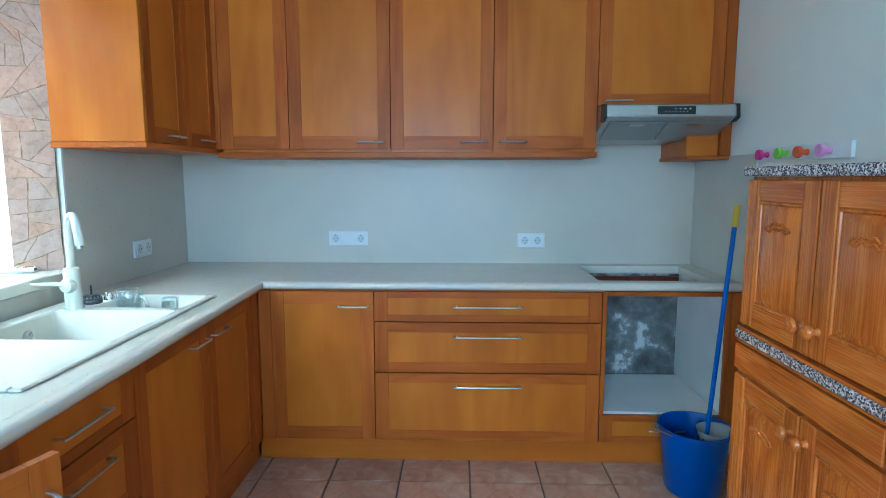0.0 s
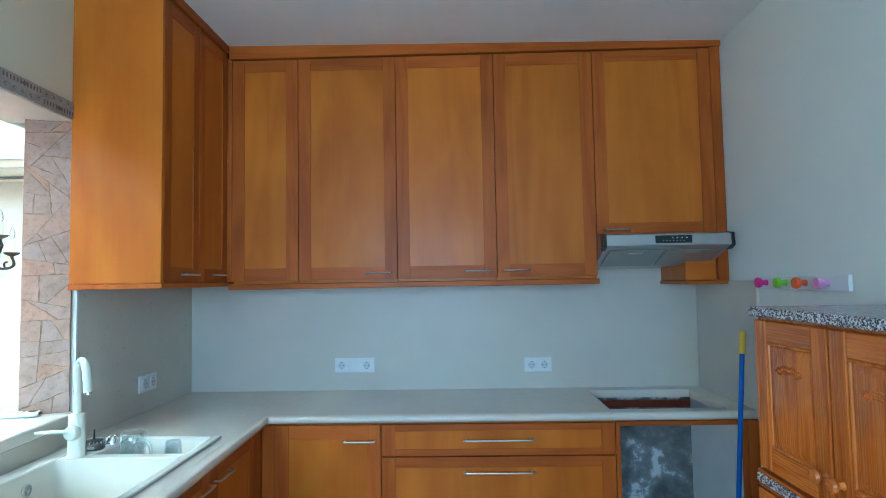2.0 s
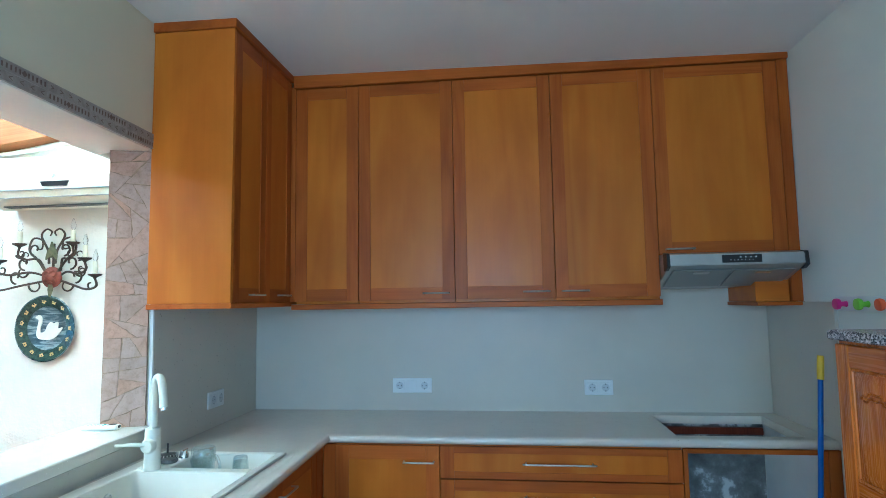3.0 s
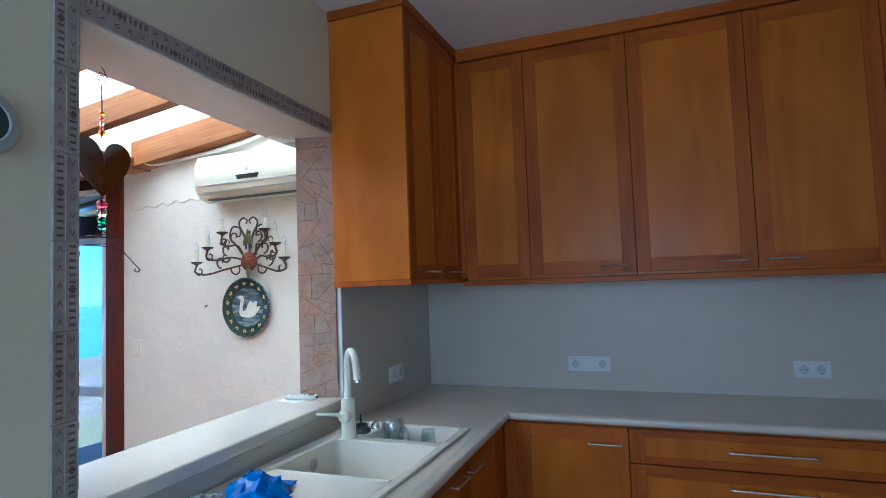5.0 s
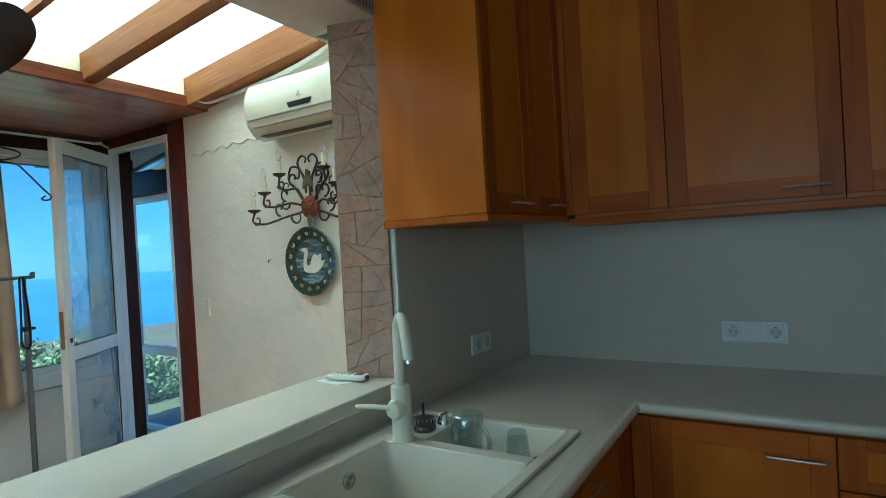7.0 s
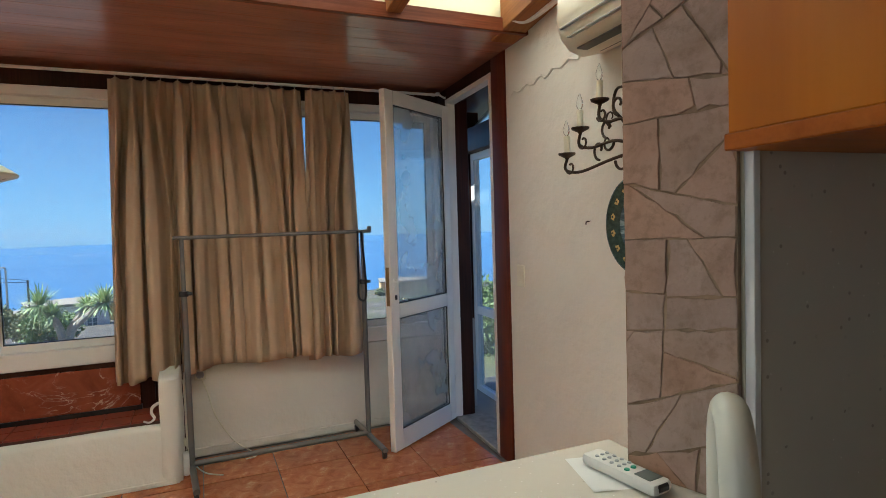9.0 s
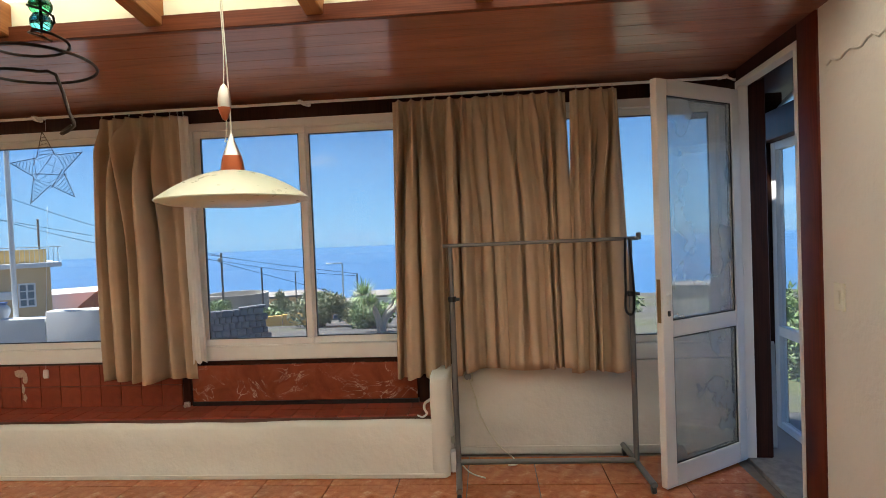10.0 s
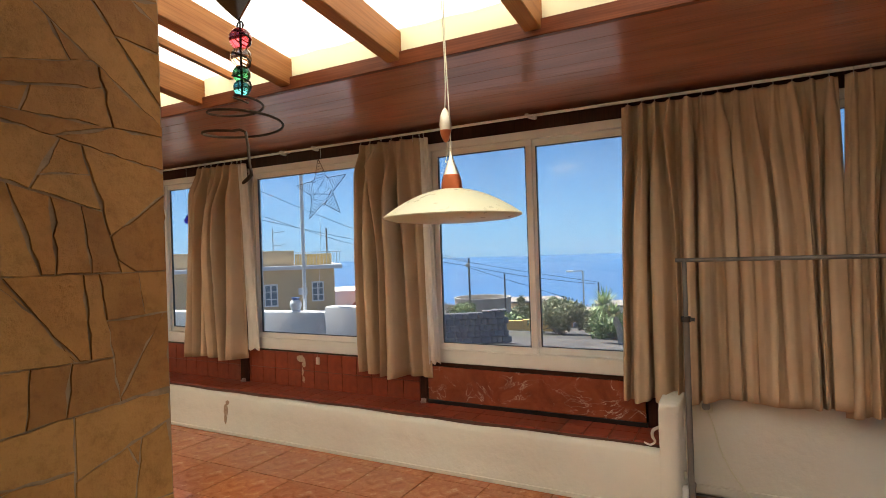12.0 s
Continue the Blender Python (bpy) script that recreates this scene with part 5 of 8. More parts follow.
lathe(b, [(0.062, 0.0), (0.066, 0.008), (0.055, 0.016), (0.046, 0.018), (0.030, 0.026), (0.012, 0.036), (0.0, 0.036)], (0, 0.0, 1.70), 24, Matrix.Rotation(math.pi / 2, 4, "X") @ Matrix.Diagonal((1, 0.95, 1, 1)))
for sgn in (-1, 1):
    tube(b, spiral(0.026 * sgn, 1.715, 0.024, math.pi / 2 * (1 + sgn), math.pi / 2 * (1 + sgn) - sgn * 6, -0.026), 0.005, 6)
    tube(b, spiral(0.024 * sgn, 1.68, 0.020, math.pi / 2 * (1 + sgn), math.pi / 2 * (1 + sgn) + sgn * 6, -0.026), 0.005, 6)
part("rosette", b, RUST, ch, "rust-red iron rosette")
VERDIGRIS = plain("verdigris", (0.16, 0.15, 0.07), 0.6, 0.5, 0.3, 60)
for k, (cx, cz, a) in enumerate(((0, 1.86, 0), (-0.016, 1.845, 0.4), (0.016, 1.845, -0.4), (0.0, 1.635, 3.14))):
    b = B()
    m = Matrix.Translation((cx, -0.016, cz)) @ Matrix.Rotation(a, 4, "Y")
    ring = [(0, -0.045), (0.014, -0.02), (0.018, 0.005), (0.010, 0.03), (0, 0.05), (-0.010, 0.03), (-0.018, 0.005), (-0.014, -0.02)]
    vv = [b.verts.new(m @ Vector((u, -0.008 * (1 - abs(u) / 0.018), v))) for u, v in ring]
    vb = [b.verts.new(m @ Vector((u, 0.004, v))) for u, v in ring]
    b.faces.new(vv)
    b.faces.new(vb[::-1])
    for j in range(8):
        b.faces.new((vv[j], vv[(j + 1) % 8], vb[(j + 1) % 8], vb[j]))
    part("leaf", b, VERDIGRIS, ch, "greenish metal leaf")
b = B()
rod(b, (0, 0.0, 1.76), (0, 0.0, 1.90), 0.007, 8)
rod(b, (0, -0.002, 1.70), (0, 0.05, 1.70), 0.012, 8)
part("stem", b, IRON, ch)

# painted plate with a plain swan
pl = thing("wall_plate", "round painted ceramic plate with a white swan", "plate", pose(-2.648, NY - 0.003, 1.402, 90, 0, 0))
b = B()
lathe(b, [(0.0, 0.004), (0.08, 0.0), (0.12, 0.0), (0.190, 0.026), (0.194, 0.032), (0.188, 0.034), (0.128, 0.012), (0.09, 0.008), (0.0, 0.008)], n=56)


def plate_mat():
    m = Mat("painted_plate_glaze", 0.15)
    n = m.noise(6, 6, 0.6, m.coords((1, 5, 1)), 0.8)
    sea = m.ramp(n, [(0.3, (0.03, 0.045, 0.055)), (0.48, (0.07, 0.105, 0.12)), (0.58, (0.28, 0.34, 0.35)), (0.70, (0.06, 0.10, 0.065))])
    m.color(sea)
    return m.m


part("dish", b, plate_mat(), pl)
b = B()
lathe(b, [(0.128, 0.0125), (0.187, 0.0347), (0.186, 0.0352), (0.128, 0.0135), (0.128, 0.0125)], n=56)
part("rim", b, plain("dark_green_glaze", (0.035, 0.060, 0.048), 0.15, vary=0.5, scale=60), pl, "dark green glazed rim")
FLOWER = plain("cream_yellow_glaze", (0.60, 0.44, 0.17), 0.2, vary=0.1, scale=90)
for k in range(15):
    a = 2 * math.pi * k / 15
    b = B()
    for j in range(5):
        u, v = 0.160 * math.cos(a) + 0.009 * math.cos(j * 1.257), 0.160 * math.sin(a) + 0.009 * math.sin(j * 1.257)
        lathe(b, [(0.0065, 0.0), (0.005, 0.003), (0.0, 0.0038)], (u, v, 0.0245), 8)
    part("flower", b, FLOWER, pl, "cream yellow glazed flower")
b = B()
SWAN = ((-0.085, -0.045), (-0.06, -0.075), (0.02, -0.080), (0.07, -0.055), (0.115, 0.005), (0.078, 0.0), (0.080, 0.045), (0.045, 0.035), (0.02, 0.045), (-0.005, 0.015),
        (-0.02, -0.02), (-0.052, -0.03), (-0.058, 0.0), (-0.045, 0.05), (-0.055, 0.085), (-0.078, 0.092), (-0.098, 0.075), (-0.085, 0.068), (-0.072, 0.055), (-0.08, 0.01))
swan = catmull([(0.005 + u * 0.84, v * 0.84, 0) for u, v in SWAN], 3, True)
prism(b, [(p.x, p.y) for p in swan], 0.0085, 0.0145)
part("swan", b, plain("ivory_glaze", (0.72, 0.72, 0.62), 0.2, vary=0.08, scale=30), pl, "ivory white swan shape")
b = B()
box(b, -3.69, -3.615, NY - 0.012, NY + 0.001, 1.07, 1.19, 0.004)
sw = part("wall_switch", b, CREAMPL)
tagged(sw, "old ivory light switch on the plaster wall", "switch")
b = B()
box(b, -3.670, -3.635, NY - 0.017, NY - 0.0125, 1.10, 1.16, 0.003)
part("rocker", b, CREAMPL, sw)
# crack ridge and nail in the plaster
b = B()
tube(b, [(-3.72 + 1.45 * k / 40, NY - 0.002, 2.13 + 0.055 * k / 40 + 0.012 * math.sin(k * 1.7) + 0.01 * random.random()) for k in range(41)], 0.006, 6)
structure("plaster_ridge", b, ROUGHWALL, "rough plaster ridge across the wall")
b = B()
tube(b, catmull([(-3.0, NY - 0.002, 1.42), (-3.0, NY - 0.02, 1.418), (-3.0, NY - 0.024, 1.405)], 4), 0.003, 6)
nl = part("nail", b, IRON)
tagged(nl, "bent rusty nail in the plaster", "nail")

# ---- stone cladding of the hatch jambs ----
def clip(poly, ax, ay, c):
    """The part of a convex polygon where ax * u + ay * v <= c."""
    out = []
    for p, q in zip(poly, poly[1:] + poly[:1]):
        dp, dq = ax * p[0] + ay * p[1] - c, ax * q[0] + ay * q[1] - c
        if dp <= 0:
            out.append(p)
        if dp * dq < 0:
            t = dp / (dp - dq)
            out.append((p[0] + (q[0] - p[0]) * t, p[1] + (q[1] - p[1]) * t))
    return out


def crazy_paving(poly, rnd, out, largest=0.0100):
    """Broken slabs: a panel cracked along straight lines again and again, with small pieces where a corner broke off."""
    us, vs = [p[0] for p in poly], [p[1] for p in poly]
    w, h = max(us) - min(us), max(vs) - min(vs)
    area = abs(sum(p[0] * q[1] - q[0] * p[1] for p, q in zip(poly, poly[1:] + poly[:1]))) / 2
    if area < largest * rnd.uniform(0.45, 1.3) and max(w, h) < 0.24:
        if area > 0.006 and rnd.random() < 0.6:
            k = rnd.randrange(len(poly))
            p, a, c = Vector(poly[k]), Vector(poly[k - 1]), Vector(poly[(k + 1) % len(poly)])
            a, c = p.lerp(a, rnd.uniform(0.15, 0.45)), p.lerp(c, rnd.uniform(0.15, 0.45))
            n = Vector((c.y - a.y, a.x - c.x))
            n = n if n.dot(p - a) > 0 else -n
            rest, chip = clip(poly, n.x, n.y, n.dot(a)), clip(poly, -n.x, -n.y, -n.dot(a))
            out += [q for q in (rest, chip) if len(q) > 2]
        else:
            out.append(poly)
        return
    c = Vector((sum(us) / len(us) + rnd.uniform(-0.16, 0.16) * w, sum(vs) / len(vs) + rnd.uniform(-0.16, 0.16) * h))
    a = (math.pi / 2 if h < w else 0.0) + rnd.choice((rnd.gauss(0, 0.10), rnd.gauss(0, 0.7), rnd.gauss(0, 0.9)))
    n = Vector((-math.sin(a), math.cos(a)))
    for sign in (1, -1):
        piece = clip(poly, sign * n.x, sign * n.y, sign * n.dot(c))
        if len(piece) > 2:
            crazy_paving(piece, rnd, out, largest)


def inset(poly, g):
    """Pull a convex polygon's edges in by g."""
    out, n = [], len(poly)
    sgn = 1 if sum(poly[i][0] * poly[(i + 1) % n][1] - poly[(i + 1) % n][0] * poly[i][1] for i in range(n)) > 0 else -1
    lines = []
    for i in range(n):
        p, q = Vector(poly[i]), Vector(poly[(i + 1) % n])
        d = q - p
        if d.length < 1e-6:
            continue
        nrm = Vector((-d.y, d.x)).normalized() * sgn
        lines.append((p + nrm * g, d.normalized()))
    for (p, d), (q, e) in zip(lines, lines[1:] + lines[:1]):
        den = d.x * e.y - d.y * e.x
        if abs(den) < 1e-4:
            out.append((q.x, q.y))
            continue
        t = ((q.x - p.x) * e.y - (q.y - p.y) * e.x) / den
        out.append((p.x + d.x * t, p.y + d.y * t))
    return out


def cladding(name, label, u0, u1, z0, z1, place, seed, m, mat=None):
    rnd = random.Random(seed)
    bm = B()
    a, c = place(u0, z0, 0.0), place(u1, z1, 0.0098)
    box(bm, min(a[0], c[0]), max(a[0], c[0]), min(a[1], c[1]), max(a[1], c[1]), z0, z1)
    base = structure(name, bm, STONEGROUT, label, m)
    polys = []
    crazy_paving([(u0, z0), (u1, z0), (u1, z1), (u0, z1)], rnd, polys)
    for p in polys:
        q0 = inset(p, rnd.uniform(0.0003, 0.0013))
        q = []
        for (ax, ay), (cx, cy) in zip(q0, q0[1:] + q0[:1]):
            L = math.hypot(cx - ax, cy - ay)
            n = max(1, int(L / 0.016))
            bow = rnd.uniform(-0.0005, 0.0022) * min(1.0, L / 0.06)
            for i in range(n):
                t = i / n
                e = bow * math.sin(math.pi * t) + (rnd.gauss(0, 0.0012) if i else 0.0)
                q.append((ax + (cx - ax) * t + e * (ay - cy) / max(L, 1e-6), ay + (cy - ay) * t + e * (cx - ax) / max(L, 1e-6)))
        xs, ys = [v[0] for v in q], [v[1] for v in q]
        if max(xs) - min(xs) < 0.008 or max(ys) - min(ys) < 0.008:
            continue
        top = rnd.uniform(0.0102, 0.0135)
        bm = B()
        prism(bm, q, 0.004, top, lambda u, v, w: place(u, v, w), 0.02)
        o = part("stone", bm, mat or CLADDING, base)
        o.location = (0, 0, 0)


cladding("cladding_right", "irregular sandstone cladding on the hatch's jamb", -0.172, -0.004, 1.031, PZ1 - 0.001, lambda u, v, w: (u, -w, v), 4, WALLM @ Matrix.Rotation(radians(17.5), 4, "Z"), COOLSTONE)
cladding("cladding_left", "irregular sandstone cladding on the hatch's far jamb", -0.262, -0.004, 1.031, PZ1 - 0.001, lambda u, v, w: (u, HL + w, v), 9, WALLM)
cladding("cladding_low", "irregular sandstone cladding below the hatch ledge", HL, HL + 0.06, 0.0, 0.96, lambda u, v, w: (-0.262 - w, u, v), 15, WALLM)

# ---- relief tile border round the hatch ----
def relief_tile(length):
    """One border tile, length along u, 0.066 wide: two bands with small raised marks."""
    bm = B()
    g = 0.0012
    box(bm, 0.0, 0.008, g, length - g, -0.033, 0.033, 0.0012)
    box(bm, 0.008, 0.0095, g + 0.002, length - g - 0.002, -0.0015, 0.0015)
    for v in (-0.0305, 0.0305):
        box(bm, 0.008, 0.0095, g + 0.002, length - g - 0.002, v - 0.0012, v + 0.0012)
    for u in (0.07, 0.14):
        box(bm, 0.008, 0.009, u - 0.0008, u + 0.0008, -0.028, -0.004)
    return bm


def relief_marks(length):
    bm = B()
    for k in range(12):
        u = 0.012 + k * (length - 0.024) / 11
        if k == 6:
            prism(bm, [(u - 0.011, 0.0155), (u, 0.005), (u + 0.011, 0.0155), (u, 0.026)], 0.0075, 0.0098, lambda a, c, w: (w, a, c))
        elif abs(k - 6) > 0:
            box(bm, 0.0075, 0.0095, u - 0.0030, u + 0.0030, 0.0075, 0.0235, 0.0005)
    for k in range(5):
        u = 0.02 + k * (length - 0.04) / 4
        for s in (-1, 1):
            rod(bm, (0.0085, u - 0.007, -0.0155), (0.0085, u + 0.007, -0.0155 + 0.006 * s), 0.0014, 5)
    return bm


MARKS = plain("brown_relief_marks", (0.16, 0.11, 0.09), 0.6, vary=0.25, scale=60)
tl_len = 0.207
tile_me, mark_me = finish(relief_tile(tl_len), "border_tile", TRIMTILE), finish(relief_marks(tl_len), "relief", MARKS)
border = thing("tile_border", "grey relief tile border framing the serving hatch", "tile border", WALLM)
places = []
for k in range(6):
    z = 2.262 - 0.066 - (k + 1) * tl_len + 0.066
    places.append(Matrix.Translation((0.001, HL - 0.033, z)) @ Matrix.Rotation(math.pi / 2, 4, "X") @ (Matrix.Rotation(math.pi, 4, "X") @ Matrix.Translation((0, -tl_len, 0)) if k % 2 else Matrix.Identity(4)))
for k in range(6):
    places.append(Matrix.Translation((0.001, HL + 0.001 + k * tl_len, 2.229)) @ (Matrix.Rotation(math.pi, 4, "X") @ Matrix.Translation((0, -tl_len, 0)) if k % 2 else Matrix.Identity(4)))
for m in places:
    o = new("tile", tile_me)
    o.parent, o.matrix_basis = border, m
    q = new("relief", mark_me)
    q.parent = o

# ---- kitchen: sink, tap, glasses and small things ----
sink = thing("kitchen_sink", "cream composite sink with drainer and two basins", "sink", at(0, 0))


def sink_body():
    """The flat rim round basins and drainer."""
    x0, x1, y0, y1 = -1.375, -0.848, 0.990, 2.032
    zt = CTR + 0.010
    bm = B()
    for a, c, d, e in ((x0, -1.312, y0, y1), (x1 - 0.034, x1, y0, y1), (-1.312, x1 - 0.034, y0, 1.012), (-1.312, x1 - 0.034, 2.006, y1),
                       (-1.312, x1 - 0.034, 1.372, 1.384), (-1.312, x1 - 0.034, 1.752, 1.800), (-1.312, -1.205, 1.800, 2.006)):
        box(bm, a, c, d, e, CTR + 0.0005, zt, 0.004)
    return bm


part("rim", sink_body(), SINK, sink)


def basin(x0, x1, y0, y1, z0, z1, taper, r=0.03):
    """A basin with sloping walls and rounded corners."""
    bm = B()

    def ring(i, z):
        pts = []
        a0, a1, b0, b1 = x0 + i, x1 - i, y0 + i, y1 - i
        for cx, cy, s in ((a1 - r, b1 - r, 0), (a0 + r, b1 - r, 1), (a0 + r, b0 + r, 2), (a1 - r, b0 + r, 3)):
            for k in range(6):
                a = (s + k / 5) * math.pi / 2
                pts.append((cx + r * math.cos(a), cy + r * math.sin(a), z))
        return [bm.verts.new(p) for p in pts]
    rings = [ring(-0.004, z1), ring(0.0, z1 - 0.006), ring(taper * 0.8, z0 + 0.03), ring(taper + 0.008, z0 + 0.008), ring(taper + 0.03, z0)]
    for a, c in zip(rings, rings[1:]):
        for k in range(len(a)):
            bm.faces.new((a[k], a[(k + 1) % len(a)], c[(k + 1) % len(a)], c[k]))
    bm.faces.new(rings[-1])
    return bm


part("large_basin", basin(-1.312, -0.882, 1.384, 1.752, 0.725, CTR + 0.008, 0.018), SINK, sink, smooth=60)
part("small_basin", basin(-1.205, -0.882, 1.800, 2.006, 0.850, CTR + 0.008, 0.012), SINK, sink, smooth=60)
b = B()
vv = [[b.verts.new((-1.312 + 0.430 * i / 12, 1.012 + 0.360 * j / 14, CTR + 0.008 - 0.006 * math.sin(math.pi * i / 12) ** 0.5 * math.sin(math.pi * j / 14) ** 0.5)) for j in range(15)] for i in range(13)]
for i in range(12):
    for j in range(14):
        b.faces.new((vv[i][j], vv[i + 1][j], vv[i + 1][j + 1], vv[i][j + 1]))
part("drainer", b, SINK, sink, smooth=60)
b = B()
m = Matrix.Rotation(math.pi / 2, 4, "Y")
lathe(b, [(0.022, 0.0), (0.022, 0.004), (0.017, 0.006), (0.017, 0.002), (0.0, 0.002)], (-1.308, 1.60, 0.868), 24, m)
for k in range(3):
    a = k * 2.094 + 0.5
    rod(b, (-1.303, 1.60, 0.868), (-1.303, 1.60 + 0.017 * math.cos(a), 0.868 + 0.017 * math.sin(a)), 0.003, 6)
part("overflow", b, STEEL, sink, "round steel overflow")
b = B()
lathe(b, [(0.0, 0.003), (0.030, 0.003), (0.042, 0.006), (0.045, 0.001)], (-1.10, 1.57, 0.7255), 28)
part("drain", b, STEEL, sink)

tap = thing("kitchen_tap", "cream swan-neck kitchen tap with a side lever", "tap", at(-1.262, 1.775, CTR + 0.0105))
b = B()
lathe(b, [(0.0, 0.0), (0.031, 0.0), (0.031, 0.004), (0.0285, 0.010), (0.0275, 0.135), (0.026, 0.148), (0.017, 0.152), (0.0, 0.152)], n=32)
part("body", b, CREAMPL, tap)
b = B()
pts = [(0, 0, 0.15), (0, 0, 0.22), (0, 0, 0.283)]
arc = [(0.048 - 0.048 * math.cos(a), 0.012 * math.sin(a) * 0 + 0.0, 0.283 + 0.056 * math.sin(a)) for a in (k * math.pi * 0.92 / 16 for k in range(1, 17))]
arc = [(x * 0.77, -x * 0.64, z) for x, y, z in arc]
end = Vector(arc[-1])
pts += arc + [end + Vector((0.005, -0.003, -0.025)), end + Vector((0.010, -0.006, -0.060))]
tube(b, pts, 0.0145, 16)
part("spout", b, CREAMPL, tap, smooth=60)
b = B()
e = Vector(pts[-1])
rod(b, e, e + Vector((0.002, -0.001, -0.010)), 0.0115, 14)
part("aerator", b, CHROME, tap, "chrome aerator")
b = B()
lathe(b, [(0.0, 0.0), (0.027, 0.004), (0.028, 0.014), (0.022, 0.028), (0.0, 0.033)], (0.0, -0.012, 0.088), 24, Matrix.Rotation(math.pi / 2, 4, "X"))
tube(b, [(0.0, -0.035, 0.094), (-0.055, -0.062, 0.100), (-0.095, -0.078, 0.101)], 0.0075, 10, taper=lambda t: 1 - 0.25 * t)
part("lever", b, CREAMPL, tap)

b = B()
lathe(b, [(0.0, 0.0), (0.036, 0.0), (0.038, 0.006), (0.034, 0.016), (0.012, 0.020), (0.004, 0.021), (0.0035, 0.058), (0.0, 0.059)], n=28)
plug = part("sink_strainer", b, plain("dark_steel", (0.12, 0.12, 0.12), 0.35, 0.8, 0.1))
tagged(plug, "black and steel basket strainer beside the tap", "strainer")
plug.matrix_basis = at(-1.290, 1.915, CTR + 0.0105)
b = B()
for k in range(18):
    a = k * 2 * math.pi / 18
    box(b, 0.030, 0.0385, -0.0015, 0.0015, 0.003, 0.017, 0, Matrix.Rotation(a, 4, "Z"))
part("ribs", b, STEEL, plug)
b = B()
lathe(b, [(0.0, 0.0), (0.030, 0.0), (0.032, 0.006), (0.026, 0.013), (0.0, 0.015)], n=28)
for k in range(16):
    a = k * 2 * math.pi / 16
    box(b, 0.024, 0.0325, -0.0013, 0.0013, 0.002, 0.012, 0, Matrix.Rotation(a, 4, "Z"))
plug = part("sink_strainer", b, plain("dark_steel_2", (0.14, 0.14, 0.14), 0.35, 0.8, 0.1))
tagged(plug, "low black and steel sink plug beside the tap", "strainer")
plug.matrix_basis = at(-1.250, 1.862, CTR + 0.0105)
b = B()
lathe(b, [(0.0, 0.0), (0.020, 0.0), (0.018, 0.012), (0.010, 0.026), (0.0, 0.028)], n=24)
box(b, -0.004, 0.004, -0.022, 0.022, 0.012, 0.030, 0.002)
kn = part("waste_knob", b, CHROME)
tagged(kn, "small chrome pop-up waste knob", "knob")
kn.matrix_basis = at(-1.232, 1.935, CTR + 0.0105)

CLEAR = glass("clear_glass", (0.90, 0.95, 0.96), 0.60, 0.02)
mug = thing("glass_mug", "upturned clear glass beer mug with a handle", "glass", at(-1.140, 1.915, 0.852))
b = B()
prof = [(0.040, 0.0), (0.0405, 0.004), (0.043, 0.05), (0.046, 0.085), (0.045, 0.112), (0.040, 0.118), (0.030, 0.119), (0.0, 0.116), (0.0, 0.106), (0.036, 0.102), (0.0385, 0.085), (0.036, 0.0), (0.040, 0.0)]
lathe(b, prof, n=40)
part("glass_body", b, CLEAR, mug, smooth=50)
b = B()
tube(b, catmull([(0.041, -0.008, 0.088), (0.062, -0.014, 0.085), (0.078, -0.018, 0.06), (0.076, -0.018, 0.03), (0.060, -0.014, 0.012), (0.040, -0.008, 0.015)], 6), 0.0065, 10)
part("handle", b, CLEAR, mug, smooth=60)
b = B()
for k in range(10):
    a = k * 2 * math.pi / 10
    lathe(b, [(0.009, 0.0), (0.006, 0.0025), (0.0, 0.003)], (0.0445 * math.cos(a), 0.0445 * math.sin(a), 0.066), 12, Matrix.Rotation(a, 4, "Z") @ Matrix.Rotation(math.pi / 2, 4, "Y"))
part("dimples", b, CLEAR, mug, smooth=60)
tm = part("glass_tumbler", lathe(B(), [(0.034, 0.0), (0.028, 0.074), (0.026, 0.079), (0.0, 0.077), (0.0, 0.066), (0.0245, 0.062), (0.031, 0.0), (0.034, 0.0)], n=10), CLEAR, smooth=10)
tagged(tm, "upturned small clear glass tumbler", "glass")
tm.matrix_basis = pose(-0.995, 1.935, 0.852, 0, 0, 15)

# remote and paper on the ledge
rm = thing("remote_control", "white air conditioner remote on the hatch ledge", "remote control", pose(-1.572, 1.903, 1.0316, 0, 0, 100))
b = B()
box(b, -0.021, 0.021, -0.072, 0.072, 0.001, 0.021, 0.008)
part("case", b, plain("old_ivory", (0.74, 0.73, 0.66), 0.4, vary=0.04), rm)
b = B()
box(b, -0.014, 0.014, -0.060, -0.030, 0.0205, 0.0218, 0.001)
part("screen", b, plain("lcd_grey", (0.16, 0.18, 0.16), 0.2), rm)
b = B()
for i in range(3):
    for j in range(4):
        lathe(b, [(0.0035, 0.0), (0.003, 0.0018), (0.0, 0.002)], (-0.011 + 0.011 * i, 0.0 + 0.015 * j, 0.0208), 10)
part("buttons", b, GREYPL, rm)
b = B()
for x in (-0.011, 0.003):
    lathe(b, [(0.0045, 0.0), (0.004, 0.002), (0.0, 0.0022)], (x, -0.015, 0.0208), 12)
part("green_buttons", b, plain("green_rubber", (0.03, 0.36, 0.22), 0.5), rm)
b = B()
box(b, -0.012, 0.012, -0.0735, -0.066, 0.006, 0.018, 0.003)
part("infrared_window", b, BLACK, rm)
b = B()
n = 10
g = [[b.verts.new((-0.060 + 0.12 * i / n, -0.042 + 0.084 * j / n, 0.0012 + 0.0008 * math.sin(i * 0.9) * math.sin(j * 0.8))) for j in range(n + 1)] for i in range(n + 1)]
for i in range(n):
    for j in range(n):
        b.faces.new((g[i][j], g[i + 1][j], g[i + 1][j + 1], g[i][j + 1]))
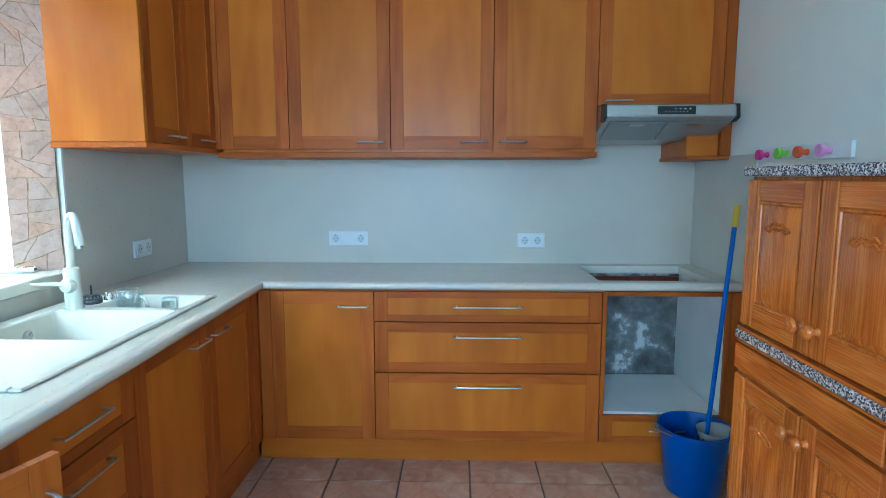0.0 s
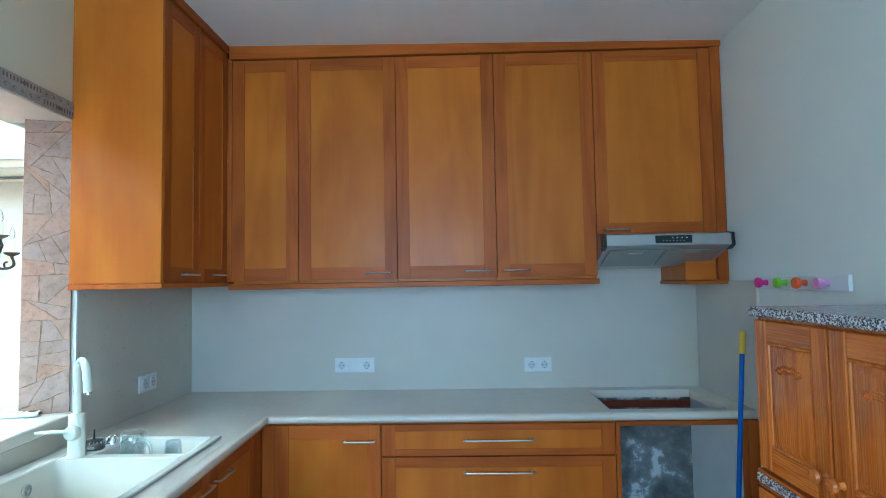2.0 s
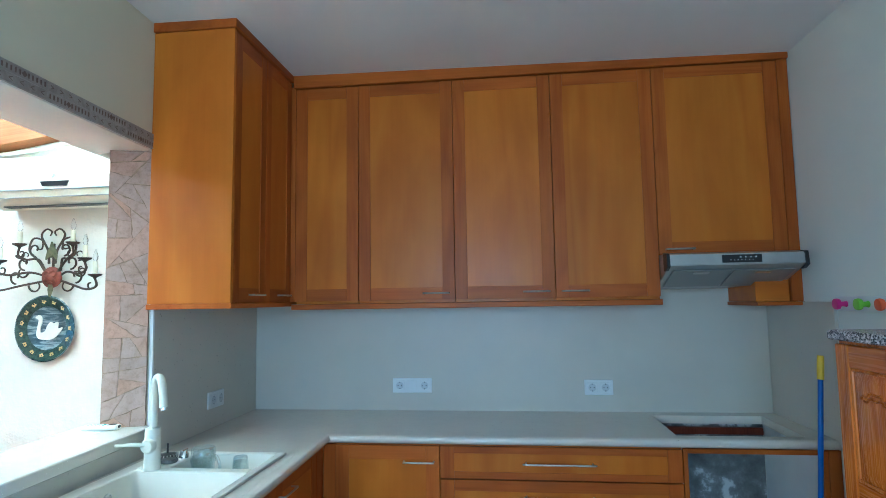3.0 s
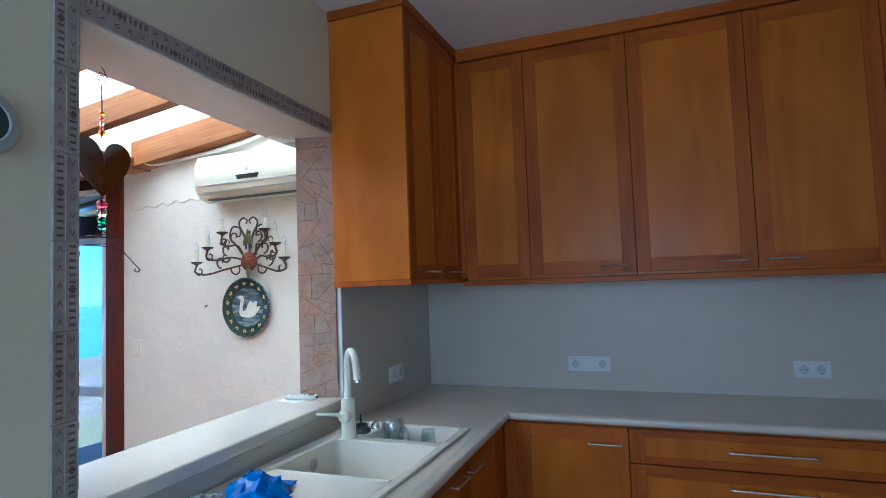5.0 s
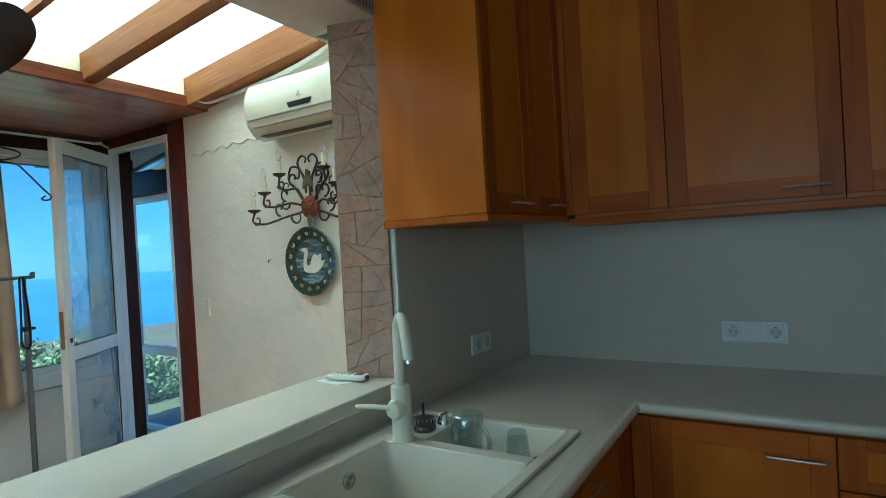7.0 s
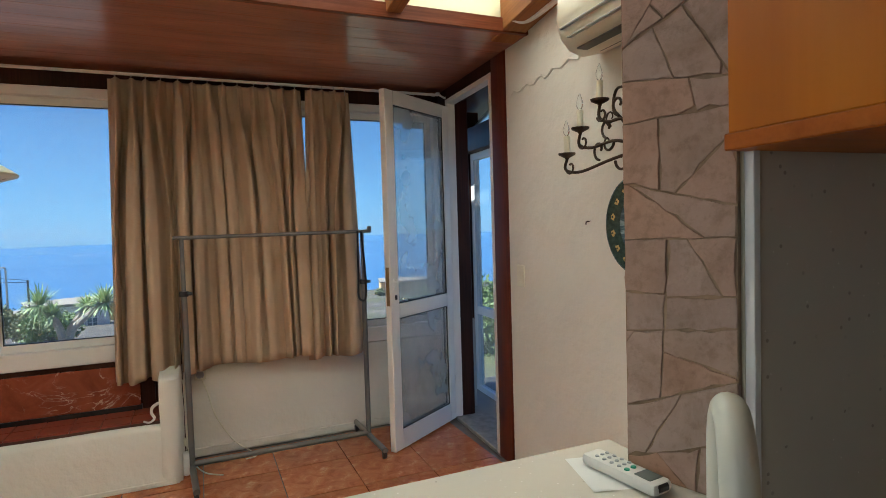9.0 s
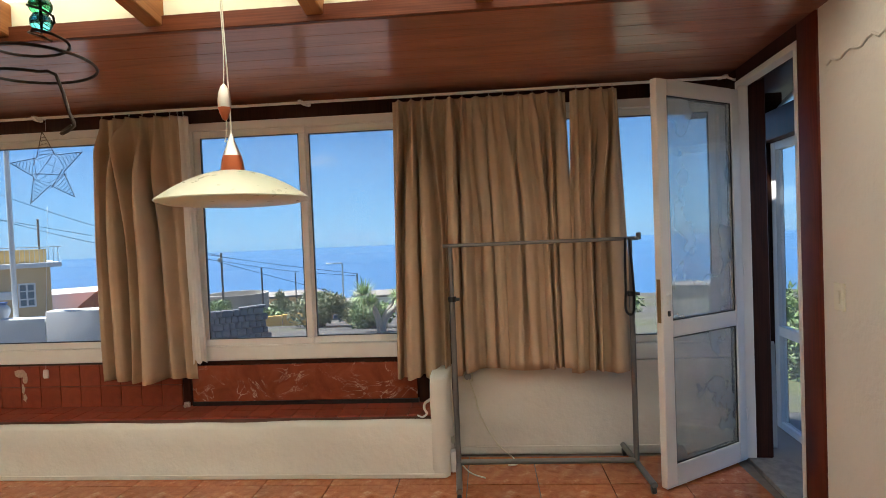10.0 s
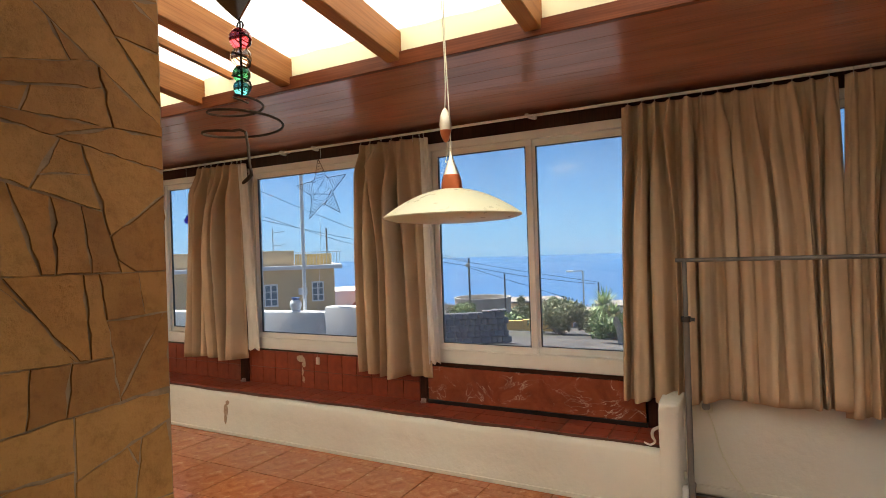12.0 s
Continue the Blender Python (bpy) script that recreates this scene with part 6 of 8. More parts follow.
pp = part("paper_slip", b, plain("white_paper", (0.78, 0.78, 0.74), 0.8, vary=0.03))
tagged(pp, "slip of white paper under the remote control", "paper")
pp.matrix_basis = pose(-1.602, 1.888, 1.0302, 0, 0, -12)
# blue bag and grey cloth on the drainer
def crumple(w, d, h, seed, n=14):
    rnd = random.Random(seed)
    noise.seed_set(seed)
    bm = B()
    g = []
    for i in range(n + 1):
        row = []
        for j in range(n + 1):
            u, v = i / n - 0.5, j / n - 0.5
            k = max(0.0, 1 - (2.0 * math.hypot(u, v)) ** 1.4)
            q = noise.noise(Vector((u * 7, v * 7, seed))) + 0.6 * noise.noise(Vector((u * 17, v * 17, seed)))
            row.append(bm.verts.new((u * w + 0.02 * q, v * d + 0.02 * noise.noise(Vector((u * 9, v * 9, seed + 7))), 0.012 + h * k * (0.65 + 0.7 * abs(q)))))
        g.append(row)
    for i in range(n):
        for j in range(n):
            bm.faces.new((g[i][j], g[i + 1][j], g[i + 1][j + 1], g[i][j + 1]))
    return bm


bag = part("plastic_bag", crumple(0.20, 0.20, 0.075, 3), plain("blue_film", (0.01, 0.17, 0.62), 0.25, vary=0.15, scale=12), smooth=20)
tagged(bag, "crumpled bright blue plastic bag on the sink drainer", "bag")
bag.matrix_basis = pose(-1.205, 1.165, CTR + 0.003, 0, 0, 25)
bag.modifiers.new("thickness", "SOLIDIFY").thickness = 0.001
cl = part("grey_cloth", crumple(0.15, 0.15, 0.035, 8), plain("grey_microfibre", (0.26, 0.28, 0.29), 0.9, vary=0.15, scale=40, bump=0.5, bscale=500), smooth=20)
tagged(cl, "folded grey cloth beside the blue bag", "cloth")
cl.matrix_basis = pose(-1.285, 1.045, CTR + 0.006, 0, 0, 50)
cl.modifiers.new("thickness", "SOLIDIFY").thickness = 0.002


# sockets
# white plastic again, with the recess's shade mixed into its colour
WELL = plain("shaded_white_plastic", (0.62, 0.63, 0.63), 0.35, vary=0.03)


def socket(name, count, m, label, kinds):
    s = thing(name, label, "socket", m)
    b = B()
    w = 0.071 * count + 0.011
    box(b, 0, w, -0.010, 0.0, 0, 0.082, 0.003)
    part("frame", b, WHITEPL, s)
    for k in range(count):
        cx = 0.0055 + 0.071 * (k + 0.5)
        b = B()
        box(b, cx - 0.0275, cx + 0.0275, -0.0135, -0.0102, 0.0135, 0.0685, 0.002)
        ins = part("insert", b, WHITEPL, s)
        if kinds[k] == "s":
            b = B()
            lathe(b, [(0.0205, 0.0), (0.0205, 0.0008), (0.019, 0.0008), (0.018, -0.0), (0.0, -0.0)], (cx, -0.0137, 0.041), 28, Matrix.Rotation(math.pi / 2, 4, "X"))
            part("well", b, WELL, ins)
            b = B()
            for sx in (-0.0095, 0.0095):
                lathe(b, [(0.0027, 0.0), (0.0, 0.0006)], (cx + sx, -0.0139, 0.041), 10, Matrix.Rotation(math.pi / 2, 4, "X"))
            for sz in (-0.0185, 0.0185):
                box(b, cx - 0.003, cx + 0.003, -0.0148, -0.0138, 0.041 + sz - 0.002, 0.041 + sz + 0.002)
            part("contacts", b, BLACK, ins)
        elif kinds[k] == "r":
            b = B()
            box(b, cx - 0.010, cx + 0.010, -0.0165, -0.0136, 0.018, 0.064, 0.002)
            part("rocker", b, GREYPL, ins)
    return s


socket("wall_socket", 3, at(-0.603, 2.9858, 1.012), "white triple wall plate with two sockets and a switch", "sbs")
socket("wall_socket", 2, at(0.464, 2.9858, 1.003), "white double wall socket on the splashback", "ss")
socket("wall_socket", 2, pose(-1.4255, 2.445, 1.010, 0, 0, 90), "white double wall socket beside the hatch", "ss")

# extractor hood
hd = thing("extractor_hood", "slim grey steel extractor hood with a black control strip", "extractor hood", at(0, 0))
b = B()
prof = [(2.985, 1.733), (2.505, 1.733), (2.458, 1.722), (2.450, 1.672), (2.480, 1.658), (2.70, 1.580), (2.985, 1.572)]
ends = []
for x in (0.802, 1.392):
    ends.append([b.verts.new((x, y, z)) for y, z in prof])
for k in range(len(prof)):
    b.faces.new((ends[0][k], ends[0][(k + 1) % 7], ends[1][(k + 1) % 7], ends[1][k]))
b.faces.new(ends[0][::-1])
b.faces.new(ends[1])
bmesh.ops.bevel(b, geom=b.edges[:], offset=0.003, segments=2, affect="EDGES")
part("body", b, HOODSTEEL, hd)
for x0, x1 in ((0.792, 0.806), (1.388, 1.402)):
    b = B()
    pr = [(2.51, 1.734), (2.450, 1.727), (2.442, 1.667), (2.475, 1.650), (2.51, 1.648)]
    prism(b, pr, x0, x1, lambda u, v, w: (w, u, v))
    part("end_cap", b, BLACK, hd)
b = B()
box(b, 1.035, 1.205, 2.4480, 2.460, 1.680, 1.716, 0.001)
part("control_strip", b, BLACK, hd)
b = B()
for k in range(4):
    prism(b, [(1.108 + 0.022 * k, 1.702), (1.118 + 0.022 * k, 1.702), (1.113 + 0.022 * k, 1.709)], 2.4462, 2.4482, lambda u, v, w: (u, w, v))
for k in range(7):
    box(b, 1.068 + 0.016 * k, 1.072 + 0.016 * k, 2.4464, 2.4484, 1.690, 1.693)
part("control_marks", b, WHITEPL, hd)
for x0, x1 in ((0.83, 1.09), (1.10, 1.365)):
    b = B()
    m = Matrix.Translation((0, 2.485, 1.654)) @ Matrix.Rotation(math.atan2(-0.078, 0.22), 4, "X")
    box(b, x0, x1, 0.008, 0.215, -0.004, 0.0, 0.001, m)
    f = part("filter", b, plain("grey_mesh", (0.38, 0.38, 0.37), 0.5, 0.6, 0.1, 300), hd)
    b = B()
    c = (x0 + x1) / 2
    box(b, c - 0.035, c + 0.035, 0.02, 0.045, -0.0075, -0.0042, 0.001, m)
    part("filter_latch", b, STEEL, f)

# dresser with granite tops
ds = thing("dresser", "varnished pine dresser with carved doors and granite slabs", "dresser", at(0, 0))
DX, DYA, DYB = 1.012, 0.30, 1.530
b = B()
box(b, DX + 0.004, 1.448, DYA, DYB, 0.945, 1.399, 0.002)
part("upper_body", b, PINE_Z, ds)
b = B()
box(b, DX - 0.002, 1.448, DYA, DYB + 0.004, 0.0, 0.895, 0.002)
part("lower_body", b, PINE_Z, ds)
b = B()
box(b, DX - 0.024, 1.448, DYA - 0.02, DYB + 0.008, 1.400, 1.428, 0.005)
part("granite_top", b, GRANITE, ds, "polished speckled granite slab")
b = B()
box(b, DX - 0.018, 1.448, DYA - 0.01, DYB + 0.006, 0.905, 0.934, 0.004)
part("granite_shelf", b, GRANITE, ds, "polished speckled granite slab")
b = B()
box(b, DX - 0.016, 1.44, DYA, DYB + 0.002, 0.9345, 0.9445, 0.002)
box(b, DX - 0.014, 1.44, DYA, DYB + 0.002, 0.8955, 0.9045, 0.002)
part("moulding", b, PINE_Y, ds)


def carved_door(parent, y0, y1, z0, z1, x):
    d = B()
    box(d, x - 0.010, x + 0.006, y0 + 0.055, y1 - 0.055, z0 + 0.055, z1 - 0.055)
    door = part("door", d, PINE_Z, parent)
    for a, c in ((y0, y0 + 0.062), (y1 - 0.062, y1)):
        q = B()
        box(q, x - 0.020, x + 0.004, a + 0.001, c - 0.0005, z0, z1, 0.003)
        part("stile", q, PINE_Z, door)
    for a, c in ((z0, z0 + 0.07), (z1 - 0.062, z1)):
        q = B()
        box(q, x - 0.019, x + 0.004, y0 + 0.0625, y1 - 0.0625, a, c, 0.003)
        part("rail", q, PINE_Y, door)
    # raised field with bevel and an inner bead
    q = B()
    ya, yb, za, zb = y0 + 0.066, y1 - 0.066, z0 + 0.074, z1 - 0.066
    r0 = [q.verts.new((x - 0.010, *p)) for p in ((ya, za), (yb, za), (yb, zb), (ya, zb))]
    i = 0.028
    r1 = [q.verts.new((x - 0.019, *p)) for p in ((ya + i, za + i), (yb - i, za + i), (yb - i, zb - i), (ya + i, zb - i))]
    for k in range(4):
        q.faces.new((r0[k], r0[(k + 1) % 4], r1[(k + 1) % 4], r1[k]))
    q.faces.new(r1)
    part("raised_field", q, PINE_Z, door)
    q = B()
    for k in range(4):
        p0, p1 = ((ya, za), (yb, za), (yb, zb), (ya, zb))[k], ((yb, za), (yb, zb), (ya, zb), (ya, za))[k]
        rod(q, (x - 0.013, *p0), (x - 0.013, *p1), 0.0055, 8)
    part("bead", q, PINE_Z, door)
    # carved garland
    q = B()
    w = yb - ya - 2 * i
    for s in (-1, 1):
        pts = [(x - 0.020, (ya + yb) / 2 + s * w * 0.40 * k / 10, zb - i - 0.025 - 0.018 * (k / 10) ** 2 - 0.004 * math.sin(k * 1.3)) for k in range(11)]
        tube(q, pts, 0.0032, 6)
        tube(q, [(a, b_, c - 0.014) for a, b_, c in pts[:9]], 0.0028, 6)
    part("carving", q, PINE_Y, door)
    return door


def knob(parent, x, y, z):
    q = B()
    lathe(q, [(0.011, 0.0), (0.009, 0.004), (0.0075, 0.012), (0.015, 0.018), (0.019, 0.026), (0.016, 0.034), (0.006, 0.038), (0.0, 0.038)], (x, y, z), 20, Matrix.Rotation(-math.pi / 2, 4, "Y"))
    part("knob", q, PINE_Y, parent, "turned pine knob")


for y0, y1, ky in ((1.178, 1.515, 1.205), (0.835, 1.172, 1.142), (0.490, 0.830, 0.52)):
    d = carved_door(ds, y0, y1, 0.955, 1.390, DX + 0.004)
    knob(d, DX - 0.016, ky, 1.028)
    d = carved_door(ds, y0, y1, 0.09, 0.800, DX - 0.002)
    knob(d, DX - 0.022, ky, 0.745)
for y0, y1 in ((0.90, 1.525), (0.30, 0.895)):
    b = B()
    box(b, DX - 0.020, DX - 0.003, y0, y1, 0.812, 0.892, 0.003)
    part("drawer", b, PINE_Y, ds)

# mop bucket with stick
bk = thing("mop_bucket", "blue plastic mop bucket with a grey wringer", "bucket", at(1.190, 2.235) @ Matrix.Diagonal((1, 1, 0.93, 1)))
b = B()
lathe(b, [(0.0, 0.004), (0.108, 0.004), (0.112, 0.0), (0.118, 0.012), (0.150, 0.305), (0.160, 0.310), (0.160, 0.322), (0.150, 0.322), (0.146, 0.305), (0.112, 0.02), (0.0, 0.016)], n=48)
part("pail", b, BLUEPL, bk)
b = B()
lathe(b, [(0.075, 0.318), (0.082, 0.322), (0.080, 0.318), (0.062, 0.235), (0.045, 0.225), (0.0, 0.225), (0.0, 0.221), (0.046, 0.221), (0.066, 0.232), (0.075, 0.318)], (0.075, -0.04, 0.0), 28)
wr = part("wringer", b, GREYPL, bk, "grey perforated plastic wringer")
b = B()
for k in range(14):
    a = k * 2 * math.pi / 14
    lathe(b, [(0.007, 0.0), (0.0, 0.0012)], (0.075 + 0.0735 * math.cos(a), -0.04 + 0.0735 * math.sin(a), 0.285), 8, Matrix.Rotation(a, 4, "Z") @ Matrix.Rotation(math.pi / 2, 4, "Y") @ Matrix.Diagonal((2.0, 0.8, 1, 1)))
part("wringer_holes", b, BLACK, wr)
b = B()
tube(b, catmull([(-0.160, 0.02, 0.30), (-0.178, 0.0, 0.312), (-0.172, -0.05, 0.318), (-0.140, -0.11, 0.322)], 6), 0.004, 8)
box(b, -0.176, -0.158, -0.012, 0.026, 0.285, 0.325, 0.004)
part("bail", b, STEEL, bk)
st = thing("mop_stick", "blue mop stick with a yellow hanging grip", "mop", at(0, 0))
s0, s1 = Vector((1.228, 2.232, 0.045)), Vector((1.345, 2.30, 1.275))
d = (s1 - s0).normalized()
b = B()
rod(b, s0, s1 - d * 0.085, 0.0105, 14)
part("stick", b, BLUEROD, st)
b = B()
q = s1 - d * 0.095
tube(b, [q, q + d * 0.03, q + d * 0.05, q + d * 0.085, q + d * 0.098], 0.0135, 14, taper=lambda t: 1.0 if t < 0.6 else 1.05 - 0.5 * (t - 0.6))
part("grip", b, YELLOWPL, st, "yellow plastic grip")
b = B()
lathe(b, [(0.0, 0.0), (0.03, 0.0), (0.034, 0.03), (0.016, 0.055), (0.0, 0.055)], s0 - Vector((0, 0, 0.015)), 20)
part("mop_head", b, GREYPL, st)

# coat hook rail
hk = thing("hook_rail", "white wall rail with four coloured coat knobs", "hook rail", at(1.4485, 0))
b = B()
box(b, -0.015, 0.0, 1.735, 2.325, 1.462, 1.520, 0.002)
part("rail", b, WHITEPL, hk)
for y, c in ((2.250, (0.55, 0.02, 0.22)), (2.105, (0.32, 0.62, 0.03)), (1.975, (0.62, 0.10, 0.02)), (1.842, (0.72, 0.32, 0.60))):
    b = B()
    lathe(b, [(0.013, 0.0), (0.010, 0.010), (0.010, 0.022), (0.021, 0.028), (0.023, 0.036), (0.021, 0.044), (0.0, 0.047)], (-0.015, y, 1.490), 22, Matrix.Rotation(-math.pi / 2, 4, "Y"))
    part("knob", b, plain("coloured_knob", c, 0.35, vary=0.06), hk)

# round digital thermometer on the wall beside the hatch
ck = thing("wall_clock", "round grey wall clock with a small digital display", "clock", WALLM @ Matrix.Translation((0.001, HL - 0.212, 1.878)) @ Matrix.Rotation(math.pi / 2, 4, "Y"))
b = B()
lathe(b, [(0.0, 0.0), (0.068, 0.0), (0.070, 0.010), (0.064, 0.020), (0.044, 0.024), (0.042, 0.020), (0.0, 0.019)], n=48)
part("bezel", b, GREYPL, ck)
b = B()
lathe(b, [(0.0, 0.0205), (0.041, 0.0205), (0.041, 0.019)], n=40)
part("display", b, plain("lcd_green", (0.05, 0.08, 0.065), 0.2), ck)
b = B()
for x in (-0.012, 0.008):
    for p, q in (((0, 0), (0, 0.014)), ((0.010, 0), (0.010, 0.014)), ((0, 0), (0.010, 0)), ((0, 0.014), (0.010, 0.014))):
        rod(b, (x + p[1] - 0.004, p[0] - 0.02 + x, 0.0208), (x + q[1] - 0.004, q[0] - 0.02 + x, 0.0208), 0.001, 5)
part("digits", b, BLACK, ck)

# ---- hanging heart mobile in the hatch ----
mb = thing("heart_mobile", "hanging metal heart with glass beads and wire spiral", "mobile", at(-1.595, 0.985))
b = B()
pts = [(0, 0.018 * math.cos(a) * (1 - a / 14), 2.155 + 0.018 * math.sin(a) * (1 - a / 14)) for a in (k * 0.35 for k in range(27))]
tube(b, pts, 0.0014, 5)
rod(b, (0, 0.0, 2.19), (0, 0.018, 2.16), 0.0014, 5)
for k in range(26):
    z = 2.132 - 0.0062 * k
    if 2.055 > z > 1.995:
        continue
    lathe(b, [(0.0016, -0.003), (0.0024, 0.0), (0.0016, 0.003)], (0, 0, z), 6)
rod(b, (0, 0, 2.135), (0, 0, 1.925), 0.0009, 5)
part("chain", b, IRON, mb)
b = B()
rod(b, (0, 0, 1.80), (0, 0, 1.70), 0.0012, 5)
tube(b, [(0, 0.006 * math.cos(k * 0.6), 1.800 - 0.006 + 0.006 * math.sin(k * 0.6)) for k in range(12)], 0.0012, 5)
part("bead_wire", b, IRON, mb)
for z, r, c in ((2.048, 0.0085, (0.85, 0.25, 0.02)), (2.032, 0.006, (0.85, 0.12, 0.08)), (2.018, 0.007, (0.85, 0.75, 0.75)), (2.005, 0.006, (0.85, 0.12, 0.08)), (1.990, 0.0095, (0.85, 0.28, 0.02)),
                (1.777, 0.0145, (0.85, 0.10, 0.14)), (1.753, 0.0135, (0.86, 0.66, 0.48)), (1.731, 0.0115, (0.10, 0.55, 0.22)), (1.713, 0.0110, (0.12, 0.58, 0.60))):
    b = B()
    bmesh.ops.create_uvsphere(b, u_segments=18, v_segments=12, radius=r, matrix=Matrix.Translation((0, 0, z)))
    part("bead", b, solid_glass("bead_glass", c, 0.03), mb, "coloured glass bead", smooth=60)
b = B()
# flat heart, slightly dished
hs = [(0.0, 1.800), (0.030, 1.826), (0.066, 1.862), (0.088, 1.900), (0.094, 1.925), (0.086, 1.950), (0.064, 1.966), (0.036, 1.966), (0.014, 1.950), (0.0, 1.922)]
half = [Vector((0, p[0], p[1])) for p in hs]
loop = catmull([(0, p.y, p.z) for p in half], 4)[:-1] + [Vector((0, -p.y, p.z)) for p in catmull([(0, p.y, p.z) for p in half], 4)[::-1]][:-1]
cen = Vector((0, 0, 1.89))
fr = [b.verts.new((0.006 - 0.05 * (p - cen).length ** 2 * 6, p.y, p.z)) for p in loop]
bk_ = [b.verts.new((0.003 - 0.05 * (p - cen).length ** 2 * 6, p.y, p.z)) for p in loop]
mid = [b.verts.new((0.008, p.y * 0.5 + cen.y * 0.5, p.z * 0.5 + cen.z * 0.5)) for p in loop]
n = len(loop)
cf = b.verts.new((0.009, 0, 1.89))
for k in range(n):
    b.faces.new((fr[k], fr[(k + 1) % n], mid[(k + 1) % n], mid[k]))
    b.faces.new((mid[k], mid[(k + 1) % n], cf))
    b.faces.new((fr[(k + 1) % n], fr[k], bk_[k], bk_[(k + 1) % n]))
b.faces.new(bk_)
part("heart", b, plain("polished_dark_steel", (0.30, 0.26, 0.24), 0.16, 1.0, 0.15, 8), mb, "polished dark metal heart", smooth=60)
b = B()
wind = [(0.010 * math.cos(k * 0.75), 0.014 * math.sin(k * 0.75), 1.785 - 0.0035 * k) for k in range(28)]
tube(b, wind, 0.0014, 5)
sp = [((0.012 + 0.038 * min(1, a / 7)) * math.cos(a), (0.012 + 0.038 * min(1, a / 7)) * math.sin(a), 1.702 - 0.0042 * a) for a in (k * 0.3 for k in range(46))]
tail = [(0.050, 0.070, 1.600), (0.056, 0.080, 1.586), (0.060, 0.070, 1.578), (0.052, 0.064, 1.582), (0.050, 0.072, 1.588)]
tube(b, catmull(sp + tail, 2), 0.0017, 6)
part("wire_spiral", b, IRON, mb, smooth=60)

# ---- things hung in the window ----
sr = thing("wire_star", "thin wire star hung in the window", "ornament", SUNROOM)
b = B()
cy, cz, R0, R1 = -1.665, 2.01, 0.275, 0.115
pts = []
for k in range(10):
    a = math.pi / 2 + 0.10 + k * math.pi / 5
    r = R0 if k % 2 == 0 else R1
    pts.append(Vector((0.10, cy + r * math.cos(a), cz + r * math.sin(a) * 0.95)))
for k in range(10):
    rod(b, pts[k], pts[(k + 1) % 10], 0.0022, 5)
rnd = random.Random(5)
for k in range(0, 10, 2):
    tip, l, r_ = pts[k], pts[k - 1], pts[(k + 1) % 10]
    for j in range(7):
        t, s = (j + 0.6) / 7.5, (j + 1.1) / 7.5
        rod(b, tip.lerp(l, t), tip.lerp(r_, s), 0.0011, 4)
        rod(b, tip.lerp(r_, t), tip.lerp(l, s), 0.0011, 4)
for j in range(26):
    u, v = rnd.choice(pts[1::2]), rnd.choice(pts[1::2])
    if u != v:
        e = Vector((0, rnd.uniform(-0.03, 0.03), rnd.uniform(-0.03, 0.03)))
        rod(b, u + e, v - e, 0.0010, 4)
part("wire_frame", b, IRON, sr)
b = B()
rod(b, (0.10, cy - 0.02, 1.76), (0.06, -1.80, 0.62), 0.0012, 4)
rod(b, (0.10, cy, cz + R0 * 0.95), (0.10, cy, 2.36), 0.0012, 4)
part("cord", b, WHITEPL, sr)
b = B()
box(b, 0.045, 0.065, -1.822, -1.785, 0.575, 0.635, 0.006)
part("pull", b, WHITEPL, sr, "white plastic pull")
dr = thing("glass_drop", "small blue glass drop hung in the window", "ornament", SUNROOM)
b = B()
lathe(b, [(0.0, -0.035), (0.022, -0.028), (0.033, -0.008), (0.030, 0.010), (0.015, 0.032), (0.004, 0.055), (0.0, 0.056)], (0.10, -3.315, 1.85), 20)
part("drop", b, solid_glass("cobalt_glass", (0.02, 0.02, 0.50), 0.05), dr)
b = B()
rod(b, (0.10, -3.315, 1.90), (0.10, -3.315, 2.35), 0.001, 4)
part("thread", b, WHITEPL, dr)

# socket, cable, hook near the bench end
so = thing("wall_socket", "small ivory round socket on the low wall", "socket", SUNROOM)
b = B()
box(b, 0.0, 0.012, 1.085, 1.155, 0.48, 0.555, 0.006)
part("plate", b, CREAMPL, so)
b = B()
lathe(b, [(0.024, 0.0), (0.022, 0.004), (0.020, 0.0), (0.0, -0.0)], (0.013, 1.12, 0.518), 20, Matrix.Rotation(math.pi / 2, 4, "Y"))
part("well", b, GREYPL, so)
b = B()
tube(b, catmull([(0.015, 1.125, 0.50), (0.03, 1.16, 0.40), (0.03, 1.20, 0.25), (0.05, 1.30, 0.08), (0.12, 1.40, 0.012), (0.20, 1.42, 0.008), (0.22, 1.36, 0.008)], 8), 0.004, 6)
o = part("white_cable", b, CREAMPL, m=SUNROOM)
tagged(o, "thin white cable hanging to the floor", "cable")
b = B()
tube(b, catmull([(0.30, 1.03, 0.57), (0.31, 1.035, 0.40), (0.30, 1.04, 0.25), (0.29, 1.05, 0.10), (0.32, 1.12, 0.012), (0.40, 1.22, 0.008)], 8), 0.004, 6)
box(b, 0.293, 0.312, 1.018, 1.036, 0.18, 0.225, 0.004)
o = part("extension_cable", b, CREAMPL, m=SUNROOM)
tagged(o, "white flex running down the bench end", "cable")
b = B()
box(b, 0.30, 0.355, 1.012, 1.045, 0.02, 0.15, 0.008)
o = part("plug_adapter", b, WHITEPL, m=SUNROOM)
tagged(o, "white plug adapter beside the bench end", "plug")
b = B()
tube(b, catmull([(0.31, 0.898, 0.455), (0.33, 0.868, 0.44), (0.325, 0.862, 0.405), (0.32, 0.875, 0.375), (0.325, 0.85, 0.355), (0.34, 0.82, 0.37)], 6), 0.010, 8, taper=lambda t: 1 - 0.5 * t)
o = part("curtain_hook", b, WHITEPL, m=SUNROOM)
tagged(o, "white plastic hook on the bench end wall", "hook")

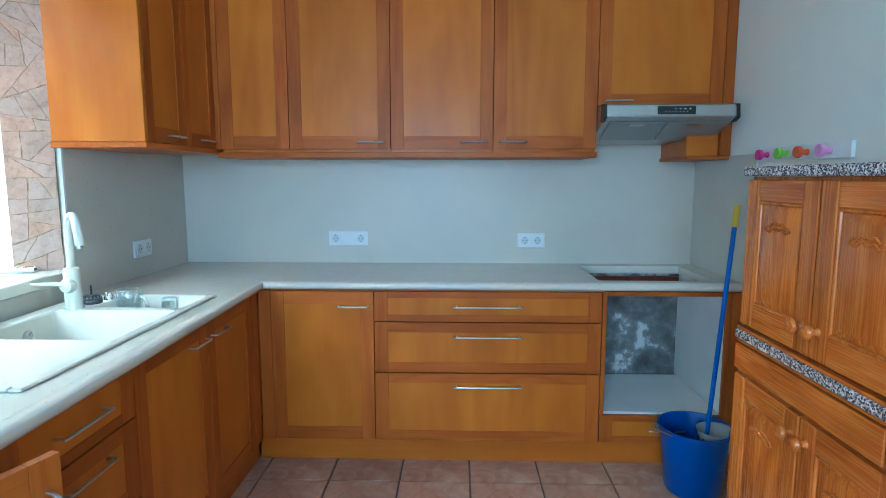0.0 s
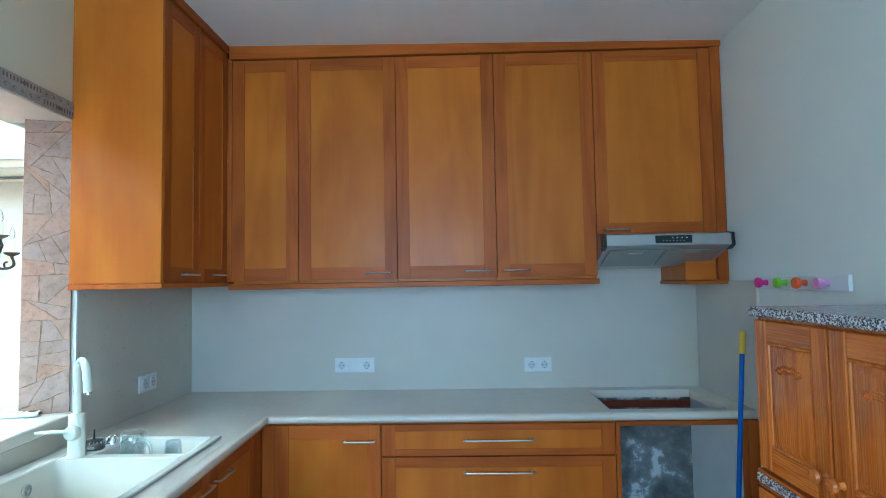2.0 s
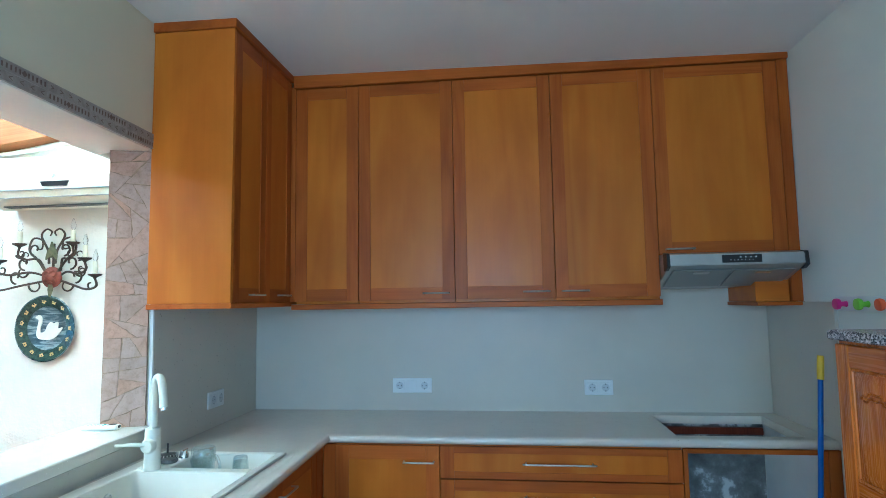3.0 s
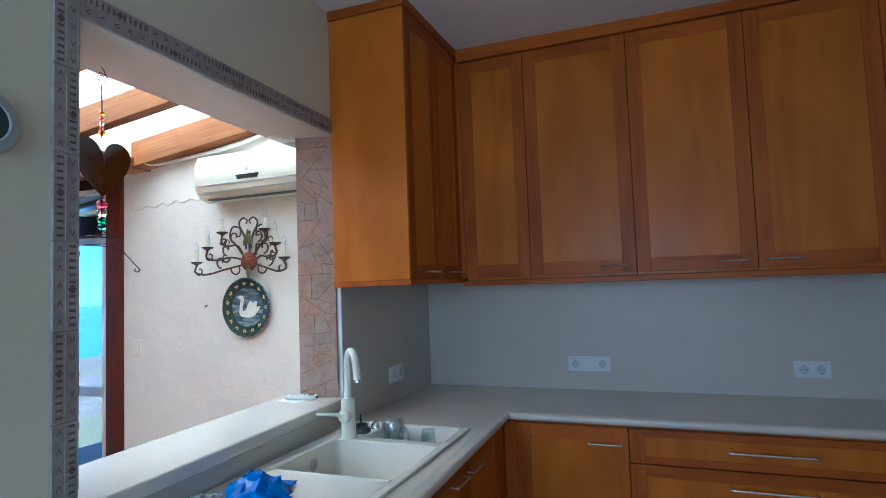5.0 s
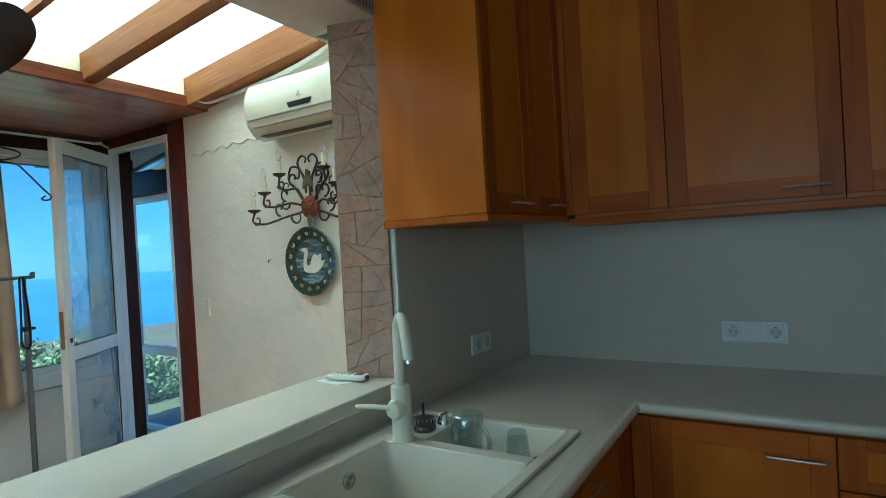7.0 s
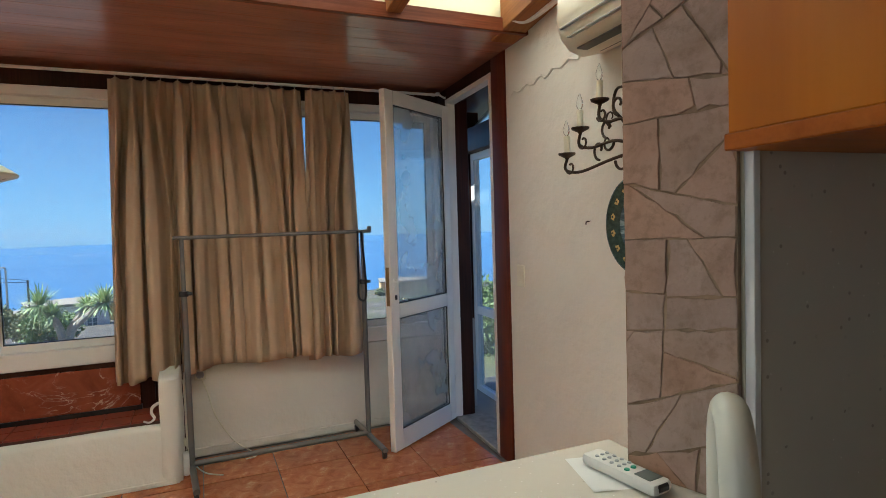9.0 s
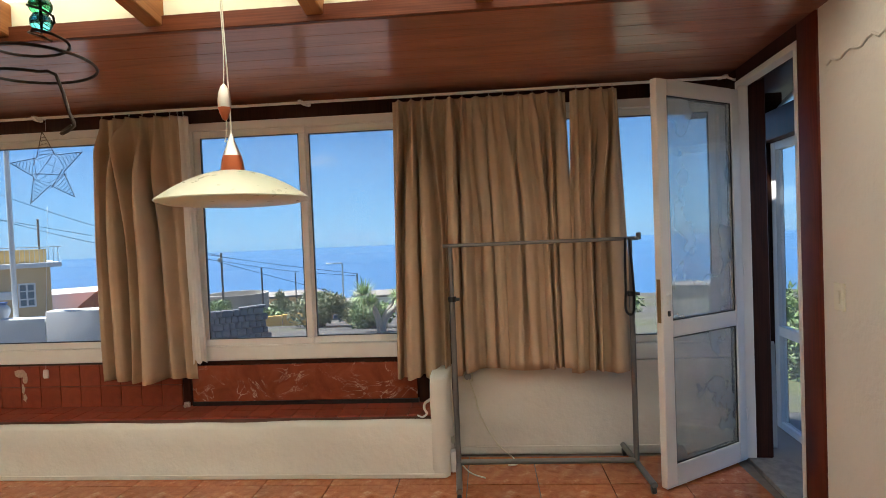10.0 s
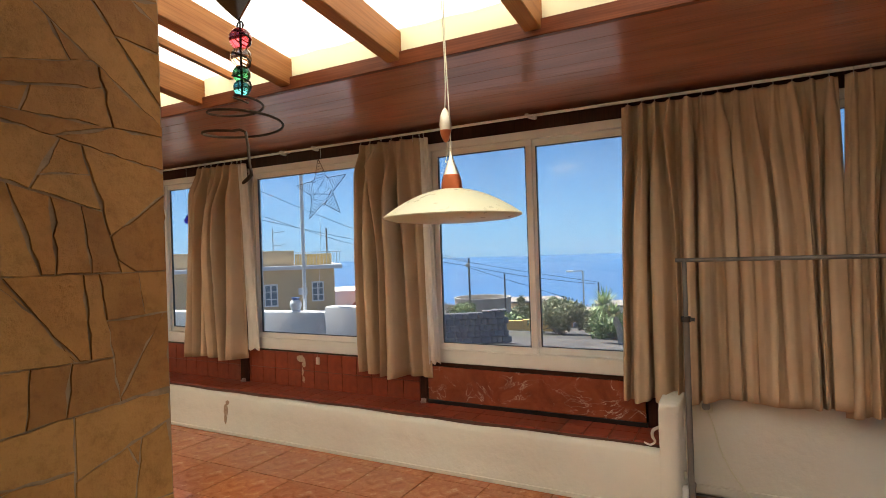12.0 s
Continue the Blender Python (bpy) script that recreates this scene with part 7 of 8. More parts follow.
# ---- outside ----
def ground_z(x, y):
    d = max(0.0, -5.0 - x)
    return -0.75 - 0.10 * d - (0.02 * max(0, d - 60)) * 0.6


b = B()
gx = [60, 20, 6, 0, -5.0, -6, -8, -11, -15, -20, -26, -34, -44, -60, -80, -110, -160, -240, -360, -520, -700, -850]
gy = [-900, -600, -400, -250, -160, -100, -70, -50, -36, -26, -18, -12, -7, -3, 1, 5, 9, 14, 20, 30, 45, 70, 110, 180, 300, 500, 900]
rows = [[b.verts.new((x, y, ground_z(x, y) + (0.06 if x > -45 else 0.25) * noise.noise(Vector((x * 0.11, y * 0.11, 0))) * (x < -14))) for y in gy] for x in gx]
for r0, r1 in zip(rows, rows[1:]):
    for k in range(len(gy) - 1):
        b.faces.new((r0[k], r0[k + 1], r1[k + 1], r1[k]))


def ground_mat():
    m = Mat("volcanic_soil", 1.0, 0.0, 0.05)
    n = m.noise(0.35, 8, 0.65)
    c = m.ramp(n, [(0.35, (0.060, 0.058, 0.058)), (0.55, (0.095, 0.090, 0.088)), (0.7, (0.14, 0.13, 0.11))])
    g = m.ramp(m.noise(0.06, 6, 0.7), [(0.5, (0, 0, 0)), (0.62, (1, 1, 1))])
    m.color(m.mix(g, c, (0.085, 0.095, 0.050)))
    m.bump(n, 0.8, 0.2)
    return m.m


structure("ground", b, ground_mat(), "dark volcanic hillside falling to the sea", smooth=80)
b = B()
ring = [b.verts.new((4900 * math.cos(k * math.pi / 36), 4900 * math.sin(k * math.pi / 36), -72)) for k in range(72)]
b.faces.new(ring)


def sea_mat():
    m = Mat("open_sea", 0.35)
    m.color(m.ramp(m.noise(0.004, 6, 0.6, m.coords((1, 0.25, 1))), [(0.3, (0.040, 0.11, 0.24)), (0.7, (0.050, 0.135, 0.28))]))
    m.bump(m.noise(0.05, 6), 0.4, 1.0)
    return m.m


structure("water", b, sea_mat(), "calm deep blue sea to the horizon")

OCHRE = plaster("ochre_render", (0.74, 0.52, 0.28), 0.9, 0.15, 2, 0.12)
YOLK = plaster("yellow_render", (0.76, 0.50, 0.16), 0.9, 0.15, 2, 0.1)
WHITEWASH = plaster("whitewashed_wall", (0.74, 0.76, 0.78), 0.9, 0.3, 2, 0.1, (0.5, 0.5, 0.5))
CONCRETE = plain("pale_concrete", (0.36, 0.34, 0.30), 0.9, vary=0.15, scale=2)
BASALT = plain("basalt_blocks", (0.12, 0.125, 0.145), 0.95, vary=0.5, scale=5, bump=0.9, bscale=8)
ROOFTILE = plain("clay_roof", (0.42, 0.15, 0.08), 0.85, vary=0.3, scale=6)
PALEROOF = plain("pale_flat_roof", (0.22, 0.20, 0.18), 0.9, vary=0.12, scale=1)
POLE = plain("weathered_pole", (0.10, 0.09, 0.08), 0.8, vary=0.2)
DARKPANE = plain("dark_window_pane", (0.16, 0.21, 0.25), 0.10, vary=0.1)

# whitewashed parapet, urn and flag pole
WL = Matrix.Translation((-7.61, -4.63, 0)) @ Matrix.Rotation(math.atan(0.23), 4, "Z")
pw = thing("garden_wall", "whitewashed garden wall with uneven raised sections", "garden wall", WL)
for y0, y1, top in ((-5.2, -0.95, 0.60), (-0.95, -0.80, 0.73), (-0.80, 0.05, 0.60), (0.05, 1.15, 0.68)):
    b = B()
    if top == 0.60 and y0 < -3:
        y0, y1 = -5.2, -1.52
    elif top == 0.73:
        y0, y1 = -1.52, -1.36
    elif top == 0.60:
        y0, y1 = -1.36, 0.05
    box(b, -0.12, 0.10, y0, y1, -1.3, top, 0.025)
    part("section", b, WHITEWASH, pw)
ur = thing("garden_urn", "blue and white glazed urn on the garden wall", "urn", WL @ Matrix.Translation((0.0, -0.52, 0.60)))
b = B()
lathe(b, [(0.0, 0.0), (0.055, 0.0), (0.06, 0.01), (0.085, 0.06), (0.095, 0.11), (0.075, 0.16), (0.05, 0.18)], n=24)
part("belly", b, WHITEWASH, ur)
b = B()
lathe(b, [(0.05, 0.18), (0.06, 0.20), (0.07, 0.215), (0.06, 0.21), (0.0, 0.19)], n=24)
part("neck", b, plain("blue_glaze", (0.05, 0.10, 0.28), 0.3, vary=0.2), ur)
b = B()
rod(b, (0.0, -0.46, -1.1), (0.0, -0.46, 3.6), 0.030, 14)
fp = part("flag_pole", b, WHITEPL, m=WL @ Matrix.Translation((-0.17, 0, 0)))
tagged(fp, "white painted metal pole behind the garden wall", "pole")


def house(name, label, m, w, d, z0, z1, wall, parapet=(), slab=0.0, windows=(), roofmat=PALEROOF):
    """A flat-roofed house; its front faces +x, w along y."""
    h = thing(name, label, "house", m)
    b = B()
    box(b, -d, 0, 0, w, z0, z1)
    part("wall", b, wall, h)
    if slab:
        b = B()
        box(b, -d - slab, slab, -slab, w + slab, z1 + 0.002, z1 + 0.18, 0.01)
        part("roof", b, WHITEWASH if name == "ochre_house" else PALEROOF, h)
    for y0, y1, top, mt in parapet:
        b = B()
        box(b, -d + 0.4, -0.15, y0, y1, z1 + 0.182, top, 0.01)
        part("roof_parapet", b, mt, h)
    for y0, y1, za, zb in windows:
        win = new("window")
        win.parent = h
        b = B()
        f = 0.06
        for q in ((y0, y1, za, za + f), (y0, y1, zb - f, zb), (y0, y0 + f, za + f, zb - f), (y1 - f, y1, za + f, zb - f), ((y0 + y1) / 2 - f / 2, (y0 + y1) / 2 + f / 2, za + f, zb - f)):
            box(b, -0.02, 0.035, q[0], q[1], q[2], q[3])
        for k in (1, 2):
            zz = za + (zb - za) * k / 3
            box(b, -0.01, 0.02, y0 + f, y1 - f, zz - 0.02, zz + 0.02)
        part("frame", b, WHITEPL, win)
        b = B()
        box(b, -0.015, 0.005, y0 + f, y1 - f, za + f, zb - f)
        part("pane", b, DARKPANE, win)
    return h


# ochre house beyond the garden wall; front runs from (-15.2, -21.5) to (-21, -16.7)
fa = math.degrees(math.atan2(-16.69 + 19.23, -20.97 + 18.3)) - 90
HM = pose(-20.95, -16.70, 0, 0, 0, fa) @ Matrix.Translation((0, -8.2, 0))
house("ochre_house", "ochre rendered house with white windows and roof slab", HM, 8.2, 7.0, -4.0, 0.80, OCHRE,
      ((0.0, 6.4, 1.68, OCHRE), (6.45, 8.1, 1.50, YOLK)), 0.35, ((5.05, 5.65, -0.85, 0.17), (7.15, 7.70, -0.70, 0.22), (2.0, 2.6, -0.85, 0.17)))
hl = thing("roof_railing", "thin metal railing on the flat roof", "railing", HM)
for k in range(14):
    b = B()
    rod(b, (0.30, 6.5 + 0.15 * k, 0.98), (0.30, 6.5 + 0.15 * k, 1.58), 0.012, 5)
    part("baluster", b, STEEL, hl)
b = B()
rod(b, (0.30, 6.45, 1.58), (0.30, 8.55, 1.58), 0.015, 5)
part("top_rail", b, STEEL, hl)
b = B()
box(b, 0.0, 0.25, 6.55, 6.95, -0.35, -0.05, 0.02)
acx = part("condenser_unit", b, WHITEPL, m=HM)
tagged(acx, "white air conditioner unit on the ochre house", "air conditioner")
an = thing("roof_antenna", "thin metal television antenna on the flat roof", "antenna", pose(-20.36, -20.1, 0, 0, 0, fa + 90))
b = B()
rod(b, (0, 0, 1.5), (0, 0, 2.76), 0.025, 6)
part("mast", b, POLE, an)
b = B()
rod(b, (0, 0, 2.58), (0.55, 0, 2.64), 0.012, 5)
rod(b, (0, 0, 1.98), (0.35, 0, 1.95), 0.012, 5)
for k in range(6):
    rod(b, (0.12 + 0.08 * k, -0.12, 2.59 + 0.01 * k), (0.12 + 0.08 * k, 0.12, 2.59 + 0.01 * k), 0.008, 4)
tube(b, [(0.35, 0, 1.95), (0.52, 0, 2.05), (0.68, 0, 1.93), (0.52, 0, 1.86), (0.35, 0, 1.95)], 0.010, 5)
part("elements", b, POLE, an)
house("yellow_house", "yellow rendered house behind the garden wall", pose(-16.9, -24.2, 0, 0, 0, fa + 12), 3.0, 6.0, -4.0, 1.45, YOLK, (), 0.0, ((1.4, 1.9, -0.6, 0.05),))
house("low_house", "low pale house with a flat roof downhill", pose(-34.3, -30.2, 0, 0, 0, fa), 4.5, 6, -7, -1.55, WHITEWASH, (), 0.0)
b = B()
prism(b, [(0, -0.9), (3.4, -0.9), (1.7, 0.55)], -3.0, 3.0, lambda u, v, w: (w, u, v))
gr = thing("gable_roof_house", "small house with a red clay tile roof", "house", pose(-36.3, -28.6, -1.9, 0, 0, fa - 20))
part("roof", b, ROOFTILE, gr)
b = B()
box(b, -2.9, 2.9, 0.1, 3.3, -5.0, -0.9)
part("wall", b, WHITEWASH, gr)

# round water tank, basalt wall, garden walls and roofs downhill
tk = thing("water_tank", "round pale concrete water tank", "water tank", at(-42.4, -20.3, 0))
b = B()
lathe(b, [(2.30, -5.2), (2.30, -2.62), (2.34, -2.60), (2.34, -2.48), (2.18, -2.48), (2.18, -2.9), (0.0, -2.9)], n=48)
part("shell", b, CONCRETE, tk)
bw = thing("basalt_wall", "dark basalt dry-stone retaining wall", "stone wall", Matrix.Identity(4))
rnd = random.Random(2)
pA, pB = Vector((-20.75, -11.75, 0)), Vector((-22.85, -8.95, 0))
dirw = (pB - pA).normalized()
nw = Vector((-dirw.y, dirw.x, 0))
length = (pB - pA).length
for r in range(8):
    s = -0.2 * rnd.random()
    while s < length:
        w = rnd.uniform(0.18, 0.42)
        t = max(0, min(1, s / length))
        top = -0.72 if t < 0.15 else -1.28 + 0.14 * t
        z = -2.75 + r * 0.26
        if z < top:
            b = B()
            c = pA + dirw * (s + w / 2)
            box(b, -w / 2, w / 2, -0.16, 0.16, 0, min(0.25, top - z + 0.05), 0.04)
            o = part("stone", b, BASALT, bw)
            o.matrix_basis = Matrix.Translation((c.x, c.y, z)) @ Matrix.Rotation(math.atan2(dirw.y, dirw.x) + rnd.uniform(-0.06, 0.06), 4, "Z") @ Matrix.Rotation(rnd.uniform(-0.05, 0.05), 4, "Y")
        s += w + 0.012
b = B()
for k in range(3):
    box(b, -0.1, 0.1, 0.02 + k * 1.02, 1.0 + k * 1.02, -4.2, -2.86 + 0.05 * (k % 2), 0.02)
gw = part("ochre_garden_wall", b, YOLK, m=pose(-31.8, -13.2, 0, 0, 0, 23))
tagged(gw, "low ochre garden wall downhill", "garden wall")
for k, (x, y, z, w, d, a) in enumerate(((-39.5, -13.6, -3.35, 3.2, 3, 15), (-45, -11.4, -3.4, 4.5, 4, 20), (-55, -9.0, -4.3, 5, 5, 8), (-52, -22, -4.0, 5, 5, 30), (-92, 4, -9.2, 5, 5, 0), (-104, 16, -10.2, 5, 5, 0), (-85, 22, -7.2, 8, 6, -10), (-95, -14, -8.0, 9, 6, 10))):
    house("far_house", "small pale flat-roofed house on the slope", pose(x, y, 0, 0, 0, a), w, d, z - 4, z, (OCHRE, WHITEWASH, YOLK)[k % 3], (), 0.2 if k % 2 else 0.12, ((0.6, 1.3, z - 1.6, z - 0.6), (w - 1.4, w - 0.7, z - 1.6, z - 0.6)))

# poles and cables
poles = [(-37.75, -18.9, 0.78, 0.075), (-38.95, -16.6, -0.42, 0.06), (-41.4, -10.4, -1.18, 0.06), (-22.2, -18.3, 2.75, 0.04), (-52, -19.5, -1.6, 0.06)]
for x, y, top, r in poles:
    pl_ = thing("utility_pole", "weathered timber utility pole on the slope", "utility pole", at(x, y), "utility poles")
    b = B()
    rod(b, (0, 0, top), (0, 0, ground_z(x, y) - 0.6), r, 8)
    part("shaft", b, POLE, pl_)
    if r > 0.07:
        b = B()
        box(b, 0.08, 0.30, -0.12, 0.12, top - 0.65, top - 0.35, 0.02)
        part("junction_box", b, CONCRETE, pl_)
cab = [((-27.8, -30.8, 6.4), (-33.34, -25.32, 3.01), (-37.75, -18.9, 0.55)), ((-27.8, -30.83, 4.6), (-33.32, -25.35, 1.9), (-37.75, -18.9, 0.2)), ((-27.8, -30.8, 4.2), (-33.3, -25.3, 2.3), (-37.75, -18.9, 0.5)),
       ((-37.75, -18.9, 0.5), (-39.6, -15.0, -0.35), (-41.4, -10.4, -1.2)), ((-37.75, -18.9, 0.2), (-39.6, -15.0, -0.7), (-41.4, -10.4, -1.35)), ((-37.75, -18.9, 0.1), (-39.2, -15.4, -1.2), (-40.8, -12.2, -2.4))]
for pts in cab:
    b = B()
    tube(b, catmull(pts, 8), 0.016, 5)
    o = part("overhead_cable", b, BLACK)
    tagged(o, "thin black overhead cable between poles", "cable", "overhead cables")
sl = thing("street_lamp", "slim grey street lamp with a single arm", "street lamp", at(-37.24, -10.15))
b = B()
tube(b, [(0, 0, -4.2), (0, 0, -0.35), (0, -0.02, -0.22), (-0.02, -0.12, -0.18)], 0.055, 8)
part("column", b, STEEL, sl)
b = B()
rod(b, (-0.02, -0.10, -0.18), (0.15, -0.62, -0.19), 0.035, 8)
part("arm", b, STEEL, sl)
b = B()
box(b, 0.05, 0.27, -1.05, -0.60, -0.24, -0.15, 0.03)
part("lantern", b, WHITEPL, sl)


# plants
def leaf_mat(name, lo, hi):
    m = Mat(name, 0.6)
    geo = m.t.nodes.new("ShaderNodeNewGeometry")
    m.color(m.ramp(geo.outputs["Random Per Island"], [(0.0, lo), (1.0, hi)]))
    m.b.inputs["Transmission Weight"].default_value = 0.0
    return m.m


OLIVE = leaf_mat("olive_leaves", (0.09, 0.11, 0.055), (0.22, 0.24, 0.12))
GREEN = leaf_mat("fresh_leaves", (0.08, 0.13, 0.04), (0.20, 0.28, 0.10))
BLADE = leaf_mat("yucca_blades", (0.20, 0.29, 0.11), (0.46, 0.54, 0.28))
PALEBARK = plain("pale_grey_bark", (0.42, 0.38, 0.32), 0.9, vary=0.25, scale=9, bump=0.6, bscale=25)
BARK = plain("grey_bark", (0.20, 0.17, 0.13), 0.9, vary=0.3, scale=12, bump=0.6, bscale=30)


def shrub(name, label, x, y, z, r, h, count, mat, seed, leaf=0.09, trunk=True):
    rnd = random.Random(seed)
    s = thing(name, label, "shrub" if h < 2.2 else "tree", at(x, y, z))
    lobes = [(rnd.uniform(-0.6, 0.6) * r, rnd.uniform(-0.6, 0.6) * r, h * rnd.uniform(0.35, 0.85), r * rnd.uniform(0.35, 0.6)) for _ in range(9)]
    b = B()
    for lx, ly, lz, lr in lobes[:6]:
        tube(b, catmull([(0, 0, -0.3), (lx * 0.3, ly * 0.3, lz * 0.4), (lx, ly, lz)], 4), 0.05 * r + 0.01, 6, taper=lambda t: 1 - 0.75 * t)
    part("trunk", b, BARK, s)
    verts, faces = [], []
    for k in range(count):
        lx, ly, lz, lr = rnd.choice(lobes)
        d = Vector((rnd.gauss(0, 1), rnd.gauss(0, 1), rnd.gauss(0, 0.8))).normalized() * lr * rnd.uniform(0.55, 1.08)
        c = Vector((lx, ly, lz)) + d
        u = Vector((rnd.gauss(0, 1), rnd.gauss(0, 1), rnd.gauss(0, 1))).normalized()
        v = u.cross(Vector((rnd.gauss(0, 1), rnd.gauss(0, 1), rnd.gauss(0, 1)))).normalized()
        a = leaf * rnd.uniform(0.6, 1.4)
        i = len(verts)
        verts += [c - u * a, c + v * a * 0.4, c + u * a, c - v * a * 0.4]
        faces.append((i, i + 1, i + 2, i + 3))
    me = bpy.data.meshes.new("crown")
    me.from_pydata(verts, [], faces)
    me.materials.append(mat)
    o = new("crown", me)
    o.parent = s
    return s


def yucca(name, label, x, y, z, heads, seed):
    rnd = random.Random(seed)
    s = thing(name, label, "tree", at(x, y, z))
    for hx, hy, hz, hr in heads:
        b = B()
        tube(b, catmull([(0, 0, -0.4), (hx * 0.25, hy * 0.25, hz * 0.45), (hx, hy, hz)], 5), 0.15, 8, taper=lambda t: 1 - 0.35 * t)
        part("trunk", b, PALEBARK, s)
        verts, faces = [], []
        for k in range(150):
            d = Vector((rnd.gauss(0, 1), rnd.gauss(0, 1), rnd.gauss(0.35, 0.75))).normalized()
            side = d.cross(Vector((0, 0, 1))).normalized() * 0.036
            L = hr * rnd.uniform(0.75, 1.1)
            c = Vector((hx, hy, hz))
            droop = Vector((0, 0, -0.12 * L * (1 - d.z)))
            i = len(verts)
            verts += [c + side, c - side, c + d * L * 0.6 - side * 0.8, c + d * L * 0.6 + side * 0.8, c + d * L + droop]
            faces += [(i, i + 1, i + 2, i + 3), (i + 3, i + 2, i + 4)]
        me = bpy.data.meshes.new("crown")
        me.from_pydata(verts, [], faces)
        me.materials.append(BLADE)
        o = new("crown", me)
        o.parent = s
    return s


yucca("yucca_tree", "branching yucca tree with spiky leaf rosettes", -26.35, -4.95, -2.85, ((0.0, -0.75, 1.65, 0.90), (0.35, -0.25, 1.30, 0.60), (0.1, 1.45, 1.60, 0.95), (-0.4, 0.75, 1.45, 0.65)), 4)
shrub("olive_bush", "grey-green bush on the dark slope", -30.3, -9.3, -3.4, 1.45, 1.75, 5200, OLIVE, 1)
shrub("olive_bush", "grey-green bush on the dark slope", -30.5, -7.3, -3.4, 1.35, 1.5, 4600, OLIVE, 2)
shrub("olive_bush", "grey-green bush beside the yucca tree", -29.0, -6.0, -3.2, 1.1, 1.25, 3000, GREEN, 3)
shrub("green_bush", "green bush above the basalt wall", -23.6, -11.6, -2.5, 0.85, 1.55, 3000, GREEN, 6, 0.06)
shrub("pine_tree", "small dark green pine tree downhill", -38.5, -12.0, -4.2, 0.95, 2.4, 3000, GREEN, 7)
shrub("olive_tree", "grey-green tree downhill beside a pole", -37.5, -14.6, -4.2, 0.85, 2.3, 2200, OLIVE, 8)
shrub("pepper_tree", "leafy green tree below the porch", -12.6, 6.9, -3.6, 1.7, 3.9, 9000, GREEN, 9, 0.08)
shrub("green_bush", "green bush below the porch", -17.5, 9.6, -3.6, 1.5, 2.6, 4000, OLIVE, 12, 0.09)
rnd = random.Random(77)
for k in range(26):
    x = -rnd.uniform(34, 110)
    y = rnd.uniform(-0.55, 0.45) * -x * 0.9
    shrub("hillside_bush", "grey-green bush on the hillside", x, y, ground_z(x, y) - 0.2, rnd.uniform(0.7, 1.5), rnd.uniform(0.8, 1.6), 500, (OLIVE, GREEN)[k % 2], 100 + k, 0.16)
# bare thorny shrub above the basalt wall
bs = thing("bare_shrub", "bare grey thorny shrub above the basalt wall", "shrub", at(-23.2, -12.3, -2.2))
b = B()
rnd = random.Random(3)


def twig(p, d, L, r, depth):
    q = p + d * L
    tube(b, [p, p.lerp(q, 0.5) + Vector((rnd.gauss(0, 0.03), rnd.gauss(0, 0.03), 0)), q], r, 4)
    if depth:
        for _ in range(3):
            twig(q, (d + Vector((rnd.gauss(0, 0.5), rnd.gauss(0, 0.5), rnd.gauss(0.1, 0.3)))).normalized(), L * 0.65, r * 0.6, depth - 1)


for k in range(3):
    twig(Vector((0, 0, 0)), Vector((rnd.gauss(0, 0.35), rnd.gauss(0, 0.35), 1)).normalized(), 0.55, 0.022, 4)
part("branches", b, BARK, bs)

# porch terrace and balustrade seen through the door
b = B()
box(b, -5.7, -3.4, 2.95, 5.2, -0.95, -0.02)
structure("porch_floor", b, CONCRETE, "grey concrete porch floor")


# thin glowing shells far out that paint sea haze, densest at the horizon
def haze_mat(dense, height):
    m = Mat("glowing_haze", 1.0)
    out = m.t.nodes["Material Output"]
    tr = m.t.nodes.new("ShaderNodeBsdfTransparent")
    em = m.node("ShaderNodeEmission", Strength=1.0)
    # horizon brightness put in as a fixed blue glow
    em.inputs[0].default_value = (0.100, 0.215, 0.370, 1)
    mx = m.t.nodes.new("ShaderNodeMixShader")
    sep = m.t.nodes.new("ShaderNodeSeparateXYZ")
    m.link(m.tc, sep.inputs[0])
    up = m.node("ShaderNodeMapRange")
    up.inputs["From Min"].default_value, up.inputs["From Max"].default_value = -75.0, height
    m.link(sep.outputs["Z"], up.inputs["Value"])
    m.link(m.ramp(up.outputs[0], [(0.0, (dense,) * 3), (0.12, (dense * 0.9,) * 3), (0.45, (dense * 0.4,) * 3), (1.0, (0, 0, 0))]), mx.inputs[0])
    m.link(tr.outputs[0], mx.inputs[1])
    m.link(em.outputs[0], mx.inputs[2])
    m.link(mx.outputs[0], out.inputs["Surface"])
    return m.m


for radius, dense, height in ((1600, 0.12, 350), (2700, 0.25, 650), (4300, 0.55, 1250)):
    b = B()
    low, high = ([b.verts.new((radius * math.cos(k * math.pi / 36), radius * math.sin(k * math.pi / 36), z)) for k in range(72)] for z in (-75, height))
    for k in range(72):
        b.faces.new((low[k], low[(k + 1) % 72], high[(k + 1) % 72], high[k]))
    structure("backdrop_haze", b, haze_mat(dense, height), "glowing pale blue shell painting haze over the far sea")


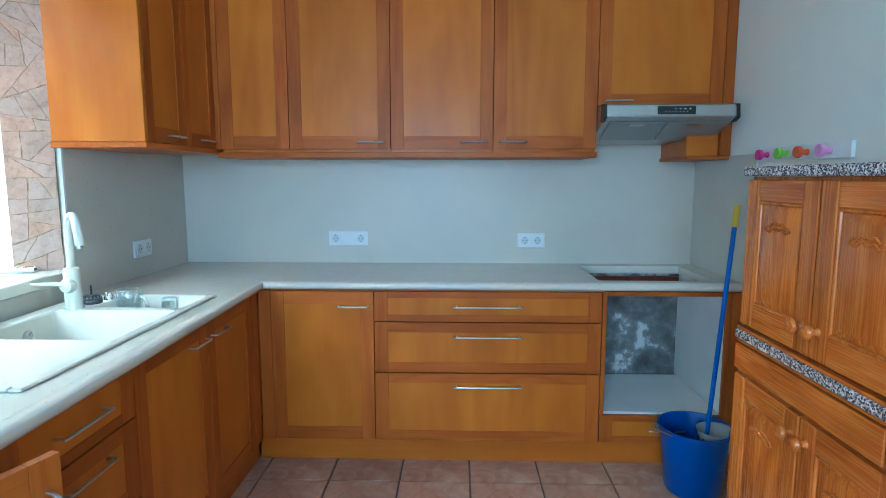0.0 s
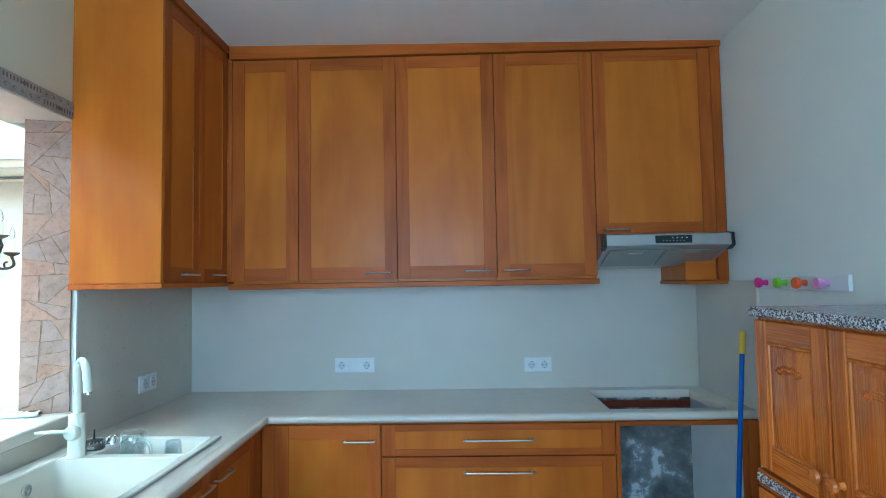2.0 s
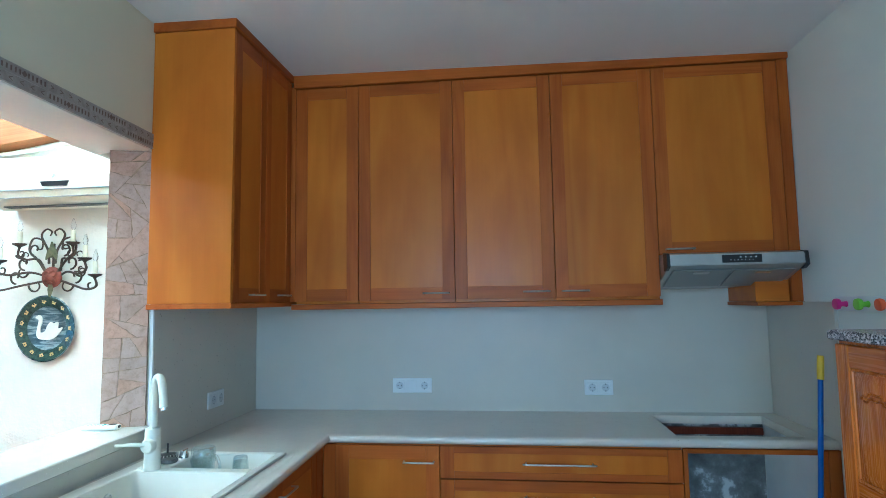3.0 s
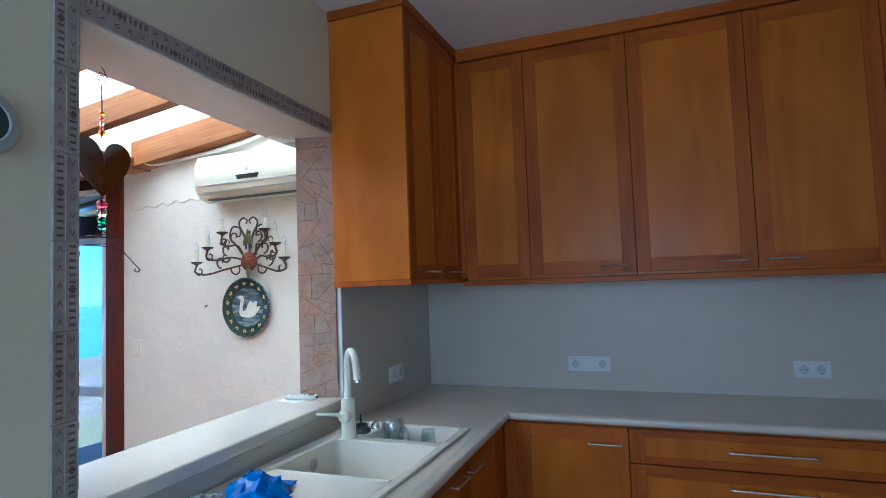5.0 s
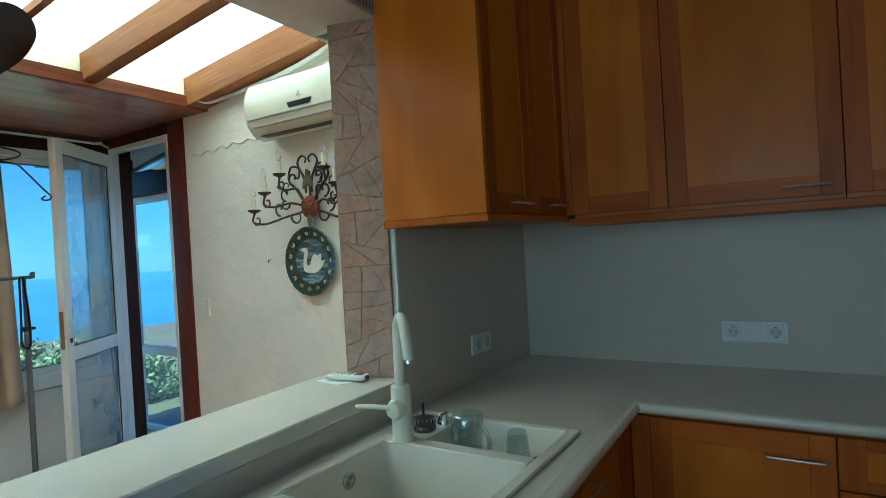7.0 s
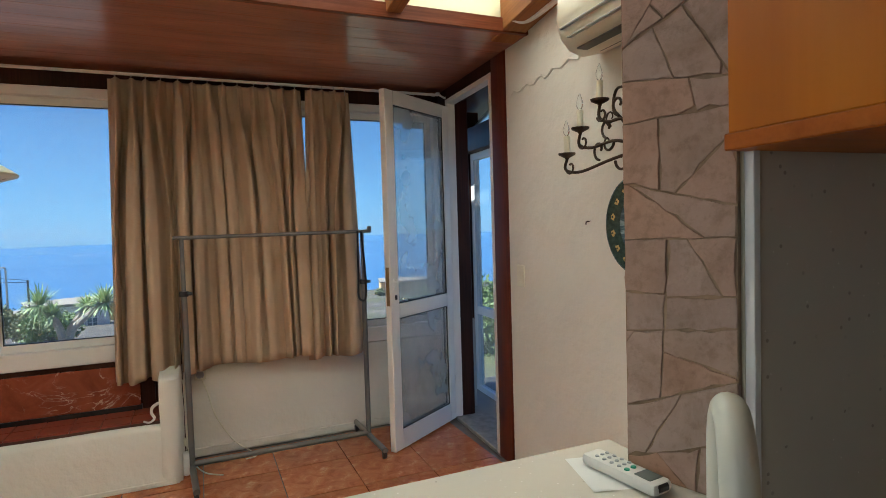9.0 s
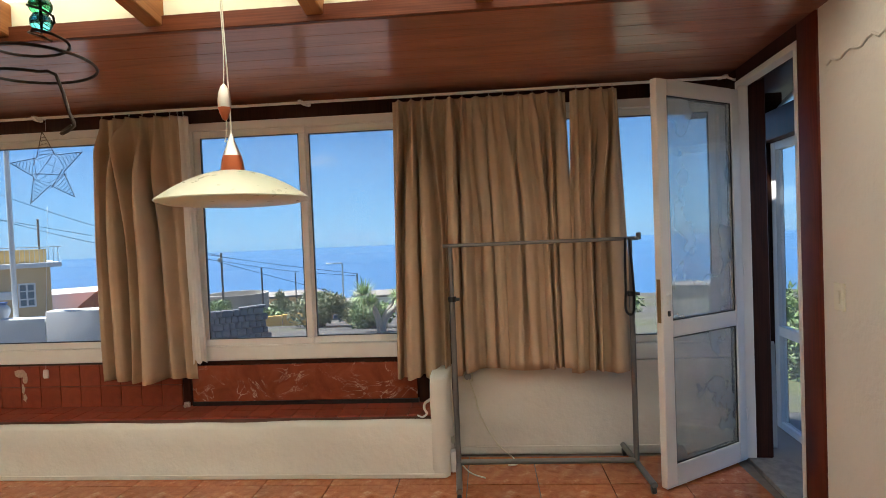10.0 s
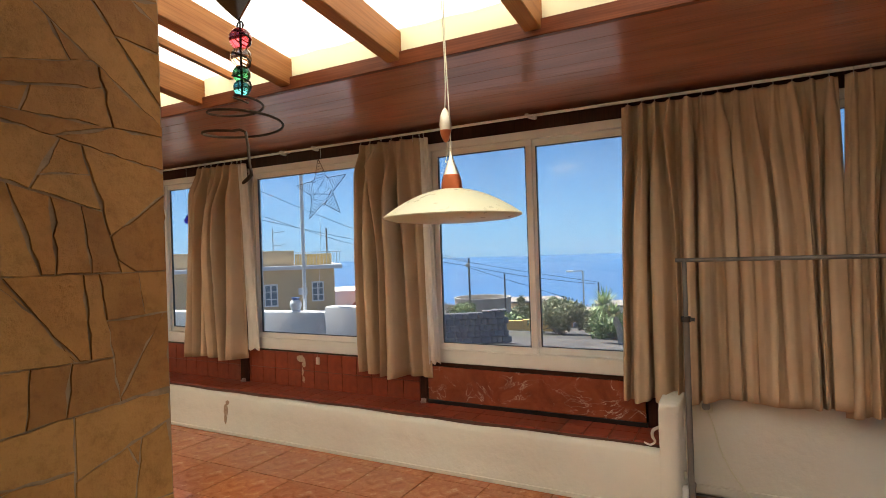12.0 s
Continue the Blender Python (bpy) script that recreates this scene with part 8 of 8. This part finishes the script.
# fair-weather clouds far over the sea: flat discs, sunlit white put in as glow
def cloud_mat():
    m = Mat("glowing_cloud", 1.0)
    m.color((0.9, 0.9, 0.92))
    out = m.t.nodes["Material Output"]
    tr = m.t.nodes.new("ShaderNodeBsdfTransparent")
    em = m.node("ShaderNodeEmission", Strength=0.30)
    em.inputs[0].default_value = (0.92, 0.96, 1.0, 1)
    mx = m.t.nodes.new("ShaderNodeMixShader")
    gr = m.t.nodes.new("ShaderNodeTexGradient")
    gr.gradient_type = "SPHERICAL"
    m.link(m.tc, gr.inputs[0])
    n = m.noise(3.2, 7, 0.6)
    k = m.mix(1.0, m.ramp(n, [(0.40, (0, 0, 0)), (0.75, (1, 1, 1))]), m.ramp(gr.outputs["Fac"], [(0.05, (0, 0, 0)), (0.7, (1, 1, 1))]), "MULTIPLY")
    m.link(k, mx.inputs[0])
    m.link(tr.outputs[0], mx.inputs[1])
    m.link(em.outputs[0], mx.inputs[2])
    m.link(mx.outputs[0], out.inputs["Surface"])
    return m.m


CLOUD = cloud_mat()
for c, w, h in (((-4246, -1492, 600), 160, 85), ((-4318, -1270, 10), 260, 60)):
    b = B()
    ring = [b.verts.new((math.cos(k * math.pi / 12), math.sin(k * math.pi / 12), 0)) for k in range(24)]
    b.faces.new(ring)
    turn = (Vector(c) - Vector((0, 0, 1.5))).to_track_quat("Z", "Y").to_matrix().to_4x4()
    structure("backdrop_cloud", b, CLOUD, "small thin white cloud disc glowing far over the sea", Matrix.Translation(c) @ turn @ Matrix.Diagonal((w, h, 1, 1)))

# ---- floor tiles and bench tiles, piece by piece ----
def tile_mesh(w, d, mat, h=0.012, name="tile"):
    bm = B()
    box(bm, 0.0015, w - 0.0015, 0.0015, d - 0.0015, -h, 0.0, 0.0)
    return finish(bm, name, mat)


T = 0.3275
me = tile_mesh(T - 0.007, T - 0.007, KTILE)
places = []
for i in range(9):
    for j in range(12):
        px, py = -0.789 + (i - 2) * T, 2.262 + (1 - j) * T
        if px > -1.30 and px < 1.44 and py < 2.7:
            places.append(Matrix.Translation((px, py, random.uniform(-0.0008, 0.0))))
piece_copies("tile", me, floor_k, places)
T2 = 0.41
me = tile_mesh(T2 - 0.003, T2 - 0.003, STILE)
places = []
TM = pose(-3.97, 2.80, 0, 0, 0, 3.15)
for i in range(-2, 6):
    for j in range(0, 20):
        m = TM @ Matrix.Translation((i * T2, -(j + 1) * T2, random.uniform(-0.0006, 0.0)))
        places.append(m)
piece_copies("tile", me, floor_s, places)
T3 = 0.148
me = tile_mesh(T3 - 0.003, 0.138, REDTILE, 0.012)
places = []
for i in range(2):
    for j in range(40):
        places.append(Matrix.Translation((0.285 - 0.1415 - i * 0.1415, 0.90 - (j + 1) * T3, 0.3565 + random.uniform(-0.001, 0))) @ Matrix.Rotation(math.pi / 2, 4, "Z") @ Matrix.Translation((0, -0.1395, 0)))
piece_copies("tile", me, bench_core, places)
places = []
for i in range(2):
    for j in range(28):
        places.append(Matrix.Translation((0.018, -0.845 - j * T3, 0.358 + i * 0.148)) @ Matrix.Rotation(math.pi / 2, 4, "Y") @ Matrix.Rotation(math.pi, 4, "Z"))
me = tile_mesh(0.1465, 0.1455, REDTILE, 0.012)
piece_copies("tile", me, riser, places)
